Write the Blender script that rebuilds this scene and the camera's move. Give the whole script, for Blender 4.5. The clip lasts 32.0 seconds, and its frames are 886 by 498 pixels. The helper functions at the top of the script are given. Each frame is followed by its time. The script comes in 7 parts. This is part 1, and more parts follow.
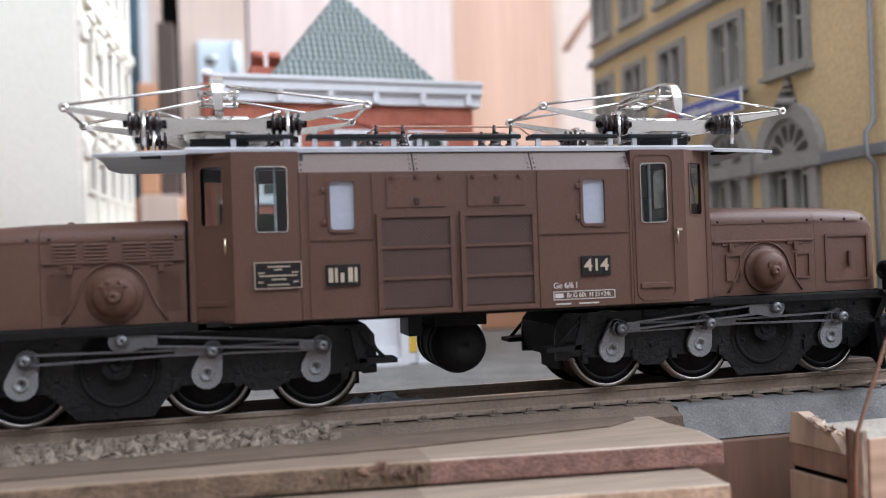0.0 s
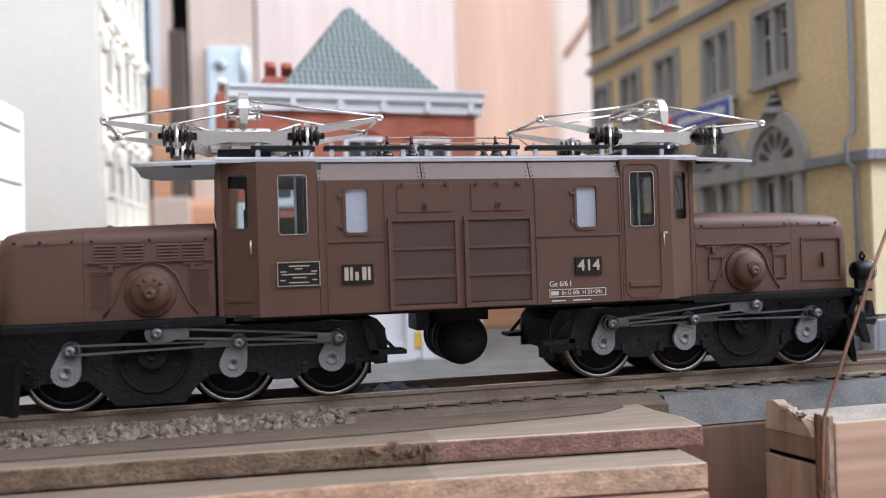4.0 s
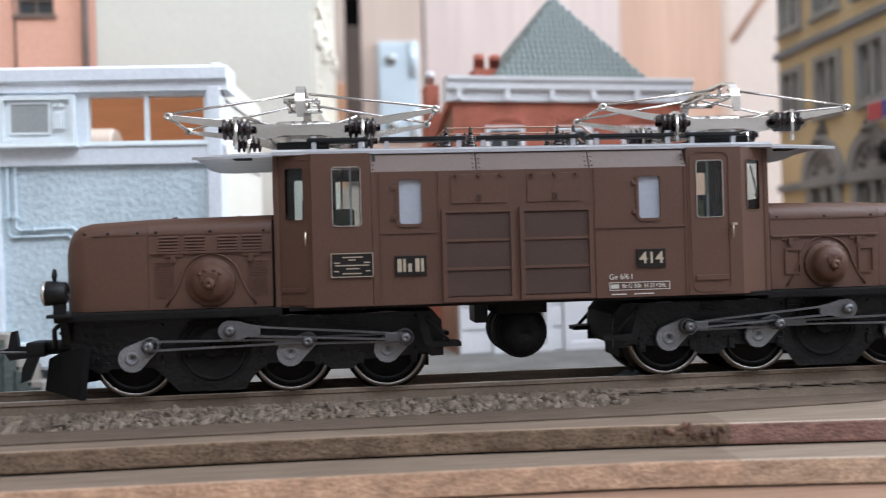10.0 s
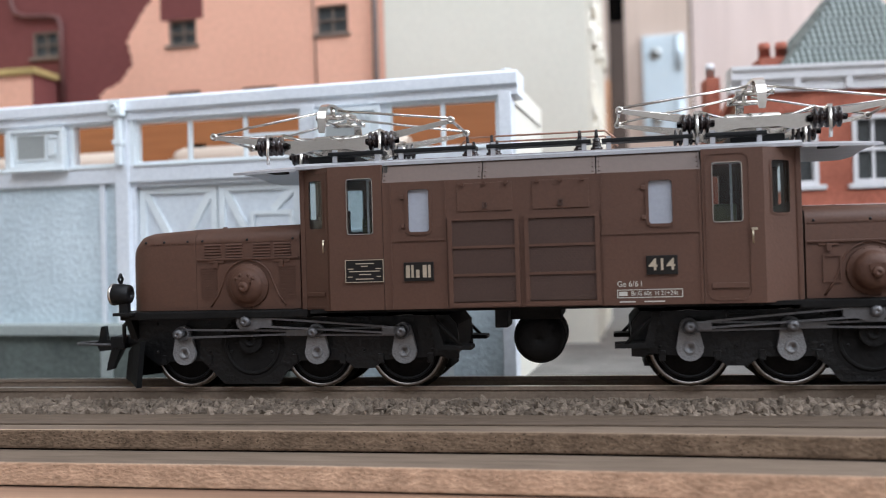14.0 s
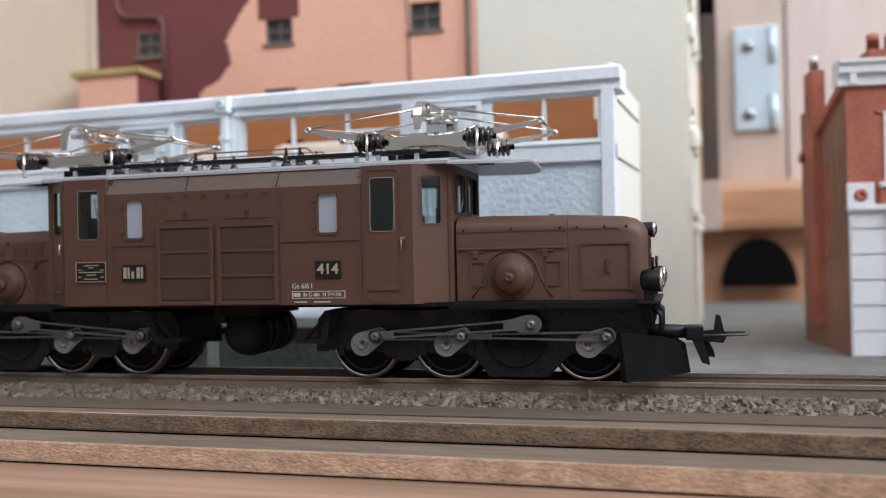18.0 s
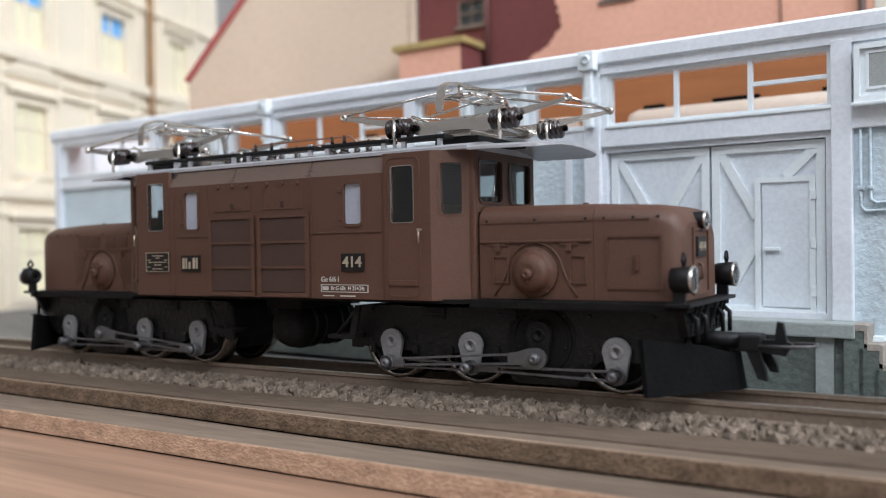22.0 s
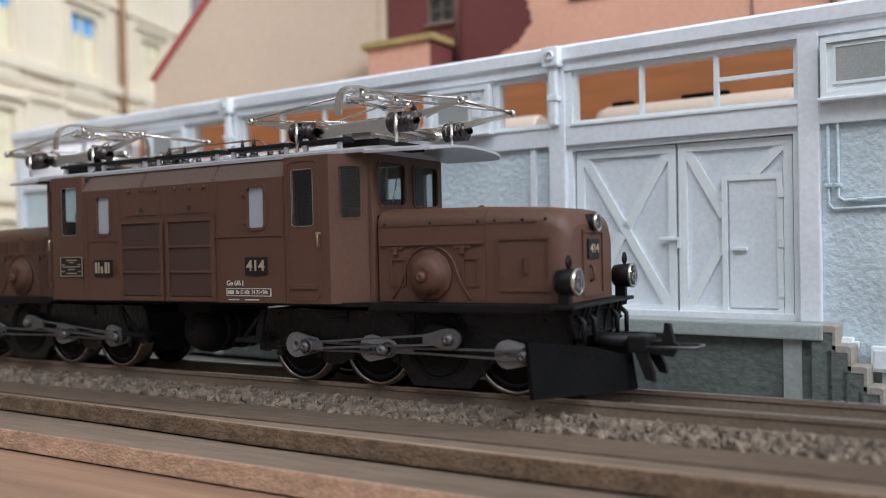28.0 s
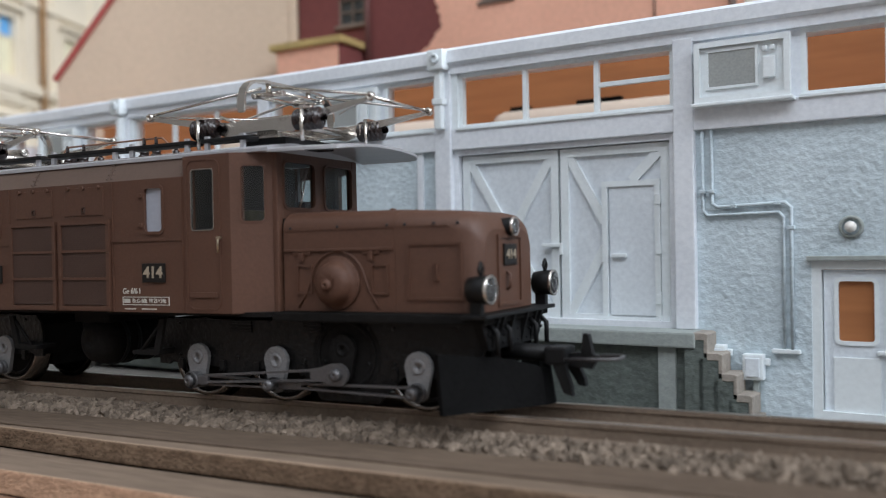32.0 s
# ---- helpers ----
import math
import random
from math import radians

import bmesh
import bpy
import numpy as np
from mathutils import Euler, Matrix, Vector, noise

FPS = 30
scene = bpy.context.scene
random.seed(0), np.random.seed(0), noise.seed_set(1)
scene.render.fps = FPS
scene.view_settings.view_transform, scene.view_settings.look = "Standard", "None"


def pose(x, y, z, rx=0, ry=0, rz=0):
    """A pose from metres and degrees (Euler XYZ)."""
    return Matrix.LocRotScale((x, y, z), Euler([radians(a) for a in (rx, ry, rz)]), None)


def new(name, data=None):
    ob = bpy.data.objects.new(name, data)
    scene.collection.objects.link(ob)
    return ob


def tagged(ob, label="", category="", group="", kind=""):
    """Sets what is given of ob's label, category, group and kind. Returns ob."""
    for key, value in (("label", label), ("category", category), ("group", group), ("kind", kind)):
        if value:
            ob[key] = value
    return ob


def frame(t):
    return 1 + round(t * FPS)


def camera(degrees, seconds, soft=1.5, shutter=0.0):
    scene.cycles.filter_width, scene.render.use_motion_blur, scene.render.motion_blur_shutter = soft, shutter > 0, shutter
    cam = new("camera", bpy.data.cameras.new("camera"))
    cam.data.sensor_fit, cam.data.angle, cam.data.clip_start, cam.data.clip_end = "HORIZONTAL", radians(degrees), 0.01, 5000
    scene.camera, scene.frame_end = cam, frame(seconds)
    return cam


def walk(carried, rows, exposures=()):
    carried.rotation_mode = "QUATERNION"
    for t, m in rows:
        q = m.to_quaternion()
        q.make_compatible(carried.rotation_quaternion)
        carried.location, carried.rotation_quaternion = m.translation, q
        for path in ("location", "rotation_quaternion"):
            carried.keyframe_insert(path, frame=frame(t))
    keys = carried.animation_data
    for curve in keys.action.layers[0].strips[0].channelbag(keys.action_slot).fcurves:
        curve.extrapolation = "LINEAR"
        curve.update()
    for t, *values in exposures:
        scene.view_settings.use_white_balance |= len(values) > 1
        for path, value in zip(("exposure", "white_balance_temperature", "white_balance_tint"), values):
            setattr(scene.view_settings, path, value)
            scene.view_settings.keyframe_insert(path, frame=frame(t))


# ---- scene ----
# A model railway locomotive on a small layout. Lengths below are given in layout
# millimetres and turned into metres by U.
U = 0.00091


def P(x, y, z, rx=0, ry=0, rz=0):
    return pose(x * U, y * U, z * U, rx, ry, rz)


# time, x, y, z, yaw, pitch, roll of the hand-held camera
CAMERA_ROWS = [
    (0.0, 80.15, -150.52, 23.76, -13.43, 0.41, 1.92), (0.5, 80.00, -150.24, 23.61, -13.45, 0.34, 1.63),
    (1.0, 80.01, -150.26, 23.64, -13.48, 0.33, 1.64), (1.5, 80.08, -150.29, 23.53, -13.47, 0.39, 1.62),
    (2.0, 81.57, -147.62, 23.43, -13.36, 0.25, 1.52), (2.5, 82.84, -144.56, 23.45, -13.23, 0.29, 1.34),
    (3.0, 81.57, -149.31, 23.79, -13.13, 0.52, 1.46), (3.5, 77.72, -159.33, 23.82, -13.27, 0.48, 1.77),
    (5.5, 75.45, -166.15, 23.49, -13.58, 0.37, 1.69), (6.0, 75.75, -166.00, 23.55, -13.79, 0.26, 1.71),
    (6.5, 76.05, -166.22, 23.58, -14.00, 0.19, 1.81), (7.0, 75.85, -166.34, 23.53, -14.18, 0.16, 1.76),
    (7.5, 73.25, -166.92, 23.50, -12.75, 0.16, 1.71), (8.0, 64.67, -165.19, 23.55, -11.63, 0.15, 1.72),
    (8.5, 62.09, -165.02, 23.79, -9.88, 0.14, 1.95), (9.0, 58.24, -163.86, 23.75, -8.70, 0.09, 1.93),
    (9.5, 53.02, -164.62, 23.68, -7.75, 0.06, 2.01), (10.0, 48.98, -163.57, 23.54, -5.64, 0.12, 1.63),
    (10.5, 45.81, -162.31, 23.54, -1.81, 0.25, 1.39), (11.0, 45.97, -162.22, 23.70, 0.86, 0.39, 1.66),
    (11.5, 43.79, -163.57, 23.65, 2.44, 0.37, 2.09), (12.0, 43.87, -163.82, 23.66, 4.40, 0.42, 2.12),
    (12.5, 43.11, -164.70, 23.76, 5.60, 0.37, 2.08), (13.0, 41.13, -166.31, 23.98, 7.00, 0.31, 2.07),
    (13.5, 40.68, -166.78, 23.91, 8.70, 0.37, 1.88), (15.5, 37.15, -168.74, 23.90, 13.82, 0.37, 1.56),
    (16.0, 36.84, -169.03, 23.93, 14.52, 0.34, 1.50), (16.5, 36.84, -168.97, 23.83, 14.62, 0.38, 1.41),
    (17.0, 36.94, -169.07, 23.84, 14.50, 0.37, 1.42), (17.5, 35.58, -169.61, 23.83, 14.50, 0.33, 1.34),
    (18.0, 34.24, -169.57, 23.72, 15.03, 0.31, 1.27), (18.5, 25.34, -165.55, 23.82, 16.44, 0.18, 1.05),
    (19.0, 11.14, -158.35, 23.68, 19.91, 0.15, 0.95), (19.5, 3.59, -154.78, 23.86, 23.82, 0.02, 0.93),
    (20.0, -0.30, -150.42, 23.92, 26.90, -0.05, 0.98), (20.5, -2.15, -146.33, 23.74, 28.89, -0.01, 0.95),
    (21.0, -5.24, -143.19, 23.90, 30.19, -0.15, 0.96), (21.5, -6.14, -142.92, 23.93, 31.44, -0.16, 1.01),
    (22.0, -6.60, -141.82, 23.97, 31.78, -0.20, 0.98), (22.5, -6.49, -141.67, 24.22, 31.97, -0.24, 0.99),
    (23.0, -7.16, -143.27, 24.21, 31.62, -0.28, 1.08), (23.5, -6.93, -140.39, 24.23, 32.28, -0.24, 1.07),
    (24.0, -6.00, -137.70, 24.27, 32.76, -0.22, 1.11), (24.5, -5.43, -135.43, 24.13, 32.29, -0.18, 1.21),
    (25.0, -5.08, -134.74, 24.18, 31.78, -0.20, 1.33), (25.5, -5.01, -134.49, 24.22, 31.47, -0.21, 1.29),
    (27.5, -5.22, -134.62, 24.19, 30.82, -0.27, 1.32), (28.0, -5.02, -134.55, 24.30, 30.83, -0.26, 1.35),
    (28.5, -5.09, -134.55, 24.30, 30.92, -0.28, 1.42), (29.0, -5.01, -134.43, 24.22, 31.03, -0.27, 1.41),
    (29.5, -5.07, -134.44, 24.02, 31.06, -0.21, 1.35), (30.0, -4.51, -133.62, 24.30, 30.96, -0.32, 1.40),
    (30.5, -3.29, -129.99, 24.21, 30.63, -0.27, 1.43), (31.0, -2.10, -127.68, 23.93, 30.33, -0.20, 1.39),
    (31.5, 1.99, -124.43, 23.92, 28.88, -0.10, 1.34), (32.0, 5.74, -123.76, 24.23, 27.73, -0.01, 1.28),
]


cam = camera(52.96, 32.0, 1.0, 0.5)
# close-up lens: the buildings behind fall softly out of focus
cam.data.dof.use_dof, cam.data.dof.focus_distance, cam.data.dof.aperture_fstop = True, 0.146, 19.0
walk(cam, [(t, P(x, y, z, 90 + pitch, roll, yaw)) for t, x, y, z, yaw, pitch, roll in CAMERA_ROWS],
     [(0.0, 0.21, 6050, 16), (7.0, 0.14, 6050, 17), (11.0, -0.06, 6120, 14), (13.0, -0.1, 6180, 14), (16.0, -0.06, 6250, 15), (18.0, -0.2, 6300, 15),
      (20.5, -0.07, 6340, 15), (22.5, -0.22, 6350, 15), (28.0, -0.39, 6400, 15), (31.0, -0.44, 6400, 14), (32.0, -0.51, 6400, 14)])

# ---- light: a bright window of the room behind the camera, and the sky outside ----
world = bpy.data.worlds.new("world")
scene.world = world
world.use_nodes = True
sky = world.node_tree.nodes.new("ShaderNodeTexSky")
sky.sky_type, sky.sun_disc = "NISHITA", False
sky.sun_elevation, sky.sun_rotation = radians(40), radians(200)
world.node_tree.links.new(sky.outputs[0], world.node_tree.nodes["Background"].inputs[0])
world.node_tree.nodes["Background"].inputs[1].default_value = 0.1


# ---- materials ----
def material(name, base, rough=0.6, metal=0.0, vary=0.08, scale=60.0, bump=0.15, fine=900.0, tint=None, grain=(1, 1, 1), coat=0.0, spots=0.0, island=0.0, spec=0.5, fleck=None):
    """Procedural surface: two scales of colour variation and a fine relief. scale and fine are per metre."""
    m = bpy.data.materials.new(name)
    m.use_nodes = True
    nt = m.node_tree
    nd, ln = nt.nodes, nt.links
    bsdf = nd["Principled BSDF"]
    tc = nd.new("ShaderNodeTexCoord")
    mp = nd.new("ShaderNodeMapping")
    mp.inputs["Scale"].default_value = grain
    ln.new(tc.outputs["Object"], mp.inputs[0])
    big = nd.new("ShaderNodeTexNoise")
    big.inputs["Scale"].default_value, big.inputs["Detail"].default_value = scale, 6
    small = nd.new("ShaderNodeTexNoise")
    small.inputs["Scale"].default_value, small.inputs["Detail"].default_value = fine, 4
    ln.new(mp.outputs[0], big.inputs[0]), ln.new(mp.outputs[0], small.inputs[0])
    ramp = nd.new("ShaderNodeValToRGB")
    dark = [max(0.0, c * (1 - 2.2 * vary)) for c in base]
    light = [min(1.0, c * (1 + 1.6 * vary)) for c in (tint or base)]
    ramp.color_ramp.elements[0].position, ramp.color_ramp.elements[1].position = 0.3, 0.7
    ramp.color_ramp.elements[0].color, ramp.color_ramp.elements[1].color = (*dark, 1), (*light, 1)
    mix = nd.new("ShaderNodeMath")
    mix.operation = "MULTIPLY_ADD"
    mix.inputs[1].default_value = 0.45
    ln.new(small.outputs[0], mix.inputs[0])
    half = nd.new("ShaderNodeMath")
    half.operation = "MULTIPLY"
    half.inputs[1].default_value = 0.55
    ln.new(big.outputs[0], half.inputs[0]), ln.new(half.outputs[0], mix.inputs[2])
    ln.new(mix.outputs[0], ramp.inputs[0])
    colour = ramp.outputs[0]
    if spots:
        vor = nd.new("ShaderNodeTexVoronoi")
        vor.inputs["Scale"].default_value = fine * 0.9
        ln.new(mp.outputs[0], vor.inputs[0])
        thr = nd.new("ShaderNodeMath")
        thr.operation = "LESS_THAN"
        thr.inputs[1].default_value = spots
        ln.new(vor.outputs["Distance"], thr.inputs[0])
        mx = nd.new("ShaderNodeMix")
        mx.data_type = "RGBA"
        mx.inputs[7].default_value = (*(fleck or [c * 0.45 for c in base]), 1)
        ln.new(thr.outputs[0], mx.inputs[0]), ln.new(colour, mx.inputs[6])
        colour = mx.outputs[2]
    if island:
        geo, hsv, rng_map = nd.new("ShaderNodeNewGeometry"), nd.new("ShaderNodeHueSaturation"), nd.new("ShaderNodeMapRange")
        rng_map.inputs[3].default_value, rng_map.inputs[4].default_value = 1 - island, 1 + island
        ln.new(geo.outputs["Random Per Island"], rng_map.inputs[0]), ln.new(rng_map.outputs[0], hsv.inputs["Value"]), ln.new(colour, hsv.inputs["Color"])
        colour = hsv.outputs[0]
    ln.new(colour, bsdf.inputs["Base Color"])
    bsdf.inputs["Roughness"].default_value, bsdf.inputs["Metallic"].default_value = rough, metal
    bsdf.inputs["Specular IOR Level"].default_value = spec
    bsdf.inputs["Coat Weight"].default_value = coat
    if bump:
        bp = nd.new("ShaderNodeBump")
        bp.inputs["Strength"].default_value, bp.inputs["Distance"].default_value = bump, 0.0004
        ln.new(small.outputs[0], bp.inputs["Height"]), ln.new(bp.outputs[0], bsdf.inputs["Normal"])
    return m


def glazing(name, gloss):
    """Thin clear glazing: mostly see-through with a little gloss."""
    m = bpy.data.materials.new(name)
    m.use_nodes = True
    nd, ln = m.node_tree.nodes, m.node_tree.links
    nd.remove(nd["Principled BSDF"])
    mix, clear, shine = nd.new("ShaderNodeMixShader"), nd.new("ShaderNodeBsdfTransparent"), nd.new("ShaderNodeBsdfGlossy")
    clear.inputs[0].default_value = (0.86, 0.89, 0.89, 1)
    shine.inputs["Roughness"].default_value = 0.05
    mix.inputs[0].default_value = gloss
    ln.new(clear.outputs[0], mix.inputs[1]), ln.new(shine.outputs[0], mix.inputs[2])
    ln.new(mix.outputs[0], nd["Material Output"].inputs[0])
    return m


def glass(name, colour, rough=0.03, weight=0.9):
    m = bpy.data.materials.new(name)
    m.use_nodes = True
    b = m.node_tree.nodes["Principled BSDF"]
    b.inputs["Base Color"].default_value = (*colour, 1)
    b.inputs["Roughness"].default_value, b.inputs["Transmission Weight"].default_value, b.inputs["IOR"].default_value = rough, weight, 1.3
    return m


def wood(name, base, tint, along=(0.08, 1, 1), rough=0.55, scale=90.0, vary=0.14, bump=0.2):
    return material(name, base, rough, 0, vary, scale, bump, 500.0, tint, along)


def wire_mesh(name, base, pitch):
    """Dark paint with a fine woven relief."""
    m = material(name, base, 0.7, 0, 0.1, 60, 0.0, 2600)
    nd, ln = m.node_tree.nodes, m.node_tree.links
    tc, bp, mx = nd.new("ShaderNodeTexCoord"), nd.new("ShaderNodeBump"), nd.new("ShaderNodeMath")
    mx.operation = "MAXIMUM"
    for i, a in enumerate((45, -45)):
        mp, wv = nd.new("ShaderNodeMapping"), nd.new("ShaderNodeTexWave")
        mp.inputs["Rotation"].default_value = (0, radians(a), 0)
        wv.inputs["Scale"].default_value = 0.314 / (pitch * U)
        ln.new(tc.outputs["Object"], mp.inputs[0]), ln.new(mp.outputs[0], wv.inputs[0]), ln.new(wv.outputs["Fac"], mx.inputs[i])
    bp.inputs["Strength"].default_value, bp.inputs["Distance"].default_value = 0.14, 0.0001
    ln.new(mx.outputs[0], bp.inputs["Height"]), ln.new(bp.outputs[0], nd["Principled BSDF"].inputs["Normal"])
    return m


BROWN = material("brown enamel", (0.080, 0.0362, 0.022), 0.55, 0, 0.07, 30, 0.07, 2200, (0.087, 0.0405, 0.0252), spec=0.4)
BROWN_LID = material("matt brown enamel", (0.080, 0.037, 0.0232), 0.62, 0, 0.1, 90, 0.14, 1600, spec=0.3)
BROWN_DARK = wire_mesh("dark brown woven mesh", (0.047, 0.0222, 0.0142), 0.5)
ROOF_BROWN = material("greyish brown roof slope", (0.10, 0.064, 0.049), 0.5, 0, 0.06, 40, 0.06, 1500)
ROOF_GREY = material("light grey sheet roof", (0.42, 0.42, 0.44), 0.4, 0.3, 0.05, 40, 0.05, 1500)
BLACK = material("matt black plastic", (0.0065, 0.0065, 0.007), 0.5, 0, 0.2, 80, 0.1, 1800, spec=0.24)
BLACK_SOFT = material("dusty black frame", (0.0085, 0.0078, 0.0074), 0.75, 0, 0.25, 80, 0.3, 1500, spec=0.14)
STEEL = material("bright nickel silver", (0.66, 0.63, 0.59), 0.22, 1.0, 0.06, 80, 0.05, 1800)
ROD = material("dull grey rod metal", (0.12, 0.117, 0.12), 0.45, 0.6, 0.12, 90, 0.12, 1800)
CRANK = material("cast grey metal", (0.21, 0.208, 0.21), 0.6, 0.35, 0.14, 200, 0.45, 2600)
TYRE = material("polished wheel tyre", (0.20, 0.18, 0.165), 0.24, 1.0, 0.1, 90, 0.03, 1800)
INSULATOR = material("glazed brown black insulator", (0.02, 0.012, 0.011), 0.25, 0, 0.1, 100, 0.02, 1500)
COPPER = material("bare copper wire", (0.40, 0.235, 0.17), 0.42, 1.0, 0.15, 100, 0.08, 1800)
BRASS = material("tarnished brass fitting", (0.55, 0.48, 0.36), 0.35, 1.0, 0.1, 100, 0.03, 1800)
PLATE = material("black cast plate", (0.014, 0.012, 0.011), 0.45, 0, 0.1, 100, 0.02, 1500, spec=0.2)
LETTER = material("off white lettering", (0.50, 0.48, 0.43), 0.5, 0, 0.05, 100, 0.02, 1500)
BLIND = material("bluish white window blind", (0.34, 0.36, 0.41), 0.35, 0, 0.05, 60, 0.03, 1500)
RIM = material("bright metal window rim", (0.62, 0.58, 0.53), 0.22, 1.0, 0.05, 80, 0.03, 1800)
CAB_GLASS = glazing("clear cab glazing", 0.035)
LENS = glass("lamp lens", (0.9, 0.92, 0.93), 0.05, 0.97)
INTERIOR = material("dim cab interior", (0.028, 0.026, 0.022), 0.6, 0, 0.2, 80, 0.1, 1500)
CABGREEN = material("olive cab equipment", (0.12, 0.12, 0.05), 0.5, 0, 0.2, 80, 0.1, 1500)
RAIL = material("dusty beige brown rail", (0.20, 0.15, 0.112), 0.7, 0.1, 0.16, 70, 0.25, 1500, spec=0.3)
RAIL_TOP = material("worn bright rail head", (0.48, 0.42, 0.36), 0.3, 0.9, 0.15, 60, 0.05, 1800)
SLEEPER = material("dusty brown sleeper", (0.105, 0.082, 0.063), 0.8, 0, 0.22, 120, 0.3, 1800, (0.14, 0.11, 0.085), spec=0.2)
BALLAST = material("dusty brown ballast stone", (0.14, 0.109, 0.084), 0.95, 0, 0.16, 500, 0.5, 2600, (0.2, 0.158, 0.123), island=0.32, spec=0.1)
BED = material("dusty speckled track bed", (0.116, 0.0846, 0.0623), 0.9, 0, 0.16, 120, 0.6, 2400, (0.144, 0.107, 0.08), spots=0.13, spec=0.15)
FOAM = material("grey speckled roadbed foam", (0.112, 0.108, 0.104), 0.95, 0, 0.16, 160, 0.4, 2800, (0.135, 0.13, 0.125), spots=0.15, spec=0.15, fleck=(0.26, 0.255, 0.24))
CHIP = material("brown chipboard edge", (0.135, 0.089, 0.057), 0.9, 0, 0.22, 500, 0.6, 2200, (0.19, 0.13, 0.087), (0.6, 1, 1), spots=0.2, spec=0.15)
CHIP_PINK = material("pale chipboard edge", (0.446, 0.284, 0.186), 0.9, 0, 0.17, 500, 0.6, 2400, (0.53, 0.349, 0.237), (0.5, 1, 1), spots=0.14, spec=0.15)
CHIP_PALE = material("whitish chipboard edge", (0.40, 0.265, 0.175), 0.9, 0, 0.2, 500, 0.6, 2800, (0.50, 0.345, 0.24), (0.5, 1, 1), spots=0.12, spec=0.15)
CHIP_RED = material("reddish chipboard edge", (0.18, 0.088, 0.066), 0.9, 0, 0.24, 500, 0.6, 2800, (0.26, 0.14, 0.108), (0.6, 1, 1), spots=0.15)
BOARD_TOP = material("dusty board top", (0.177, 0.13, 0.0958), 0.9, 0, 0.14, 70, 0.4, 900, (0.209, 0.156, 0.116), (0.12, 1, 1), spec=0.15)
EDGING = material("dusty brown cork", (0.113, 0.0818, 0.0595), 0.9, 0, 0.14, 70, 0.3, 1200, (0.135, 0.0986, 0.0725), (0.2, 1, 1), spec=0.12)
PINE = wood("pale pine", (0.26, 0.149, 0.093), (0.335, 0.2, 0.13), (0.04, 1, 1), 0.65, 130, 0.17)
PINE_END = wood("sawn pine end", (0.31, 0.215, 0.15), (0.40, 0.285, 0.20), (1, 1, 0.2), 0.75, 220)
# Plywood brown, lowered to hold the shade inside the gap.
PLYBROWN = wood("brown plywood darkened for gap shade", (0.085, 0.043, 0.027), (0.11, 0.058, 0.036), (1, 1, 0.15), 0.6, 120)
CABINET = wood("pale pinkish veneer cabinet", (0.662, 0.529, 0.478), (0.718, 0.584, 0.534), (1, 1, 0.03), 0.3, 26, 0.07, 0.05)
CABINET_LIGHT = wood("pale veneer", (0.552, 0.423, 0.34), (0.607, 0.469, 0.386), (1, 1, 0.03), 0.35, 26, 0.06, 0.05)
SHELF = wood("orange pine shelf", (0.50, 0.25, 0.13), (0.57, 0.30, 0.17), (0.05, 1, 1), 0.4, 60, 0.1, 0.05)
TEAL = material("dark teal cloth", (0.055, 0.10, 0.125), 0.8, 0, 0.15, 30, 0.2, 900)
# Near black painted as the shade of gaps and recesses; also dark bars.
DARK = material("black for shaded gaps and dark bars", (0.006, 0.0055, 0.005), 0.85, 0, 0.2, 30, 0.1, 900, spec=0.05)
HINGE = material("light blue painted hinge", (0.60, 0.69, 0.74), 0.35, 0.2, 0.05, 30, 0.05, 900)
ZINC = material("zinc screw", (0.45, 0.46, 0.44), 0.35, 1.0, 0.1, 60, 0.1, 900)
STREET = material("grey cobbled street", (0.19, 0.18, 0.165), 0.85, 0, 0.2, 120, 0.5, 1500)
SHED_FRAME = material("pale blue white concrete", (0.734, 0.778, 0.837), 0.65, 0, 0.05, 40, 0.12, 1200, (0.788, 0.821, 0.86))
SHED_WALL = material("light blue stucco", (0.54, 0.643, 0.697), 0.85, 0, 0.09, 60, 1.0, 850, (0.605, 0.697, 0.745))
SHED_DOOR = material("pale blue painted door", (0.707, 0.772, 0.832), 0.5, 0, 0.06, 60, 0.12, 1200, (0.756, 0.815, 0.859))
SHED_TRIM = material("blue white painted trim", (0.778, 0.837, 0.86), 0.5, 0, 0.04, 60, 0.1, 1200)
PLINTH = material("dark green grey stucco", (0.115, 0.136, 0.124), 0.85, 0, 0.2, 90, 0.9, 900)
LEDGE = material("grey green concrete ledge", (0.326, 0.362, 0.347), 0.8, 0, 0.1, 90, 0.3, 1200)
STEP = material("grey brown concrete step", (0.33, 0.295, 0.255), 0.85, 0, 0.14, 90, 0.4, 1200)
SHED_INSIDE = wood("orange wooden shed interior", (0.36, 0.135, 0.045), (0.41, 0.16, 0.055), (0.1, 1, 1), 0.7, 40, 0.08, 0.05)
PALE_TUBE = material("cream plastic tube", (0.60, 0.50, 0.41), 0.6, 0, 0.05, 30, 0.05, 900)
WHITE_TUBE = material("white tube", (0.80, 0.78, 0.74), 0.5, 0, 0.04, 30, 0.05, 900)
PINK = material("salmon pink plaster", (0.798, 0.43, 0.304), 0.85, 0, 0.06, 18, 0.2, 700, (0.84, 0.462, 0.331))
MAROON = material("dark red brown plaster", (0.175, 0.048, 0.043), 0.85, 0, 0.08, 18, 0.2, 700)
CREAM = material("cream plaster", (0.81, 0.782, 0.681), 0.85, 0, 0.03, 18, 0.12, 700)
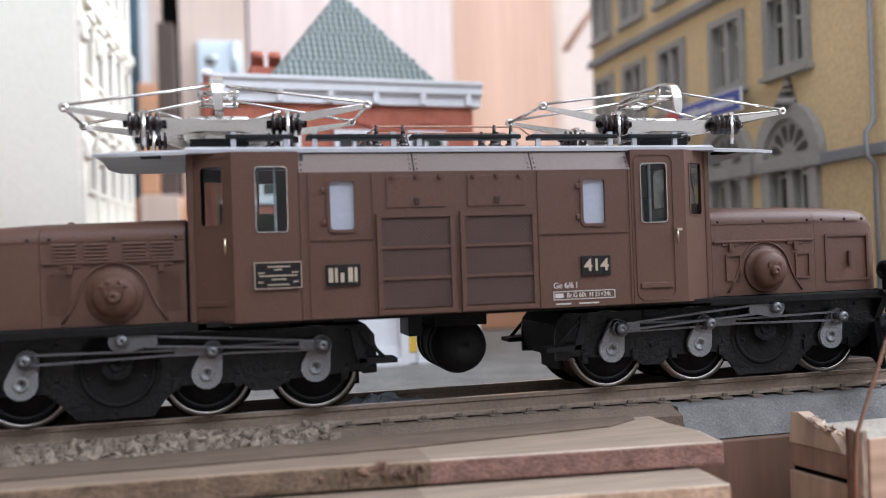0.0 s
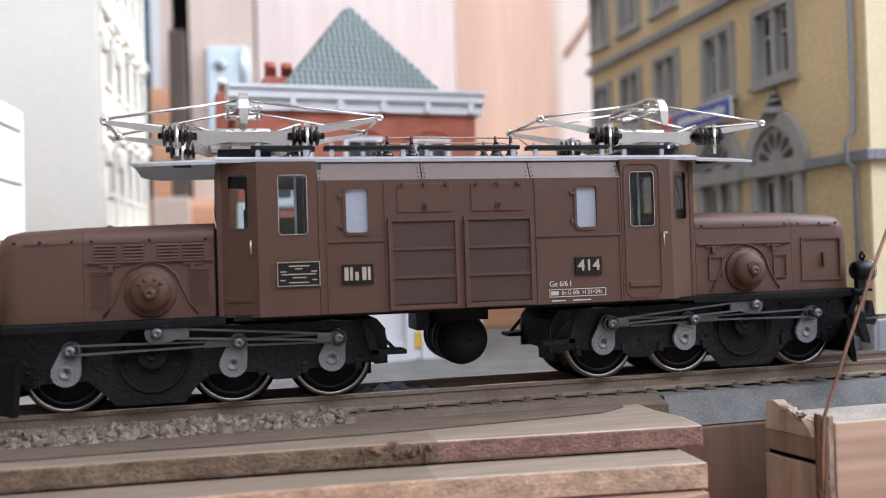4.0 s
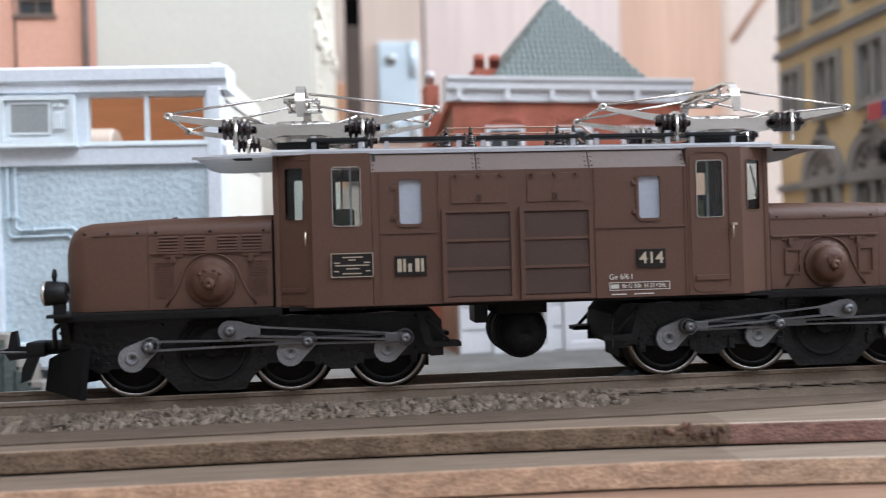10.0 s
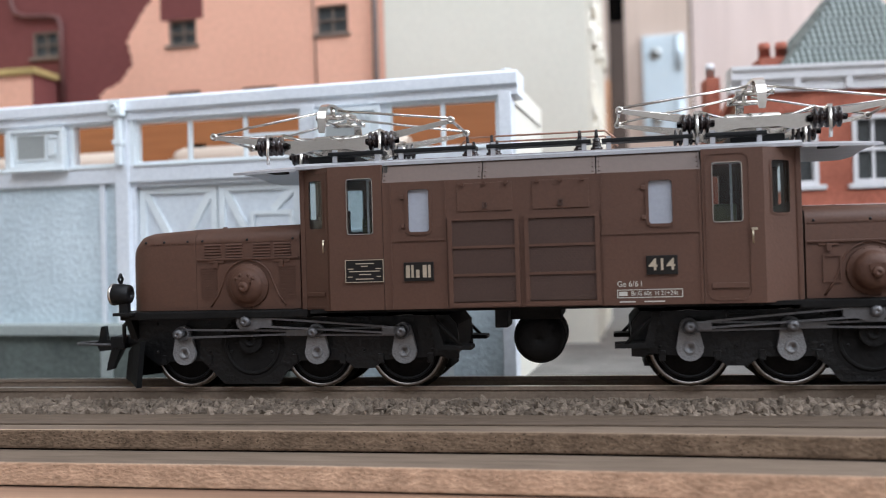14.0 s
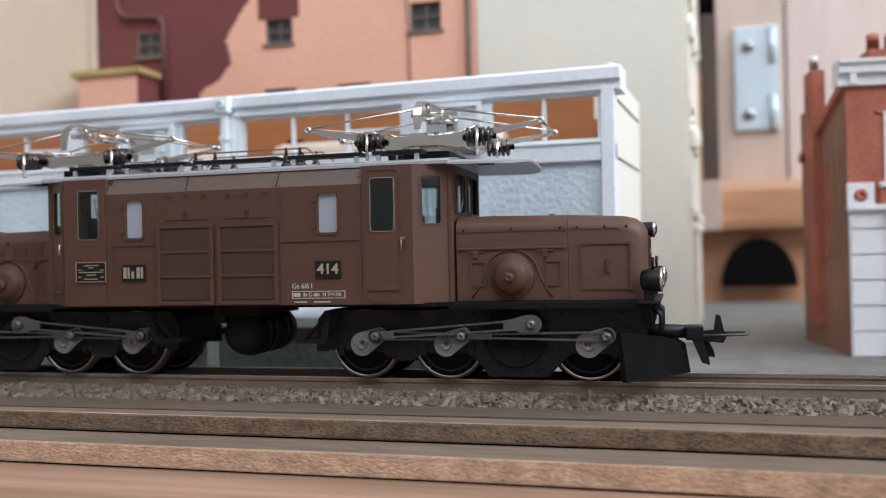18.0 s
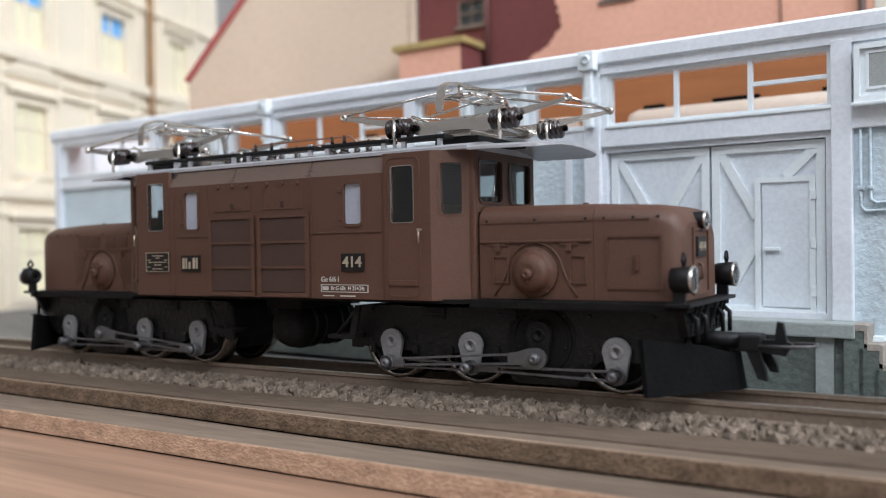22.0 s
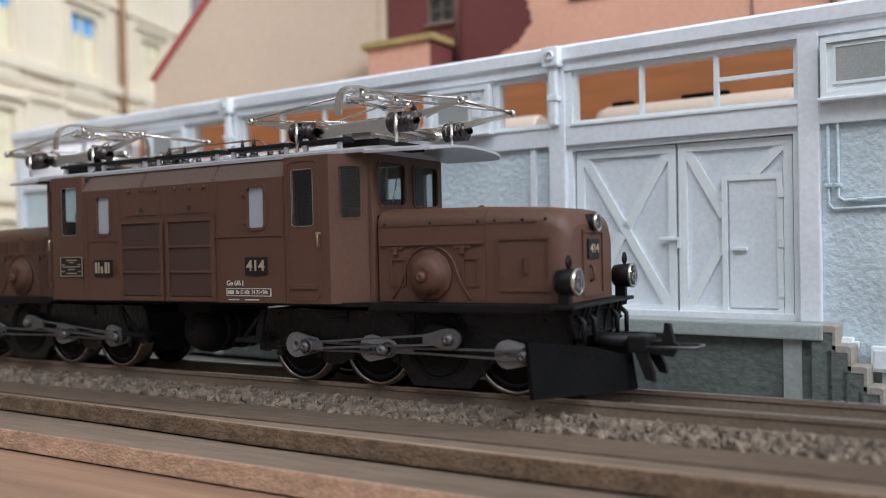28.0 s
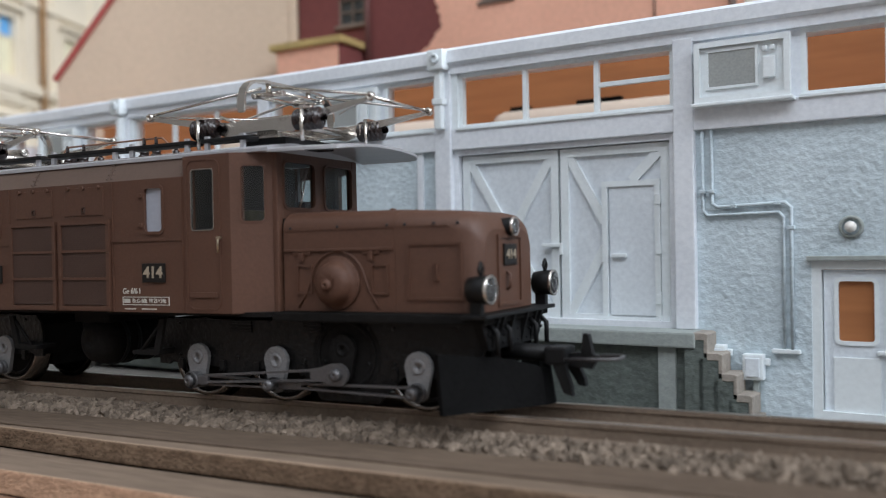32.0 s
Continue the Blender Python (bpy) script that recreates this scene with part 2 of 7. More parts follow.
BEIGE = material("beige plaster", (0.58, 0.45, 0.335), 0.85, 0, 0.06, 14, 0.12, 700)
ORNATE = material("ivory stucco", (0.84, 0.79, 0.68), 0.8, 0, 0.06, 40, 0.3, 700)
VERGE = material("dull red verge", (0.36, 0.07, 0.06), 0.7, 0, 0.1, 40, 0.1, 900)
WINDOW_DARK = material("dark window paint", (0.05, 0.055, 0.055), 0.3, 0, 0.25, 90, 0.1, 900)
LINTEL = material("grey window sill", (0.20, 0.15, 0.12), 0.8, 0, 0.1, 90, 0.1, 900)
PIPE = material("grey brown drain pipe", (0.17, 0.12, 0.105), 0.6, 0.2, 0.1, 90, 0.1, 900)
OCHRE = material("lichen yellow coping", (0.44, 0.33, 0.13), 0.85, 0, 0.15, 60, 0.2, 900)
YELLOW = material("ochre yellow plaster", (0.648, 0.481, 0.265), 0.85, 0, 0.09, 22, 0.4, 800, (0.702, 0.535, 0.302))
# Paler copy of the front's yellow; the end wall's light is in the colour.
YELLOW_LIT = material("yellow plaster painted paler as lit", (0.736, 0.612, 0.386), 0.85, 0, 0.05, 22, 0.2, 800)
STONE = material("grey window stone", (0.33, 0.315, 0.29), 0.8, 0, 0.1, 60, 0.25, 900)
STONE_BLUE = material("blue grey cornice stone", (0.235, 0.235, 0.24), 0.8, 0, 0.1, 60, 0.25, 900)
PANE = material("dark brownish pane", (0.055, 0.05, 0.044), 0.15, 0, 0.25, 60, 0.05, 900)
SASH = material("light grey sash", (0.50, 0.49, 0.43), 0.6, 0, 0.06, 60, 0.1, 900)
SIGN_BLUE = material("blue enamel sign", (0.045, 0.075, 0.34), 0.35, 0, 0.06, 60, 0.03, 900)
SIGN_RED = material("red enamel", (0.55, 0.05, 0.05), 0.35, 0, 0.06, 60, 0.03, 900)
BRICK = material("red brick", (0.36, 0.105, 0.062), 0.85, 0, 0.14, 120, 0.4, 1200, (0.42, 0.13, 0.08))
BRICK_DARK = material("dull brown brick", (0.30, 0.15, 0.095), 0.85, 0, 0.2, 60, 0.4, 1200)
CHIMNEY = material("orange red chimney brick", (0.45, 0.14, 0.09), 0.85, 0, 0.12, 120, 0.3, 1200)
WHITE = material("off white paint", (0.72, 0.71, 0.72), 0.6, 0, 0.05, 60, 0.1, 900)
TILE = material("weathered green grey tile", (0.045, 0.066, 0.06), 0.4, 0, 0.3, 420, 0.5, 900, (0.255, 0.295, 0.28))
# Sky reflection and bright glow of the panes are put into these two colours.
BLUE_LIT = material("pane with blue sky light painted in", (0.16, 0.47, 0.88), 0.15, 0, 0.1, 30, 0.03, 600)
WARM_PANE = material("cream pane with window glow painted in", (0.92, 0.86, 0.62), 0.3, 0, 0.06, 30, 0.05, 600)
ROOM_WALL = material("grey white room wall", (0.58, 0.56, 0.54), 0.9, 0, 0.03, 3, 0.05, 80)
ROOM_FLOOR = wood("room floor boards", (0.16, 0.10, 0.06), (0.20, 0.13, 0.08), (0.1, 1, 1), 0.5, 8)
CEILING = material("white ceiling paint", (0.80, 0.79, 0.77), 0.9, 0, 0.02, 3, 0.03, 80)
AMBER = material("yellow plastic", (0.70, 0.45, 0.05), 0.5, 0, 0.1, 60, 0.05, 900)
PIPE_MAROON = material("dull red painted pipe", (0.15, 0.062, 0.055), 0.6, 0.1, 0.1, 60, 0.1, 900)
CABINET_DEEP = wood("deep orange veneer", (0.57, 0.35, 0.248), (0.644, 0.414, 0.304), (1, 1, 0.03), 0.3, 26, 0.07, 0.05)
# Dusty top made paler: brighter light at the right end is in its colour.
LIT_TOP = material("dusty board top with brighter light painted in", (0.22, 0.167, 0.123), 0.9, 0, 0.12, 70, 0.4, 900, (0.26, 0.2, 0.15), (0.12, 1, 1), spec=0.15)
PALE_EDGE = material("whitish worn edge", (0.42, 0.33, 0.26), 0.9, 0, 0.2, 120, 0.5, 900, (0.52, 0.43, 0.35), (0.12, 1, 1), spec=0.15)
DUST_EDGE = material("pale dusty worn edge", (0.27, 0.19, 0.13), 0.9, 0, 0.2, 120, 0.4, 900, (0.33, 0.235, 0.165), (0.12, 1, 1), spec=0.15)
FILM = material("crumpled clear film", (0.72, 0.79, 0.88), 0.2, 0.35, 0.1, 400, 0.1, 900)
BARK = material("dark reddish bark", (0.095, 0.05, 0.033), 0.85, 0, 0.3, 300, 1.0, 900, (0.16, 0.085, 0.055), (1, 1, 0.4))
BARK_PALE = material("brown torn wood", (0.19, 0.115, 0.075), 0.85, 0, 0.35, 260, 1.0, 900, (0.30, 0.21, 0.15), (1, 1, 0.35), spots=0.15)
FOAM_DUST = material("dusty grey sand", (0.26, 0.225, 0.18), 0.9, 0, 0.2, 120, 0.6, 1600, (0.32, 0.28, 0.23), spots=0.1)
# Darker copy of the sawn pine; the shade of the rabbet is in it.
PINE_SHADED = wood("pine darkened for the notch shade", (0.20, 0.12, 0.08), (0.26, 0.165, 0.115), (1, 1, 0.2), 0.75, 220)
PALACE = material("warm cream stucco", (0.86, 0.76, 0.60), 0.8, 0, 0.06, 16, 0.3, 700)
GREASE = material("grey painted equipment", (0.42, 0.42, 0.42), 0.3, 0.4, 0.1, 80, 0.1, 1500)
PIPE_RUST = material("rusty brown pipe", (0.30, 0.17, 0.075), 0.7, 0.1, 0.15, 60, 0.2, 900)
PINE_PALE = wood("pale sawn pine", (0.47, 0.30, 0.205), (0.55, 0.37, 0.265), (0.04, 1, 1), 0.65, 130, 0.14)
BOX_BROWN = material("dark brown card", (0.085, 0.058, 0.045), 0.8, 0, 0.15, 30, 0.1, 900)
CREAM_DOOR = material("cream painted door", (0.62, 0.51, 0.44), 0.6, 0, 0.05, 8, 0.05, 300)
FAN_DARK = material("dark fan light", (0.035, 0.03, 0.026), 0.3, 0, 0.2, 60, 0.05, 900)
MESH_GREY = wire_mesh("fine grey mesh", (0.34, 0.36, 0.35), 0.9)
RELIEF = material("tarnished pale brass relief", (0.46, 0.385, 0.29), 0.5, 0.55, 0.12, 100, 0.05, 1800)
FRAME_BLACK = material("oily black side frame", (0.0065, 0.0063, 0.0065), 0.38, 0, 0.3, 140, 0.6, 1200, spec=0.26)
PLOUGH = material("sooty black plough paint", (0.004, 0.004, 0.0042), 0.8, 0, 0.3, 120, 0.3, 1400, spec=0.1)


# ---- mesh helpers (layout millimetres) ----
def box(bm, x0, x1, y0, y1, z0, z1, bevel=0.0):
    vs = [bm.verts.new((x, y, z)) for x in (x0, x1) for y in (y0, y1) for z in (z0, z1)]
    fs = [bm.faces.new([vs[i] for i in q]) for q in ((0, 1, 3, 2), (4, 6, 7, 5), (0, 4, 5, 1), (2, 3, 7, 6), (0, 2, 6, 4), (1, 5, 7, 3))]
    if bevel:
        es = list({e for f in fs for e in f.edges})
        bmesh.ops.bevel(bm, geom=es, offset=bevel, segments=2, affect="EDGES", profile=0.6)
    return bm


def prism(bm, pts, axis, d0, d1):
    """Extrudes a flat outline. axis y: pts are (x, z); axis x: (y, z); axis z: (x, y)."""
    def at(a, b, d):
        return (a, d, b) if axis == "y" else (d, a, b) if axis == "x" else (a, b, d)
    lo, hi = [bm.verts.new(at(a, b, d0)) for a, b in pts], [bm.verts.new(at(a, b, d1)) for a, b in pts]
    fs = [bm.faces.new(lo), bm.faces.new(hi[::-1])]
    n = len(pts)
    for i in range(n):
        fs.append(bm.faces.new((lo[i], hi[i], hi[(i + 1) % n], lo[(i + 1) % n])))
    bmesh.ops.recalc_face_normals(bm, faces=fs)
    return bm


def cyl(bm, a, b, r0, r1=None, n=16, caps=True):
    a, b = Vector(a), Vector(b)
    r1 = r0 if r1 is None else r1
    d = (b - a).normalized()
    u = d.orthogonal().normalized()
    v = d.cross(u)
    ra = [bm.verts.new(a + (u * math.cos(t) + v * math.sin(t)) * r0) for t in [2 * math.pi * i / n for i in range(n)]]
    rb = [bm.verts.new(b + (u * math.cos(t) + v * math.sin(t)) * r1) for t in [2 * math.pi * i / n for i in range(n)]]
    for i in range(n):
        f = bm.faces.new((ra[i], ra[(i + 1) % n], rb[(i + 1) % n], rb[i]))
        f.smooth = True
    if caps:
        bm.faces.new(ra[::-1]), bm.faces.new(rb)
    return bm


def lathe(bm, profile, c, axis="y", n=24, ring=False):
    """Turns (radius, height) pairs about an axis through c; ring closes the outline into a hoop."""
    rings = []
    for r, h in profile:
        ring = []
        for i in range(n):
            t = 2 * math.pi * i / n
            p, q = r * math.cos(t), r * math.sin(t)
            o = (p, h, q) if axis == "y" else (h, p, q) if axis == "x" else (p, q, h)
            ring.append(bm.verts.new((c[0] + o[0], c[1] + o[1], c[2] + o[2])))
        rings.append(ring)
    fs = []
    for a, b in zip(rings, rings[1:] + (rings[:1] if ring else [])):
        for i in range(n):
            f = bm.faces.new((a[i], a[(i + 1) % n], b[(i + 1) % n], b[i]))
            f.smooth = True
            fs.append(f)
    if not ring:
        fs += [bm.faces.new(rings[0]), bm.faces.new(rings[-1])]
    bmesh.ops.recalc_face_normals(bm, faces=fs)
    return bm


def tube(bm, pts, r, n=8):
    """A round bar swept through the points, mitred at the bends."""
    ps = [Vector(p) for p in pts]
    rings, u = [], None
    for i, p in enumerate(ps):
        a = (p - ps[i - 1]).normalized() if i else (ps[1] - p).normalized()
        b = (ps[i + 1] - p).normalized() if i < len(ps) - 1 else a
        d = (a + b).normalized() if (a + b).length > 1e-6 else a
        k = 1 / max(0.5, d.dot(a))
        u = d.orthogonal().normalized() if u is None else (u - d * u.dot(d)).normalized()
        v = d.cross(u)
        rings.append([bm.verts.new(p + (u * math.cos(t) + v * math.sin(t)) * r * (1 + (k - 1) * 0.5)) for t in [2 * math.pi * j / n for j in range(n)]])
    for a, b in zip(rings, rings[1:]):
        for j in range(n):
            f = bm.faces.new((a[j], a[(j + 1) % n], b[(j + 1) % n], b[j]))
            f.smooth = True
    bm.faces.new(rings[0][::-1]), bm.faces.new(rings[-1])
    return bm


def ball(bm, c, r, sub=2):
    g = bmesh.ops.create_icosphere(bm, subdivisions=sub, radius=r, matrix=Matrix.Translation(c))
    for v in g["verts"]:
        for f in v.link_faces:
            f.smooth = True
    return bm


def wall(bm, u0, u1, z0, z1, holes, y0, y1):
    """One connected slab in the xz plane from y0 to y1 with rectangular openings (u0, u1, z0, z1)."""
    us = [u for u in sorted({u0, u1, *[h[0] for h in holes], *[h[1] for h in holes]}) if u0 <= u <= u1]
    zs = [z for z in sorted({z0, z1, *[h[2] for h in holes], *[h[3] for h in holes]}) if z0 <= z <= z1]

    def full(i, k):
        if not (0 <= i < len(us) - 1 and 0 <= k < len(zs) - 1):
            return False
        a, b = (us[i] + us[i + 1]) / 2, (zs[k] + zs[k + 1]) / 2
        return not any(h[0] < a < h[1] and h[2] < b < h[3] for h in holes)

    made = {}

    def at(i, k, j):
        if (i, k, j) not in made:
            made[i, k, j] = bm.verts.new((us[i], (y0, y1)[j], zs[k]))
        return made[i, k, j]

    for i in range(len(us) - 1):
        for k in range(len(zs) - 1):
            if not full(i, k):
                continue
            bm.faces.new((at(i, k, 0), at(i + 1, k, 0), at(i + 1, k + 1, 0), at(i, k + 1, 0)))
            bm.faces.new((at(i, k + 1, 1), at(i + 1, k + 1, 1), at(i + 1, k, 1), at(i, k, 1)))
            for di, dk, p, q in ((0, -1, (i, k), (i + 1, k)), (0, 1, (i + 1, k + 1), (i, k + 1)), (-1, 0, (i, k + 1), (i, k)), (1, 0, (i + 1, k), (i + 1, k + 1))):
                if not full(i + di, k + dk):
                    bm.faces.new((at(*p, 0), at(*p, 1), at(*q, 1), at(*q, 0)))
    return bm


def frame_bars(bm, u0, u1, z0, z1, w, y0, y1):
    """A rectangular frame of width w inside the given outline."""
    return wall(bm, u0, u1, z0, z1, [(u0 + w, u1 - w, z0 + w, z1 - w)], min(y0, y1), max(y0, y1))


def round_frame(bm, x0, x1, z0, z1, w, r, y0, y1):
    """A frame of width w round the opening, with rounded corners of radius r."""
    def outline(o):
        pts = []
        for cx, cz, a0 in ((x1 - r, z0 + r, -90), (x1 - r, z1 - r, 0), (x0 + r, z1 - r, 90), (x0 + r, z0 + r, 180)):
            for k in range(6):
                a = math.radians(a0 + 18 * k)
                pts.append((cx + (r + o) * math.cos(a), cz + (r + o) * math.sin(a)))
        return pts
    rings = [[bm.verts.new((x, y, z)) for x, z in outline(o)] for o, y in ((0, y0), (w, y0), (w, y1), (0, y1))]
    n = len(rings[0])
    fs = []
    for a, b in zip(rings, rings[1:] + rings[:1]):
        for i in range(n):
            fs.append(bm.faces.new((a[i], a[(i + 1) % n], b[(i + 1) % n], b[i])))
    bmesh.ops.recalc_face_normals(bm, faces=fs)
    return bm


def mesh_of(name, bm, mat, extra=()):
    bmesh.ops.scale(bm, vec=(U, U, U), verts=bm.verts)
    me = bpy.data.meshes.new(name)
    bm.to_mesh(me)
    bm.free()
    me.materials.append(mat)
    for m in extra:
        me.materials.append(m)
    return me


def part(name, bm, mat, parent, label=""):
    ob = new(name, mesh_of(name, bm, mat))
    ob.parent = parent
    return tagged(ob, label)


def thing(name, label, category, m=None, group="", kind=""):
    ob = new(name)
    ob.empty_display_size = 0.01
    if m is not None:
        ob.matrix_basis = m
    return tagged(ob, label, category, group, kind)


def solid(name, bm, mat, label, category="", kind="", m=None, group=""):
    ob = new(name, mesh_of(name, bm, mat))
    if m is not None:
        ob.matrix_basis = m
    return tagged(ob, label, category, group, kind)


def lettering(text, size, mat, parent, x, y, z, name="lettering", width=None, facing=0, bold=0.0):
    """Flat lettering that faces -y, centred on (x, z)."""
    cu = bpy.data.curves.new(name, "FONT")
    cu.body, cu.size, cu.extrude, cu.offset = text, size * U, 0.06 * U, bold * size * U
    cu.align_x, cu.align_y = "CENTER", "CENTER"
    tmp = bpy.data.objects.new(name, cu)
    scene.collection.objects.link(tmp)
    bpy.context.view_layer.update()
    me = bpy.data.meshes.new_from_object(tmp.evaluated_get(bpy.context.evaluated_depsgraph_get()))
    bpy.data.objects.remove(tmp)
    if width:
        w = max(v.co.x for v in me.vertices) - min(v.co.x for v in me.vertices)
        for v in me.vertices:
            v.co.x *= width * U / w
    me.transform(P(x, y, z, 90, 0, facing))
    me.materials.clear()
    me.materials.append(mat)
    ob = new(name, me)
    ob.parent = parent
    return ob


def B():
    return bmesh.new()


# ---- the room (metres are layout millimetres here) ----
def room():
    x0, x1, y0, y1, z0, z1 = -1900, 1500, -850, 1300, -850, 1650
    solid("floor", box(B(), x0, x1, y0, y1, z0 - 60, z0), ROOM_FLOOR, "brown wooden room floor", kind="structure")
    solid("ceiling", box(B(), x0, x1, y0, y1, z1, z1 + 60), CEILING, "plain white ceiling", kind="structure")
    solid("wall_north", box(B(), x0, x1, y1, y1 + 60, z0, z1), ROOM_WALL, "plain white room wall", kind="structure")
    solid("wall_west", box(B(), x0 - 60, x0, y0, y1, z0, z1), ROOM_WALL, "plain white room wall", kind="structure")
    bm = wall(B(), x0, x1, z0, z1, [(-500, 1300, 720, 1560)], y0 - 60, y0)
    solid("wall_south", bm, ROOM_WALL, "white room wall with a wide window", kind="structure")
    bm = wall(B(), y0, y1, z0, z1, [(-800, 600, 720, 1560)], 0, 60)
    bm.transform(Matrix.Translation((x1 + 60, 0, 0)) @ Matrix.Rotation(math.pi / 2, 4, "Z"))
    solid("wall_east", bm, ROOM_WALL, "white room wall with a window", kind="structure")
    for n, c, wd, turn_z, watts in (("window_1", (400, y0 - 30), 1800, 0, SOUTH_WATTS), ("window_2", (x1 + 30, -100), 1400, 90, EAST_WATTS)):
        w = thing(n, "wide white window of the room", "window", P(c[0], c[1], 0, 0, 0, turn_z), kind="structure")
        h = wd / 2
        part("window_frame", frame_bars(B(), -h, h, 720, 1560, 50, -20, 20), WHITE, w)
        for x in (-h / 3, h / 3):
            part("mullion", box(B(), x - 20, x + 20, -18, 18, 770, 1510), WHITE, w)
        lamp = bpy.data.lights.new(n + "_light", "AREA")
        lamp.shape, lamp.size, lamp.size_y, lamp.energy, lamp.color = "RECTANGLE", wd * 0.96 * U, 780 * U, watts, (0.88, 0.955, 1.0)
        new(n + "_light", lamp).matrix_basis = P(c[0], c[1], 0, 0, 0, turn_z) @ P(0, 26, 1140, 60, 0, 0)


SOUTH_WATTS, EAST_WATTS = 18.0, 46.0
room()


def table():
    bm = box(B(), -900, 700, -95, 900, -60, -30)
    solid("layout_table", bm, PINE, "wooden table top that carries the layout", "table")
    t = [(-860, -60), (660, -60), (-860, 860), (660, 860)]
    for x, y in t:
        solid("table_leg", box(B(), x - 25, x + 25, y - 25, y + 25, -850, -60, 2), PINE, "square pine leg under the layout table", "table leg", group="table legs")


table()

# street level
solid("ground", box(B(), -900, 700, 13, 900, -30, -7), STREET, "grey street surface behind the track", kind="structure")
solid("track_base", box(B(), -900, 700, -12, 12.9, -30, -5.2), BED, "dusty base board under the track", kind="structure")


# ---- front edge of the layout: stacked boards ----

def strip(name, mat, label, front, y1, z0, z1, top=None, edge=None, bevel=0.3, joint=None):
    """A board whose front edge runs through the given plan points."""
    pts = list(front) + [(front[-1][0], y1), (front[0][0], y1)]
    bm = prism(B(), pts, "z", z0, z1)
    bmesh.ops.bevel(bm, geom=[e for e in bm.edges if joint is None or any(abs(v.co.x - joint) > 0.3 for v in e.verts)], offset=bevel, segments=2, affect="EDGES", profile=0.6)
    ob = solid(name, bm, mat, label, "board")
    if top:
        ob.data.materials.append(top), ob.data.materials.append(edge)
        for p in ob.data.polygons:
            if p.normal.z > 0.97:
                p.material_index = 1
            elif p.normal.z > 0.3:
                p.material_index = 2
    return ob


strip("upper_board", CHIP, "brown chipboard strip with a dusty top beside the track", [(-900, -20), (-210, -22.8), (-145, -24.4), (-105, -26.2), (-65, -26.6), (-20, -26.5), (30, -26.4), (61, -27.3), (90, -29.2), (106.0, -30.8)], -12.1, -7.75, -4.4, BOARD_TOP, DUST_EDGE, 0.4, 106.0)
# Right-hand board tops are coloured paler in place of stronger light there.
strip("upper_board", CHIP_RED, "reddish chipboard strip with a dusty top beside the track", [(106.02, -30.8), (148.4, -35.0), (149.4, -26), (148.0, -19)], -12.1, -7.75, -4.4, LIT_TOP, PALE_EDGE, 0.4, 106.02)
strip("board_joint", DARK, "dark strip set back in the joint between two boards", [(-900, -19.6), (-210, -22.4), (-145, -24.0), (-105, -25.8), (-65, -26.2), (-20, -26.1), (30, -26.0), (61, -26.9), (105, -30.2), (141, -33.8)], -12.2, -8.0, -7.76, None, None, 0.05)
strip("board_joint", DARK, "dark joint between the lower board and the plank", [(-900, -31.4), (-170, -33.9), (-100, -34.7), (0, -34.8), (50, -35.7), (91, -37.1), (104, -38.6), (143, -43.2)], -12.2, -12.1, -11.86, None, None, 0.05)
strip("lower_board", CHIP_PINK, "pale chipboard strip under the upper board", [(-900, -32), (-170, -34.4), (-100, -35.2), (-60, -35.4), (0, -35.3), (50, -36.2), (91, -37.6), (104, -39.12)], -12.2, -11.85, -8.01, BOARD_TOP, DUST_EDGE, 0.3, 104)
strip("lower_board", CHIP_PALE, "whitish chipboard strip under the broken board", [(104.02, -39.12), (144.0, -43.8), (144.8, -30)], -12.2, -11.85, -8.01, LIT_TOP, PALE_EDGE, 0.3, 104.02)
strip("pine_plank", PINE, "pale pine plank along the layout edge", [(-900, -92), (-60, -92), (40, -74), (143.6, -44.6), (144.2, -30)], -12.3, -29.8, -12.11)
strip("cork_edging", EDGING, "dusty brown cork edging beside the ballast", [(-900, -21.4), (-200, -22.6), (-127, -23.5), (-60, -22.3), (0, -21.7), (40, -21.4), (72, -21.9), (104, -22.0), (138, -19.0), (144, -15.0)], -12.2, -4.395, -4.05, None, None, 0.15)
strip("pine_block", PINE_PALE, "pale pine block beside the gap in the layout", [(169.2, -39.2), (300, -40.6), (420, -41.6)], -27, -29.8, -4.8, FOAM_DUST, PALE_EDGE, 0.35)
strip("gap_board", PLYBROWN, "brown plywood at the back of the gap, darkened as shaded", [(145.4, -16.4), (230, -16.4)], -14.8, -29.8, -8.8)
strip("bark_strip", BARK_PALE, "ragged dark bark on the corner of the pine block", [(167.3, -38.6), (167.9, -39.3), (169.1, -39.0)], -38.35, -29.7, -3.7, None, None, 0.2)
strip("drilled_channel", BARK, "dark reddish drilled channel for the wire", [(166.9, -37.4), (166.6, -38.2), (167.2, -38.7)], -37.0, -17.0, -3.4, None, None, 0.2)

# ---- end block with a notched, splintered corner ----
rng = random.Random(8)
blk = thing("sawn_block", "sawn brown end of a wooden block with a notch", "block")


def block_layer(name, z0, z1, back, mat):
    """A layer of the block; its sawn end runs from the far corner to the near one."""
    bm = prism(B(), [(166.0 + back, -24.5), (168.3 + back, -38.2), (169.15, -38.3), (169.15, -24.5)], "z", z0, z1)
    bmesh.ops.bevel(bm, geom=bm.edges[:], offset=0.12, segments=1, affect="EDGES")
    part(name, bm, mat, blk)


block_layer("lower_piece", -29.8, -12.3, 0.0, PINE_END)
# Slot shade is painted black, and the band above it is darkened.
block_layer("notch", -12.32, -11.5, 0.9, DARK)
block_layer("middle_piece", -11.5, -7.9, 0.28, PINE_SHADED)
bm = B()
